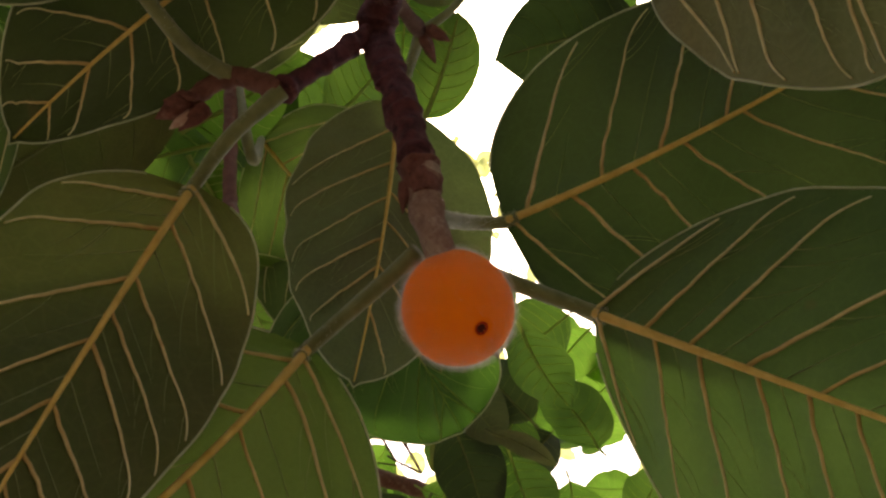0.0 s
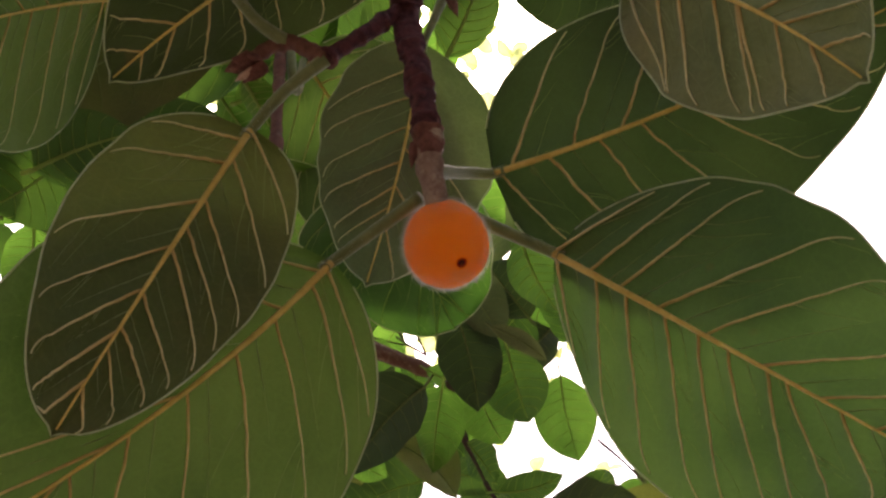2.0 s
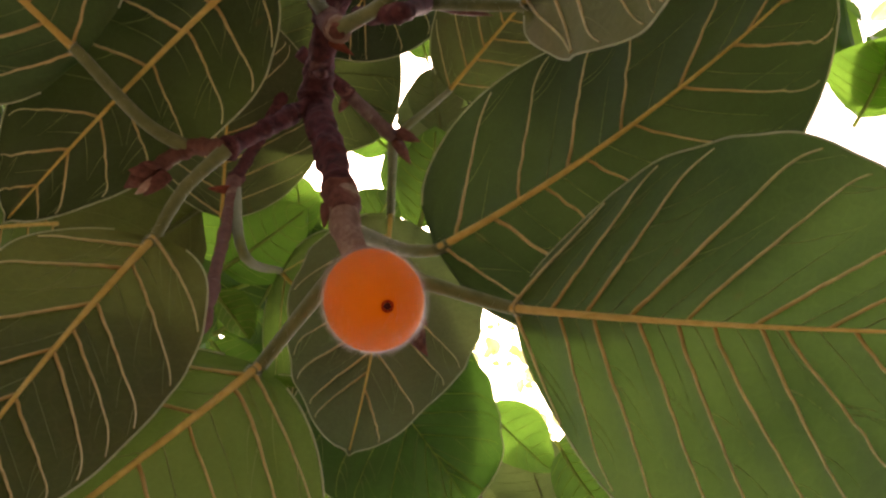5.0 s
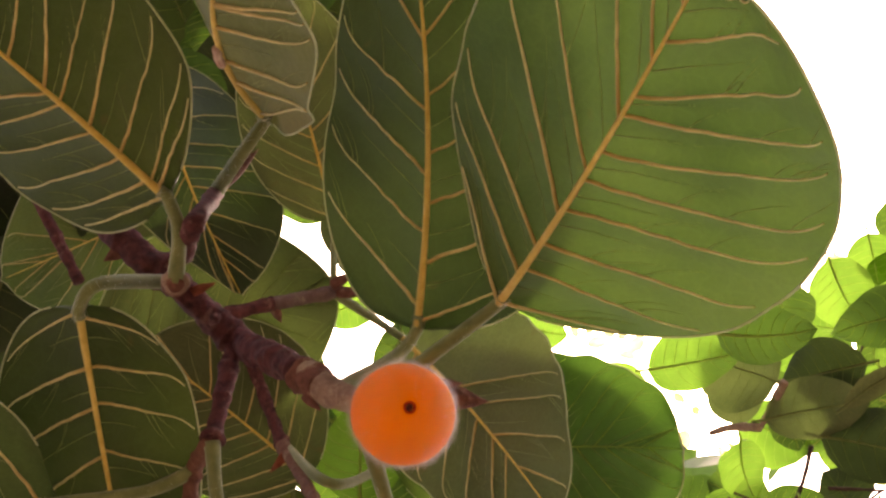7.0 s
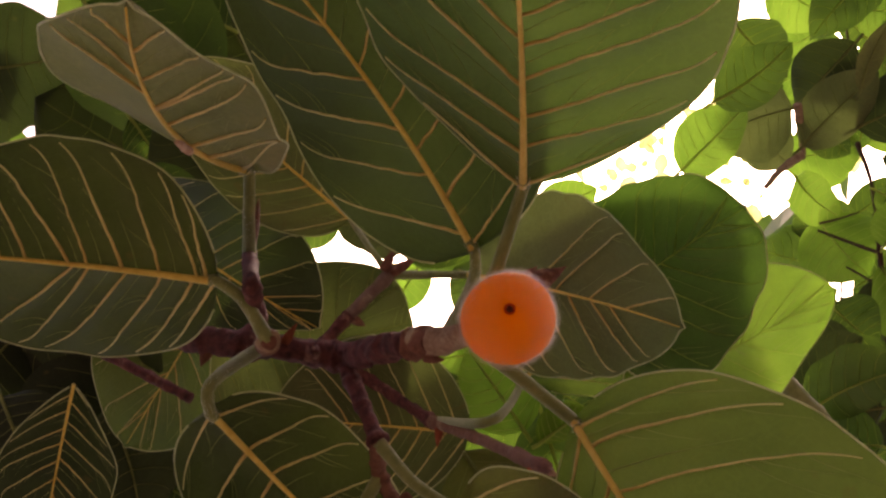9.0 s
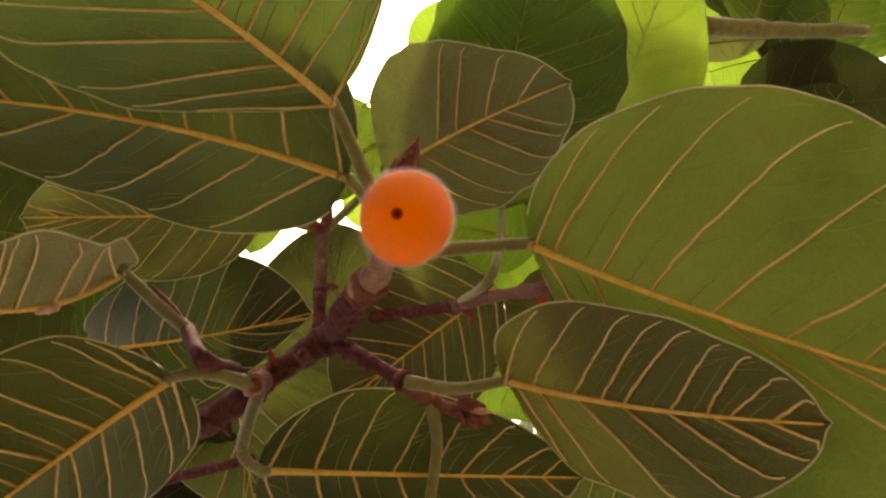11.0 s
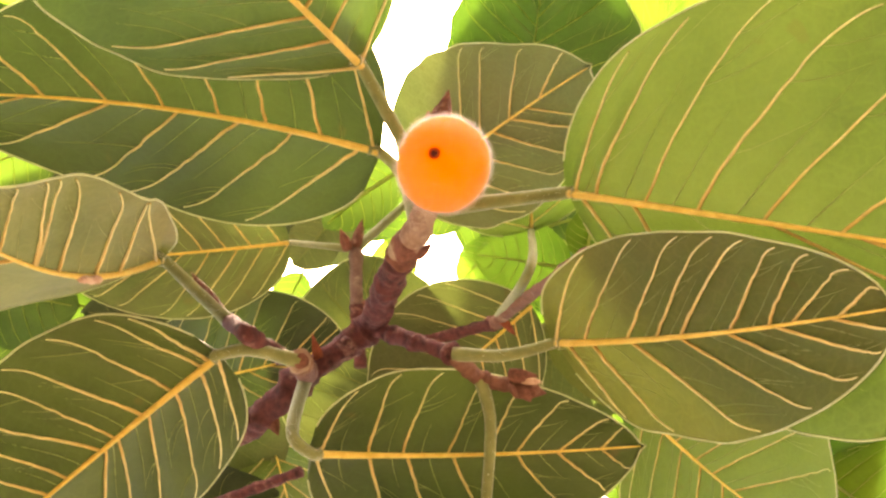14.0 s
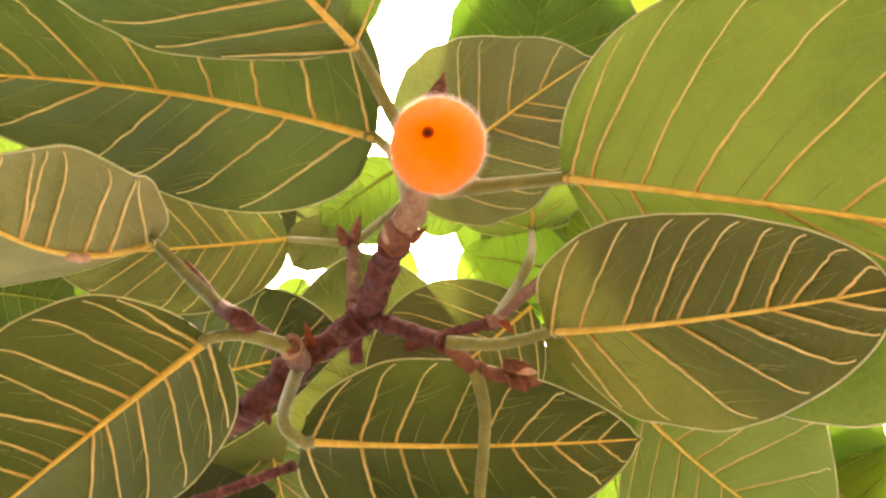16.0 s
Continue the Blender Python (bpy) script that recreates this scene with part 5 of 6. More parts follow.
tagged(far_leaf((-0.0409, 0.2814, 2.0548), (-0.0595, 0.3060, 2.0506), 0.0331, 0.00, LIT, 0.06, 229), "fig leaf behind, sunlight put into its bright yellow-green", "leaf", "leaves of the branches behind")
tagged(far_leaf((0.1719, 0.0947, 2.0998), (0.1907, 0.0541, 2.1024), 0.0478, 0.06, FRESH, 0.32, 230), "fresh green fig leaf on a branch behind", "leaf", "leaves of the branches behind")
tagged(far_leaf((0.1534, 0.1772, 2.0162), (0.0873, 0.1974, 2.0338), 0.0504, 0.74, DEEP, 0.14, 231), "fig leaf behind, shade put into its dark green", "leaf", "leaves of the branches behind")
tagged(far_leaf((-0.0279, 0.3072, 2.0140), (-0.0088, 0.3396, 2.0180), 0.0310, 0.40, FRESH, 0.31, 232), "fresh green fig leaf on a branch behind", "leaf", "leaves of the branches behind")
tagged(far_leaf((-0.0825, 0.3999, 2.2127), (-0.1331, 0.3999, 2.1905), 0.0616, -0.28, LIT, -0.34, 233), "fig leaf behind, sunlight put into its bright yellow-green", "leaf", "leaves of the branches behind")
tagged(far_leaf((-0.0683, 0.0129, 2.0588), (-0.1194, 0.0716, 2.0297), 0.0711, 0.74, SHADE, -0.02, 234), "fig leaf behind, deep shade put into its very dark green", "leaf", "leaves of the branches behind")
tagged(far_leaf((-0.1680, 0.4055, 2.1218), (-0.1524, 0.4401, 2.0971), 0.0578, -0.63, FRESH, 0.01, 235), "fresh green fig leaf on a branch behind", "leaf", "leaves of the branches behind")
tagged(far_leaf((-0.1096, 0.1926, 2.0397), (-0.1513, 0.1452, 2.0368), 0.0356, 0.53, FRESH, 0.05, 236), "fresh green fig leaf on a branch behind", "leaf", "leaves of the branches behind")
tagged(far_leaf((-0.0933, 0.0725, 2.0741), (-0.1110, -0.0171, 2.0484), 0.0882, 0.32, DEEP, -0.22, 237), "fig leaf behind, shade put into its dark green", "leaf", "leaves of the branches behind")
tagged(far_leaf((-0.1121, 0.2636, 1.9709), (-0.0514, 0.2561, 1.9903), 0.0365, -0.61, FRESH, 0.13, 238), "fresh green fig leaf on a branch behind", "leaf", "leaves of the branches behind")
tagged(far_leaf((-0.1086, 0.2486, 1.9008), (-0.0721, 0.2386, 1.9260), 0.0356, -0.10, FRESH, -0.19, 239), "fresh green fig leaf on a branch behind", "leaf", "leaves of the branches behind")
tagged(far_leaf((0.0162, 0.2191, 2.0059), (0.0398, 0.1973, 2.0351), 0.0359, -0.17, FRESH, 0.29, 240), "fresh green fig leaf on a branch behind", "leaf", "leaves of the branches behind")
tagged(far_leaf((0.0389, -0.0385, 2.0806), (0.0038, 0.0044, 2.0710), 0.0661, -0.51, SHADE, 0.19, 242), "fig leaf behind, deep shade put into its very dark green", "leaf", "leaves of the branches behind")
tagged(far_leaf((-0.0305, 0.2405, 2.0686), (-0.0494, 0.2684, 2.0391), 0.0441, -0.03, FRESH, -0.29, 243), "fresh green fig leaf on a branch behind", "leaf", "leaves of the branches behind")
tagged(far_leaf((-0.0743, 0.0517, 2.0703), (-0.1034, 0.0744, 2.0867), 0.0441, 0.54, FRESH, -0.19, 244), "fresh green fig leaf on a branch behind", "leaf", "leaves of the branches behind")
tagged(far_leaf((0.1728, 0.8228, 2.3339), (0.1652, 0.8827, 2.3005), 0.0550, 0.40, LIT, -0.27, 245), "fig leaf behind, sunlight put into its bright yellow-green", "leaf", "leaves of the branches behind")
tagged(far_leaf((-0.2449, 1.0071, 2.7633), (-0.1494, 1.0488, 2.7421), 0.0865, 0.23, LIT, 0.15, 246), "fig leaf behind, sunlight put into its bright yellow-green", "leaf", "leaves of the branches behind")
tagged(far_leaf((0.0412, 1.0672, 2.5029), (-0.0129, 1.0449, 2.5146), 0.0559, -0.59, DEEP, -0.00, 247), "fig leaf behind, shade put into its dark green", "leaf", "leaves of the branches behind")
tagged(far_leaf((0.2187, 1.1022, 2.8550), (0.1382, 1.0852, 2.8911), 0.0722, 0.03, DEEP, -0.21, 248), "fig leaf behind, shade put into its dark green", "leaf", "leaves of the branches behind")
tagged(far_leaf((0.0556, 1.1385, 2.4254), (0.1422, 1.1165, 2.4407), 0.0834, 0.41, FRESH, -0.03, 249), "fresh green fig leaf on a branch behind", "leaf", "leaves of the branches behind")
tagged(far_leaf((0.0852, 0.9981, 2.5701), (0.0937, 0.9336, 2.6427), 0.0722, -0.52, LIT, 0.13, 250), "fig leaf behind, sunlight put into its bright yellow-green", "leaf", "leaves of the branches behind")
tagged(far_leaf((0.3454, 0.8529, 2.4648), (0.3419, 0.9118, 2.4354), 0.0493, 0.62, LIT, -0.14, 251), "fig leaf behind, sunlight put into its bright yellow-green", "leaf", "leaves of the branches behind")
tagged(far_leaf((0.1662, 0.8473, 2.7337), (0.0877, 0.8761, 2.7420), 0.0653, 0.14, LIT, -0.14, 252), "fig leaf behind, sunlight put into its bright yellow-green", "leaf", "leaves of the branches behind")
tagged(far_leaf((0.2987, 0.8838, 2.5679), (0.3300, 0.8122, 2.5915), 0.0675, 0.26, FRESH, 0.31, 253), "fresh green fig leaf on a branch behind", "leaf", "leaves of the branches behind")
tagged(far_leaf((0.0692, 0.8148, 2.7798), (0.0902, 0.9129, 2.7224), 0.0796, -0.32, DEEP, -0.12, 254), "fig leaf behind, shade put into its dark green", "leaf", "leaves of the branches behind")
tagged(far_leaf((-0.1521, 0.9156, 2.4102), (-0.1059, 0.8952, 2.4431), 0.0447, 0.77, LIT, -0.05, 255), "fig leaf behind, sunlight put into its bright yellow-green", "leaf", "leaves of the branches behind")
tagged(far_leaf((-0.1711, 0.9431, 2.8387), (-0.0932, 0.9988, 2.8096), 0.0714, -0.01, DEEP, -0.19, 256), "fig leaf behind, shade put into its dark green", "leaf", "leaves of the branches behind")
tagged(far_leaf((0.0616, 1.1029, 2.7958), (-0.0325, 1.0939, 2.7885), 0.0841, 0.50, GREY, 0.28, 257), "dull grey-green fig leaf on a branch behind", "leaf", "leaves of the branches behind")
tagged(far_leaf((0.1538, 1.0579, 2.3797), (0.1402, 1.0002, 2.4381), 0.0774, -0.03, GREY, 0.28, 258), "dull grey-green fig leaf on a branch behind", "leaf", "leaves of the branches behind")
tagged(far_leaf((0.4516, 1.2661, 2.8611), (0.4858, 1.2058, 2.9200), 0.0813, -0.07, FRESH, 0.32, 259), "fresh green fig leaf on a branch behind", "leaf", "leaves of the branches behind")
tagged(far_leaf((0.3110, 0.8898, 2.5083), (0.3819, 0.9181, 2.4929), 0.0600, -0.06, GREY, -0.21, 260), "dull grey-green fig leaf on a branch behind", "leaf", "leaves of the branches behind")
tagged(far_leaf((0.3560, 0.7772, 2.3652), (0.3043, 0.7808, 2.3994), 0.0455, 0.64, FRESH, 0.12, 261), "fresh green fig leaf on a branch behind", "leaf", "leaves of the branches behind")
tagged(far_leaf((-0.0506, 0.9902, 2.8119), (-0.0355, 1.0949, 2.7524), 0.0914, -0.77, GREY, 0.08, 262), "dull grey-green fig leaf on a branch behind", "leaf", "leaves of the branches behind")
tagged(far_leaf((0.3644, 0.8221, 2.4980), (0.4172, 0.8377, 2.4914), 0.0505, -0.34, LIT, -0.24, 263), "fig leaf behind, sunlight put into its bright yellow-green", "leaf", "leaves of the branches behind")
tagged(far_leaf((0.3294, 1.0823, 2.3997), (0.3927, 1.0802, 2.4146), 0.0593, 0.45, LIT, -0.10, 264), "fig leaf behind, sunlight put into its bright yellow-green", "leaf", "leaves of the branches behind")
tagged(far_leaf((-0.0910, 1.0375, 2.4160), (-0.0988, 1.0971, 2.3549), 0.0662, -0.44, LIT, -0.12, 265), "fig leaf behind, sunlight put into its bright yellow-green", "leaf", "leaves of the branches behind")
tagged(far_leaf((0.1707, 1.1107, 2.4698), (0.2408, 1.1369, 2.4487), 0.0623, 0.42, LIT, 0.27, 266), "fig leaf behind, sunlight put into its bright yellow-green", "leaf", "leaves of the branches behind")
tagged(far_leaf((0.4007, 1.1100, 3.0229), (0.4815, 1.0227, 3.0745), 0.1115, 0.48, GREY, -0.22, 267), "dull grey-green fig leaf on a branch behind", "leaf", "leaves of the branches behind")
tagged(far_leaf((-0.0370, 1.0268, 2.4218), (-0.0479, 1.0733, 2.3872), 0.0495, 0.77, GREY, 0.29, 268), "dull grey-green fig leaf on a branch behind", "leaf", "leaves of the branches behind")
tagged(far_leaf((0.3633, 1.1673, 2.5835), (0.4299, 1.1904, 2.5632), 0.0673, 0.63, LIT, -0.03, 269), "fig leaf behind, sunlight put into its bright yellow-green", "leaf", "leaves of the branches behind")
tagged(far_leaf((0.2451, 1.1119, 2.4896), (0.2571, 1.0542, 2.5386), 0.0579, 0.22, LIT, 0.06, 270), "fig leaf behind, sunlight put into its bright yellow-green", "leaf", "leaves of the branches behind")
tagged(far_leaf((0.3386, 0.9190, 2.2434), (0.3193, 0.8702, 2.2760), 0.0465, -0.37, LIT, 0.06, 271), "fig leaf behind, sunlight put into its bright yellow-green", "leaf", "leaves of the branches behind")
tagged(far_leaf((0.3659, 1.0786, 2.8900), (0.2844, 1.0765, 2.8835), 0.0671, -0.70, LIT, -0.09, 272), "fig leaf behind, sunlight put into its bright yellow-green", "leaf", "leaves of the branches behind")
tagged(far_leaf((-0.1598, 0.9230, 2.4847), (-0.0653, 0.9403, 2.4686), 0.0758, -0.14, LIT, 0.12, 273), "fig leaf behind, sunlight put into its bright yellow-green", "leaf", "leaves of the branches behind")
tagged(far_leaf((-0.0244, 1.1729, 2.4401), (-0.0988, 1.1969, 2.4000), 0.0715, -0.77, GREY, 0.30, 274), "dull grey-green fig leaf on a branch behind", "leaf", "leaves of the branches behind")
tagged(far_leaf((0.1289, 1.0142, 2.3850), (0.0624, 0.9778, 2.4111), 0.0615, -0.79, LIT, -0.04, 275), "fig leaf behind, sunlight put into its bright yellow-green", "leaf", "leaves of the branches behind")
tagged(far_leaf((0.0487, 0.9602, 2.9716), (0.1500, 0.9743, 2.9840), 0.0861, 0.69, LIT, -0.26, 276), "fig leaf behind, sunlight put into its bright yellow-green", "leaf", "leaves of the branches behind")
tagged(far_leaf((0.2213, 1.0059, 2.5143), (0.1798, 1.0268, 2.4746), 0.0522, 0.54, LIT, 0.24, 277), "fig leaf behind, sunlight put into its bright yellow-green", "leaf", "leaves of the branches behind")
tagged(far_leaf((0.4382, 1.3531, 2.7373), (0.3539, 1.3244, 2.8167), 0.0998, 0.46, DEEP, 0.24, 278), "fig leaf behind, shade put into its dark green", "leaf", "leaves of the branches behind")
tagged(far_leaf((0.2329, 0.9485, 2.9730), (0.1767, 0.9968, 2.9665), 0.0581, -0.74, LIT, -0.23, 279), "fig leaf behind, sunlight put into its bright yellow-green", "leaf", "leaves of the branches behind")
tagged(far_leaf((-0.1072, 1.2584, 2.5283), (-0.1414, 1.2021, 2.5576), 0.0634, -0.80, DEEP, 0.33, 280), "fig leaf behind, shade put into its dark green", "leaf", "leaves of the branches behind")
tagged(far_leaf((0.1178, 1.2921, 2.7030), (0.1877, 1.3727, 2.6484), 0.1099, 0.09, LIT, -0.25, 281), "fig leaf behind, sunlight put into its bright yellow-green", "leaf", "leaves of the branches behind")
tagged(far_leaf((-0.1161, 1.1587, 2.5027), (-0.0834, 1.0922, 2.5581), 0.0698, 0.66, LIT, 0.29, 282), "fig leaf behind, sunlight put into its bright yellow-green", "leaf", "leaves of the branches behind")
tagged(far_leaf((-0.1116, 1.0494, 4.3602), (-0.1221, 1.0201, 4.3752), 0.0323, 0.36, SUNLIT, 0.07, 283), "small leaf high up, full sun put into its pale yellow", "leaf", "leaves of the branches behind")
tagged(far_leaf((0.0423, 1.2581, 4.5186), (0.0117, 1.2576, 4.5306), 0.0269, 0.77, SUNLIT, -0.05, 284), "small leaf high up, full sun put into its pale yellow", "leaf", "leaves of the branches behind")
tagged(far_leaf((0.0570, 1.1262, 4.2691), (0.0231, 1.1104, 4.2561), 0.0281, -0.68, SUNLIT, 0.11, 285), "small leaf high up, full sun put into its pale yellow", "leaf", "leaves of the branches behind")
tagged(far_leaf((0.0206, 1.3328, 4.2717), (0.0456, 1.3007, 4.2675), 0.0288, -0.63, SUNLIT, 0.27, 286), "small leaf high up, full sun put into its pale yellow", "leaf", "leaves of the branches behind")
tagged(far_leaf((0.0076, 1.2989, 4.2096), (0.0149, 1.2793, 4.2424), 0.0299, -0.62, SUNLIT, -0.20, 287), "small leaf high up, full sun put into its pale yellow", "leaf", "leaves of the branches behind")
tagged(far_leaf((-0.0582, 1.1685, 4.5780), (-0.0795, 1.1548, 4.6072), 0.0252, 0.67, SUNLIT, 0.09, 288), "small leaf high up, full sun put into its pale yellow", "leaf", "leaves of the branches behind")
tagged(far_leaf((-0.0262, 1.2153, 4.1453), (-0.0149, 1.1985, 4.1543), 0.0188, 0.46, SUNLIT, -0.01, 289), "small leaf high up, full sun put into its pale yellow", "leaf", "leaves of the branches behind")
tagged(far_leaf((-0.0511, 1.3537, 4.5741), (-0.0583, 1.3304, 4.6086), 0.0296, 0.43, SUNLIT, 0.10, 290), "small leaf high up, full sun put into its pale yellow", "leaf", "leaves of the branches behind")
tagged(far_leaf((-0.1039, 1.0768, 4.3412), (-0.1132, 1.0500, 4.3335), 0.0233, 0.35, SUNLIT, -0.27, 291), "small leaf high up, full sun put into its pale yellow", "leaf", "leaves of the branches behind")
tagged(far_leaf((0.0590, 1.1873, 4.4598), (0.0384, 1.2091, 4.4370), 0.0281, 0.58, SUNLIT, 0.05, 292), "small leaf high up, full sun put into its pale yellow", "leaf", "leaves of the branches behind")
tagged(far_leaf((-0.0911, 1.2111, 4.0446), (-0.0997, 1.2310, 4.0411), 0.0198, 0.32, SUNLIT, 0.24, 293), "small leaf high up, full sun put into its pale yellow", "leaf", "leaves of the branches behind")
tagged(far_leaf((-0.1496, 1.1770, 3.9552), (-0.1326, 1.1993, 3.9721), 0.0224, -0.70, SUNLIT, -0.32, 294), "small leaf high up, full sun put into its pale yellow", "leaf", "leaves of the branches behind")
tagged(far_leaf((-0.0544, 1.0631, 4.1907), (-0.0262, 1.0582, 4.1767), 0.0204, 0.76, SUNLIT, 0.02, 295), "small leaf high up, full sun put into its pale yellow", "leaf", "leaves of the branches behind")
tagged(far_leaf((-0.0091, 1.1796, 4.5238), (-0.0356, 1.1903, 4.5154), 0.0229, 0.17, SUNLIT, -0.27, 296), "small leaf high up, full sun put into its pale yellow", "leaf", "leaves of the branches behind")
tagged(far_leaf((-0.0798, 1.3256, 4.3781), (-0.0852, 1.2935, 4.3881), 0.0335, -0.33, SUNLIT, 0.12, 297), "small leaf high up, full sun put into its pale yellow", "leaf", "leaves of the branches behind")
tagged(far_leaf((-0.1585, 1.2285, 4.2375), (-0.1681, 1.2547, 4.2117), 0.0283, 0.76, SUNLIT, -0.32, 298), "small leaf high up, full sun put into its pale yellow", "leaf", "leaves of the branches behind")
tagged(far_leaf((-0.0945, 1.2056, 4.1553), (-0.1186, 1.2147, 4.1328), 0.0223, -0.54, SUNLIT, 0.34, 299), "small leaf high up, full sun put into its pale yellow", "leaf", "leaves of the branches behind")
tagged(far_leaf((-0.0768, 1.3559, 4.4417), (-0.0538, 1.3284, 4.4454), 0.0323, 0.30, SUNLIT, 0.12, 300), "small leaf high up, full sun put into its pale yellow", "leaf", "leaves of the branches behind")
tagged(far_leaf((-0.0350, 1.0444, 4.4302), (-0.0380, 1.0241, 4.4332), 0.0165, -0.32, SUNLIT, 0.17, 301), "small leaf high up, full sun put into its pale yellow", "leaf", "leaves of the branches behind")
tagged(far_leaf((-0.1308, 1.1440, 3.9819), (-0.1447, 1.1498, 3.9603), 0.0177, -0.76, SUNLIT, -0.07, 302), "small leaf high up, full sun put into its pale yellow", "leaf", "leaves of the branches behind")
tagged(far_leaf((-0.0327, 0.9526, 3.9758), (-0.0597, 0.9624, 3.9648), 0.0281, -0.69, SUNLIT, -0.29, 303), "small leaf high up, full sun put into its pale yellow", "leaf", "leaves of the branches behind")
tagged(far_leaf((-0.1557, 1.2646, 4.5683), (-0.1526, 1.2885, 4.5623), 0.0196, 0.73, SUNLIT, 0.14, 304), "small leaf high up, full sun put into its pale yellow", "leaf", "leaves of the branches behind")
tagged(far_leaf((0.0121, 1.2022, 3.9899), (0.0039, 1.1731, 3.9890), 0.0275, -0.23, SUNLIT, 0.13, 305), "small leaf high up, full sun put into its pale yellow", "leaf", "leaves of the branches behind")
tagged(far_leaf((-0.1220, 1.1591, 4.1066), (-0.1137, 1.1357, 4.0988), 0.0151, -0.49, SUNLIT, -0.30, 306), "small leaf high up, full sun put into its pale yellow", "leaf", "leaves of the branches behind")
tagged(far_leaf((0.0433, 1.1495, 4.0025), (0.0402, 1.1703, 3.9950), 0.0161, 0.07, SUNLIT, 0.25, 307), "small leaf high up, full sun put into its pale yellow", "leaf", "leaves of the branches behind")
tagged(far_leaf((-0.0594, 0.9760, 4.2192), (-0.0332, 0.9641, 4.2051), 0.0187, -0.58, SUNLIT, -0.16, 308), "small leaf high up, full sun put into its pale yellow", "leaf", "leaves of the branches behind")
tagged(far_leaf((-0.1860, 1.2676, 4.5213), (-0.1874, 1.2893, 4.5114), 0.0174, -0.31, SUNLIT, 0.34, 309), "small leaf high up, full sun put into its pale yellow", "leaf", "leaves of the branches behind")
tagged(far_leaf((-0.1005, 1.4127, 4.5139), (-0.0617, 1.4179, 4.5099), 0.0332, 0.65, SUNLIT, 0.35, 310), "small leaf high up, full sun put into its pale yellow", "leaf", "leaves of the branches behind")
tagged(far_leaf((0.0267, 0.9051, 3.9838), (0.0103, 0.8982, 3.9780), 0.0171, -0.55, SUNLIT, 0.25, 311), "small leaf high up, full sun put into its pale yellow", "leaf", "leaves of the branches behind")
tagged(far_leaf((0.0387, 1.2404, 4.2893), (0.0199, 1.2173, 4.2770), 0.0197, -0.60, SUNLIT, -0.21, 312), "small leaf high up, full sun put into its pale yellow", "leaf", "leaves of the branches behind")
tagged(far_leaf((-0.1141, 1.1750, 2.6465), (-0.2037, 1.1627, 2.6119), 0.0690, 0.22, GREY, -0.34, 313), "dull grey-green fig leaf on a branch behind", "leaf", "leaves of the branches behind")
tagged(far_leaf((-0.0952, 1.1226, 2.7527), (-0.1744, 1.1718, 2.6829), 0.1075, 0.09, FRESH, 0.12, 314), "fresh green fig leaf on a branch behind", "leaf", "leaves of the branches behind")
tagged(far_leaf((-0.0649, 1.1065, 2.4943), (-0.1760, 1.0593, 2.4988), 0.1131, 0.06, FRESH, 0.15, 315), "fresh green fig leaf on a branch behind", "leaf", "leaves of the branches behind")
tagged(far_leaf((0.2096, 1.1559, 2.6217), (0.0951, 1.1249, 2.6328), 0.1109, -0.06, FRESH, -0.09, 316), "fresh green fig leaf on a branch behind", "leaf", "leaves of the branches behind")
tagged(far_leaf((0.0689, 1.1801, 2.5000), (-0.0162, 1.1072, 2.5481), 0.1170, 0.13, FRESH, -0.30, 317), "fresh green fig leaf on a branch behind", "leaf", "leaves of the branches behind")
tagged(far_leaf((-0.0128, 1.1089, 2.5420), (0.0960, 1.1306, 2.5405), 0.0895, 0.01, FRESH, 0.25, 318), "fresh green fig leaf on a branch behind", "leaf", "leaves of the branches behind")
tagged(far_leaf((0.0622, 0.9822, 2.5166), (-0.0353, 1.0216, 2.4730), 0.1054, 0.56, FRESH, -0.10, 319), "fresh green fig leaf on a branch behind", "leaf", "leaves of the branches behind")
tagged(far_leaf((-0.0659, 0.8726, 2.3725), (0.0013, 0.8669, 2.3894), 0.0569, 0.16, OLIVE, 0.13, 320), "olive-brown ageing fig leaf on a branch behind", "leaf", "leaves of the branches behind")
tagged(far_leaf((-0.1488, 1.0801, 2.5628), (-0.1374, 1.0113, 2.6198), 0.0667, -0.72, OLIVE, 0.14, 321), "olive-brown ageing fig leaf on a branch behind", "leaf", "leaves of the branches behind")
tagged(far_leaf((0.0624, 0.9676, 2.5164), (0.1732, 0.9822, 2.5196), 0.0783, 0.61, FRESH, 0.08, 322), "fresh green fig leaf on a branch behind", "leaf", "leaves of the branches behind")
tagged(far_leaf((-0.1661, 0.7189, 2.7640), (-0.2638, 0.7436, 2.7448), 0.0765, -0.51, LIT, -0.11, 323), "fig leaf behind, sunlight put into its bright yellow-green", "leaf", "leaves of the branches behind")
tagged(far_leaf((0.0241, 0.6779, 2.6773), (0.0325, 0.7523, 2.6368), 0.0820, -0.26, LIT, -0.12, 324), "fig leaf behind, sunlight put into its bright yellow-green", "leaf", "leaves of the branches behind")
tagged(far_leaf((0.2055, 1.0224, 3.0492), (0.1238, 1.0185, 3.0690), 0.0809, 0.15, LIT, 0.14, 326), "fig leaf behind, sunlight put into its bright yellow-green", "leaf", "leaves of the branches behind")
tagged(far_leaf((-0.0070, 1.0090, 2.8789), (-0.0663, 1.0864, 2.8277), 0.0950, -0.58, LIT, 0.25, 327), "fig leaf behind, sunlight put into its bright yellow-green", "leaf", "leaves of the branches behind")
tagged(far_leaf((0.3248, 1.0943, 3.0168), (0.3560, 1.0370, 3.0332), 0.0665, -0.36, LIT, 0.02, 328), "fig leaf behind, sunlight put into its bright yellow-green", "leaf", "leaves of the branches behind")
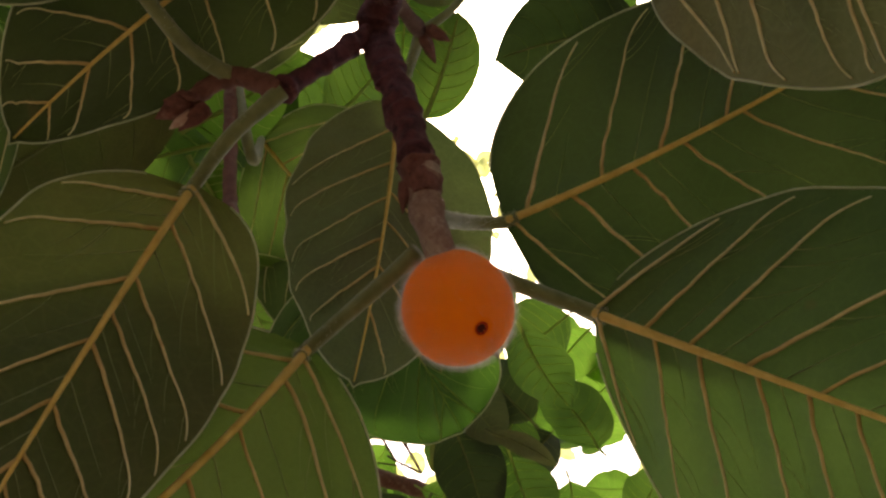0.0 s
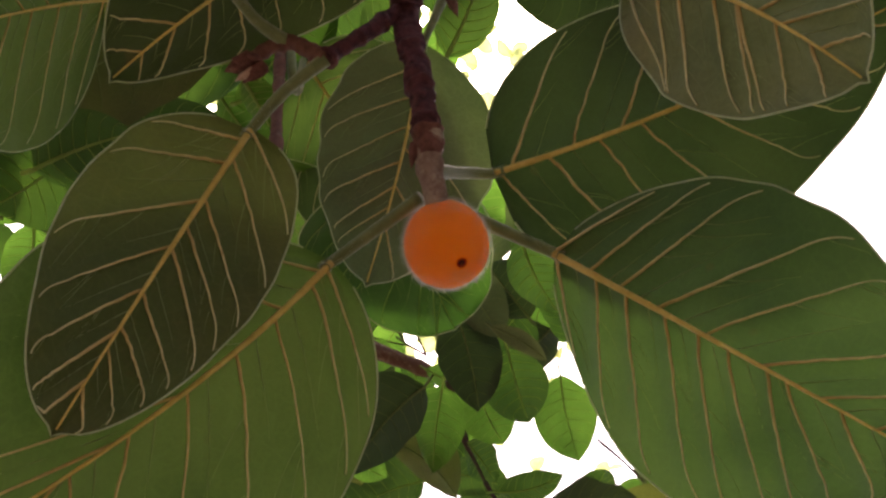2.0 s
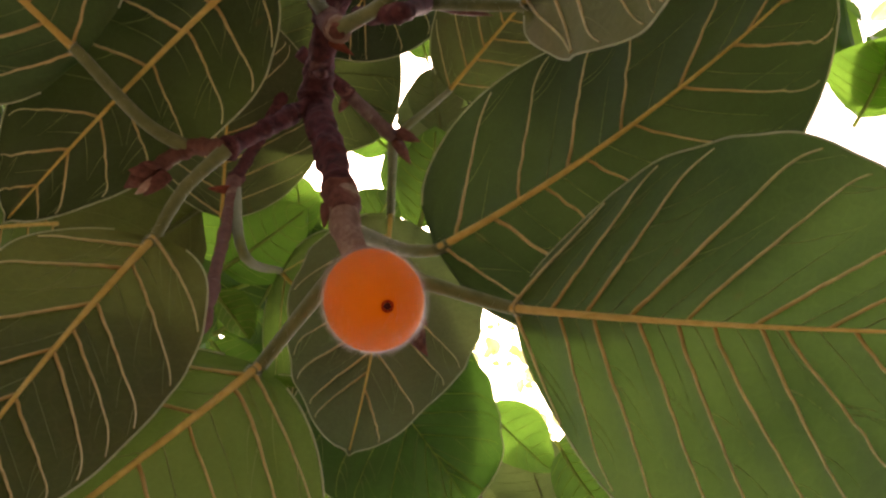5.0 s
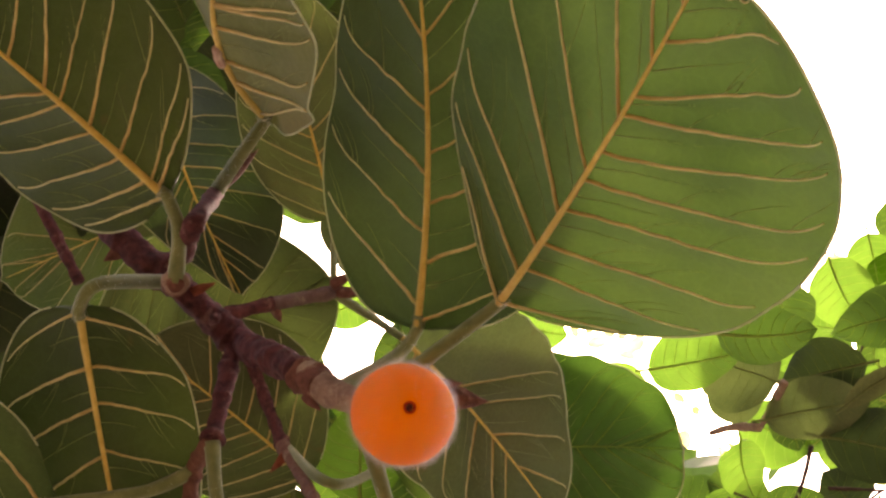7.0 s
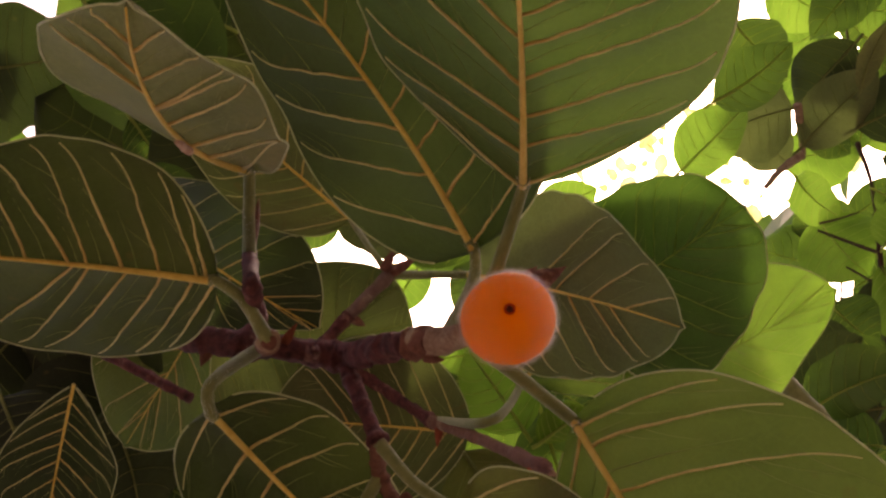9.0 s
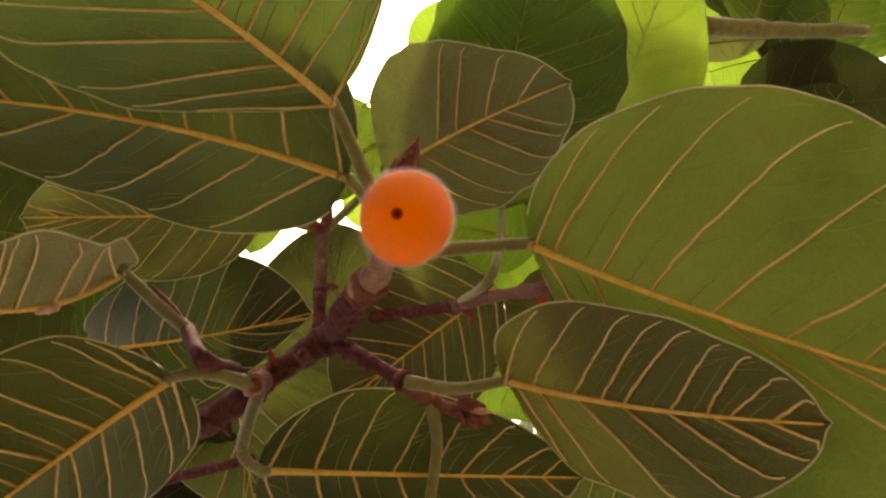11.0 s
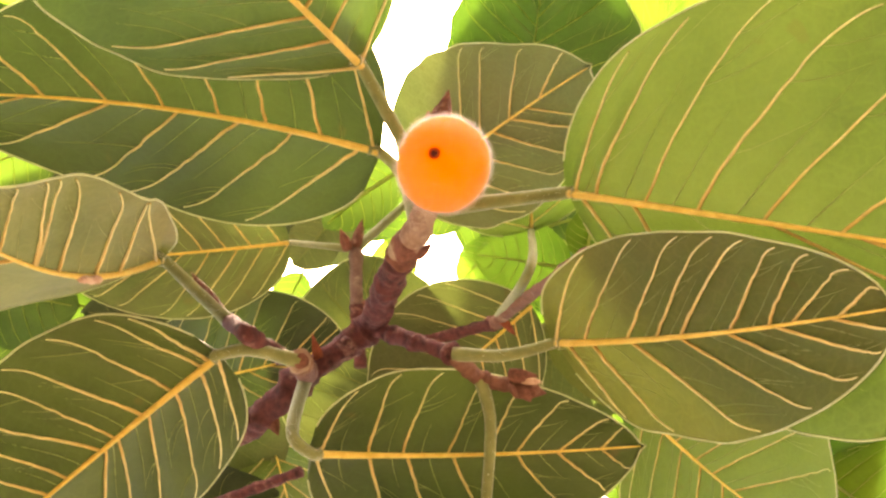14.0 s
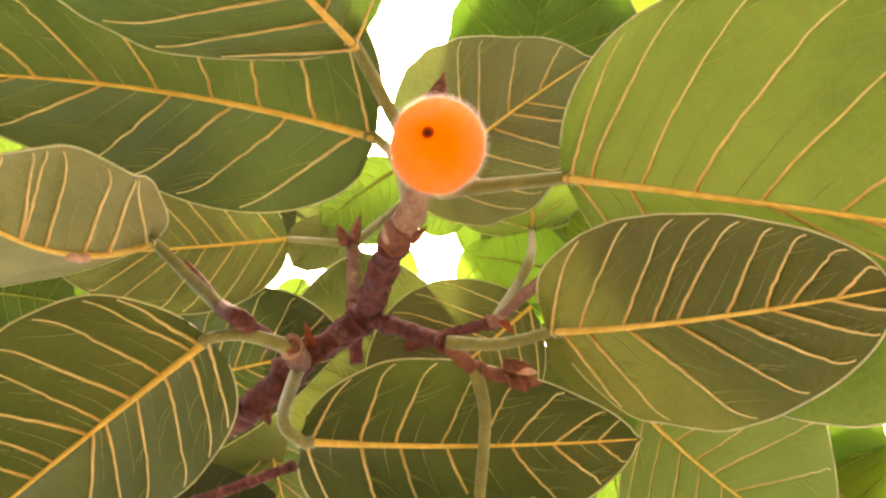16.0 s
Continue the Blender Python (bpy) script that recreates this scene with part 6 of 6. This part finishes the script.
tagged(far_leaf((-0.1641, 0.7055, 2.8267), (-0.1075, 0.6801, 2.8597), 0.0498, 0.69, LIT, -0.25, 329), "fig leaf behind, sunlight put into its bright yellow-green", "leaf", "leaves of the branches behind")
tagged(far_leaf((0.0504, 0.7981, 2.5061), (0.1135, 0.8058, 2.4811), 0.0559, 0.18, LIT, 0.05, 330), "fig leaf behind, sunlight put into its bright yellow-green", "leaf", "leaves of the branches behind")
tagged(far_leaf((0.1363, 1.1122, 2.9229), (0.1256, 1.0684, 2.9681), 0.0636, -0.51, FRESH, 0.20, 331), "fresh green fig leaf on a branch behind", "leaf", "leaves of the branches behind")
tagged(far_leaf((-0.1888, 0.7064, 2.4494), (-0.1403, 0.7506, 2.4133), 0.0650, -0.59, GREY, -0.23, 332), "dull grey-green fig leaf on a branch behind", "leaf", "leaves of the branches behind")
tagged(far_leaf((-0.2096, 0.9359, 2.9861), (-0.2250, 0.9870, 2.9342), 0.0622, -0.73, GREY, 0.10, 333), "dull grey-green fig leaf on a branch behind", "leaf", "leaves of the branches behind")
tagged(far_leaf((-0.0408, 0.6994, 2.5459), (-0.0503, 0.6481, 2.5987), 0.0693, -0.13, FRESH, -0.24, 334), "fresh green fig leaf on a branch behind", "leaf", "leaves of the branches behind")
tagged(far_leaf((-0.3194, 0.9875, 2.9762), (-0.3703, 0.9403, 2.9798), 0.0594, -0.41, FRESH, 0.15, 335), "fresh green fig leaf on a branch behind", "leaf", "leaves of the branches behind")
tagged(far_leaf((0.0264, 0.7485, 2.6408), (0.0766, 0.7649, 2.6435), 0.0394, 0.18, LIT, 0.34, 336), "fig leaf behind, sunlight put into its bright yellow-green", "leaf", "leaves of the branches behind")
tagged(far_leaf((-0.1929, 0.6276, 2.5279), (-0.1735, 0.6870, 2.5171), 0.0516, -0.22, LIT, 0.23, 338), "fig leaf behind, sunlight put into its bright yellow-green", "leaf", "leaves of the branches behind")
tagged(far_leaf((-0.2640, 0.8325, 2.5528), (-0.1821, 0.8439, 2.5611), 0.0832, 0.31, GREY, -0.20, 339), "dull grey-green fig leaf on a branch behind", "leaf", "leaves of the branches behind")
tagged(far_leaf((0.1283, 0.8488, 2.6895), (0.0992, 0.7924, 2.7389), 0.0682, 0.03, LIT, -0.18, 340), "fig leaf behind, sunlight put into its bright yellow-green", "leaf", "leaves of the branches behind")
tagged(far_leaf((0.3085, 0.9794, 2.9949), (0.2571, 1.0463, 2.9772), 0.0824, 0.06, LIT, 0.02, 342), "fig leaf behind, sunlight put into its bright yellow-green", "leaf", "leaves of the branches behind")
tagged(far_leaf((-0.2887, 0.9372, 2.9898), (-0.3257, 1.0350, 2.9380), 0.1018, 0.11, FRESH, -0.30, 343), "fresh green fig leaf on a branch behind", "leaf", "leaves of the branches behind")
tagged(far_leaf((-0.3464, 1.0103, 3.0266), (-0.3958, 1.0614, 2.9589), 0.0976, 0.73, FRESH, -0.00, 344), "fresh green fig leaf on a branch behind", "leaf", "leaves of the branches behind")
tagged(far_leaf((-0.0369, 0.8189, 2.5680), (0.0101, 0.8441, 2.5685), 0.0505, -0.22, LIT, -0.10, 345), "fig leaf behind, sunlight put into its bright yellow-green", "leaf", "leaves of the branches behind")
tagged(far_leaf((-0.2285, 0.6619, 2.5224), (-0.1692, 0.6690, 2.5488), 0.0569, -0.30, GREY, -0.28, 346), "dull grey-green fig leaf on a branch behind", "leaf", "leaves of the branches behind")
tagged(far_leaf((-0.2440, 0.9692, 2.9237), (-0.1581, 1.0235, 2.9025), 0.0989, -0.61, LIT, 0.33, 347), "fig leaf behind, sunlight put into its bright yellow-green", "leaf", "leaves of the branches behind")
tagged(far_leaf((0.3100, 0.7721, 2.9876), (0.2413, 0.7736, 3.0143), 0.0590, 0.22, LIT, -0.30, 348), "fig leaf behind, sunlight put into its bright yellow-green", "leaf", "leaves of the branches behind")
tagged(far_leaf((-0.3393, 0.9499, 2.8108), (-0.3154, 0.8835, 2.8582), 0.0719, 0.63, LIT, 0.08, 349), "fig leaf behind, sunlight put into its bright yellow-green", "leaf", "leaves of the branches behind")
tagged(far_leaf((0.0652, 0.6452, 2.5507), (0.0331, 0.6800, 2.5277), 0.0427, -0.20, FRESH, -0.23, 350), "fresh green fig leaf on a branch behind", "leaf", "leaves of the branches behind")
tagged(far_leaf((0.3794, 0.8939, 3.0761), (0.3164, 0.9220, 3.0486), 0.0629, 0.06, FRESH, 0.12, 351), "fresh green fig leaf on a branch behind", "leaf", "leaves of the branches behind")
tagged(far_leaf((0.0380, 0.8341, 2.9137), (-0.0118, 0.8652, 2.8817), 0.0620, 0.14, GREY, -0.06, 352), "dull grey-green fig leaf on a branch behind", "leaf", "leaves of the branches behind")
tagged(far_leaf((-0.0699, 0.8102, 2.5444), (-0.0073, 0.8180, 2.5302), 0.0604, 0.05, LIT, 0.23, 353), "fig leaf behind, sunlight put into its bright yellow-green", "leaf", "leaves of the branches behind")
tagged(far_leaf((-0.3944, 0.8251, 3.1413), (-0.3250, 0.9243, 3.1229), 0.1014, -0.17, LIT, -0.33, 354), "fig leaf behind, sunlight put into its bright yellow-green", "leaf", "leaves of the branches behind")
tagged(far_leaf((0.1778, 0.7208, 2.5890), (0.1666, 0.7772, 2.5461), 0.0730, 0.17, LIT, 0.13, 355), "fig leaf behind, sunlight put into its bright yellow-green", "leaf", "leaves of the branches behind")

def far_branch(a, b, r, seed, mat=None):
    a, b = Vector(a), Vector(b)
    thing = new("branch")
    thing.location = (0, 0, 0)
    rng = random.Random(seed)
    m = a.lerp(b, 0.5) + Vector([rng.uniform(-1, 1) for _ in range(3)]) * (b - a).length * 0.04
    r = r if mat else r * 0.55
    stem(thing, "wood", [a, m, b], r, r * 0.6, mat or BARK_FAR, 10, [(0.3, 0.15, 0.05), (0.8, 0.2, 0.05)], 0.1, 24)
    return tagged(thing, "pale grey twig in the crown behind" if mat == BARK_TIP else "grey-green shoot in the crown behind" if mat == STALK else "light reddish branch in the crown behind" if mat else "dark reddish branch in the crown behind", "branch", "branches behind")


far_branch((-0.0991, 0.7716, 2.5404), (0.0749, 0.8358, 2.5432), 0.0121, 0, BARK_PALE)
far_branch((0.0781, 0.6989, 2.3634), (0.1035, 0.7589, 2.3434), 0.0074, 1)
far_branch((0.0299, 0.6500, 2.3965), (0.0525, 0.6937, 2.3940), 0.0034, 2)
far_branch((0.0533, 0.6807, 2.3762), (0.0202, 0.6808, 2.4013), 0.0026, 3)
far_branch((0.0069, 0.8692, 2.6076), (0.0735, 0.8976, 2.6244), 0.0029, 4)
far_branch((0.0934, 0.7371, 2.3331), (0.1258, 0.7863, 2.3188), 0.0043, 5)
far_branch((0.1251, 0.7715, 2.3026), (0.1707, 0.8288, 2.2751), 0.0043, 6)
far_branch((0.2300, 0.7256, 2.3316), (0.2813, 0.7618, 2.3201), 0.0026, 7)
far_branch((0.0510, 0.6394, 2.4396), (-0.0174, 0.6597, 2.4466), 0.0043, 8)
far_branch((-0.0148, 0.6488, 2.4277), (-0.1702, 0.6536, 2.4169), 0.0048, 9)
far_branch((-0.0042, 0.6502, 2.4282), (0.0277, 0.7042, 2.4247), 0.0034, 10)
far_branch((-0.0516, 0.6491, 2.4218), (-0.0319, 0.6130, 2.4701), 0.0034, 11)
far_branch((-0.0829, 0.6477, 2.4166), (-0.0675, 0.6327, 2.4538), 0.0026, 12)
far_branch((-0.0225, 0.6054, 2.4504), (-0.0159, 0.6477, 2.4537), 0.0023, 13)
far_branch((0.0986, 0.4855, 2.2402), (0.0611, 0.4949, 2.2529), 0.0033, 14, BARK_TIP)
far_branch((0.0621, 0.4872, 2.2378), (0.0380, 0.4691, 2.2636), 0.0033, 15, BARK_TIP)
far_branch((-0.0559, 0.3951, 2.0900), (-0.1400, 0.4740, 2.1000), 0.0060, 16, STALK)

def spray(a, b, count, size, mats, seed):
    """A leafy side branch: a thin twig with leaves set by turns along it."""
    rng = random.Random(seed)
    a, b = Vector(a), Vector(b)
    far_branch(a, b, 0.0035, seed)
    d = (b - a).normalized()
    across = d.cross(Vector((0, 0, 1))).normalized()
    for k in range(count):
        at = a.lerp(b, (k + rng.uniform(0.2, 0.8)) / count)
        out = (across * (1 if k % 2 else -1) * rng.uniform(0.6, 1.1) + d * rng.uniform(0.1, 0.9) + Vector((0, 0, rng.uniform(-0.55, 0.25)))).normalized()
        base = at + out * size * 0.22 + Vector((0, 0, rng.uniform(-0.03, 0.05)))
        length = size * rng.uniform(0.75, 1.25)
        mat = rng.choice(mats)
        tagged(far_leaf(base, base + out * length, length * rng.uniform(0.55, 0.72), rng.uniform(-0.6, 0.6), mat, rng.uniform(-0.4, 0.4), seed * 50 + k),
               FAR_LABELS[mat], "leaf", "leaves of the branches behind")


FAR_LABELS = {FRESH: "fresh green fig leaf on a branch behind", LIT: "fig leaf behind, sunlight put into its bright yellow-green",
              DEEP: "fig leaf behind, shade put into its dark green", GREY: "dull grey-green fig leaf on a branch behind"}
for base, tip, width, mat, seed in (((0.0600, 0.1990, 1.9550), (0.0720, 0.1560, 1.9500), 0.028, FRESH, 401), ((-0.0138, 0.2193, 2.0500), (-0.0085, 0.1853, 2.0400), 0.022, LIT, 407), ((-0.0164, 0.1828, 2.0600), (-0.0056, 0.1539, 2.0500), 0.026, LIT, 408), ((0.0650, 0.1740, 2.0600), (0.0650, 0.1400, 2.0550), 0.028, GREY, 409), ((-0.0400, 0.1610, 2.0500), (-0.1250, 0.1560, 2.0400), 0.055, FRESH, 410),
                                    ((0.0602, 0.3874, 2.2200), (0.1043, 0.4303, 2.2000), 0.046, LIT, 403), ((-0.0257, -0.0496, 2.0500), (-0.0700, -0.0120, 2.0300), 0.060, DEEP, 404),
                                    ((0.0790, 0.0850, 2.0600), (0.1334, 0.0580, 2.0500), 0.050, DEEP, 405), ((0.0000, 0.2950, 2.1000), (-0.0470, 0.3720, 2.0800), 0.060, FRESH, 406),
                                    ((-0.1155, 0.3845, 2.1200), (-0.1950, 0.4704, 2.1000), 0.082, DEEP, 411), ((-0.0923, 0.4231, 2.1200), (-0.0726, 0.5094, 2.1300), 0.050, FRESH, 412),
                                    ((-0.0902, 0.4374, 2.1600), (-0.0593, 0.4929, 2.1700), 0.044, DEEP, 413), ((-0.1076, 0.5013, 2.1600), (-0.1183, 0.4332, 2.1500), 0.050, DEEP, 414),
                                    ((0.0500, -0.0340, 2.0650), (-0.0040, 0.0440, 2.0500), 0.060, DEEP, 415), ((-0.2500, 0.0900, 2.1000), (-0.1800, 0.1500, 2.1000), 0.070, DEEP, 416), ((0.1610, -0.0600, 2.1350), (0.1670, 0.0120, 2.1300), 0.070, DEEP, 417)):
    tagged(far_leaf(base, tip, width, 0.3, mat, 0.1, seed), FAR_LABELS[mat], "leaf", "leaves of the branches behind")
spray((-0.46, 0.76, 2.78), (-0.05, 0.72, 2.62), 11, 0.10, (FRESH, FRESH, LIT, DEEP), 21)
spray((-0.42, 1.02, 2.92), (0.02, 0.95, 2.75), 11, 0.10, (FRESH, LIT, DEEP, GREY), 22)
spray((-0.52, 0.54, 2.52), (-0.19, 0.60, 2.44), 9, 0.09, (FRESH, DEEP, DEEP, LIT), 23)
spray((0.34, 1.14, 2.62), (-0.08, 1.02, 2.50), 6, 0.09, (FRESH, LIT, LIT), 24)
spray((0.26, 0.90, 2.96), (0.03, 0.82, 2.78), 7, 0.09, (LIT, LIT, FRESH), 25)
spray((-0.62, 0.24, 2.32), (-0.36, 0.30, 2.22), 7, 0.09, (LIT, FRESH), 26)

# ---------------------------------------------------------------- the crown all round
def crown(name, count, seed, near, far, low, high, size, open_sky, mat):
    """Many leaves in a shell round the twig; open_sky: (x, y, reach) of gaps, as slopes from the upright."""
    rng = random.Random(seed)
    middle = Vector((0.08, 0.13, 1.55))
    shape = ((0, 0), (0.1, 0.26), (0.3, 0.44), (0.55, 0.5), (0.78, 0.4), (0.92, 0.2), (1, 0),
             (0.92, -0.2), (0.78, -0.4), (0.55, -0.5), (0.3, -0.44), (0.1, -0.26))
    verts, faces = [], []
    made = 0
    while made < count:
        z = rng.uniform(low, high)
        a = rng.uniform(0, 2 * math.pi)
        d = Vector((math.cos(a) * math.sqrt(1 - z * z), math.sin(a) * math.sqrt(1 - z * z), z))
        if z > 0.2 and any((d.x / z - x) ** 2 + (d.y / z - y) ** 2 < r * r for x, y, r in open_sky):
            continue
        made += 1
        p = middle + d * rng.uniform(near, far)
        x = Vector((rng.gauss(0, 1), rng.gauss(0, 1), rng.gauss(0, 0.5))).normalized()
        n = (Vector((0, 0, 1)) + Vector((rng.gauss(0, 0.6), rng.gauss(0, 0.6), rng.gauss(0, 0.6)))).normalized()
        y = n.cross(x).normalized()
        n = x.cross(y)
        s = size * rng.uniform(0.7, 1.25)
        k = len(verts)
        for u, v in shape:
            verts.append(p + x * s * u + y * s * 0.7 * v + n * s * (0.25 * abs(v) - 0.2 * u * u))
        verts.append(p + x * s * 0.5 - n * s * 0.05)
        faces += [(k + i, k + (i + 1) % 12, k + 12) for i in range(12)]
    me = bpy.data.meshes.new(name)
    me.from_pydata(verts, [], faces)
    me.materials.append(mat)
    return new(name, me)


GAPS = [(0.33, 0.40, 0.30), (0.0, 0.30, 0.20), (-0.12, 0.08, 0.13), (0.1, 0.83, 0.17), (-0.09, 0.69, 0.12)]
# mostly unseen leaves, added to keep low side light off the twig
tagged(crown("crown_foliage", 6800, 11, 2.0, 3.8, -0.1, 0.99, 0.14, GAPS, FRESH), "dense green foliage all round, mostly unseen, added to block side light", "foliage", kind="stuff")
tagged(crown("far_foliage", 1100, 12, 4.5, 6.5, 0.74, 0.97, 0.10, [(0.38, 0.38, 0.30), (0.03, 0.25, 0.10), (-0.3, -0.2, 0.4)], SUNLIT), "small leaves high in the crown, sunlight put into their yellow-green", "foliage", kind="stuff")
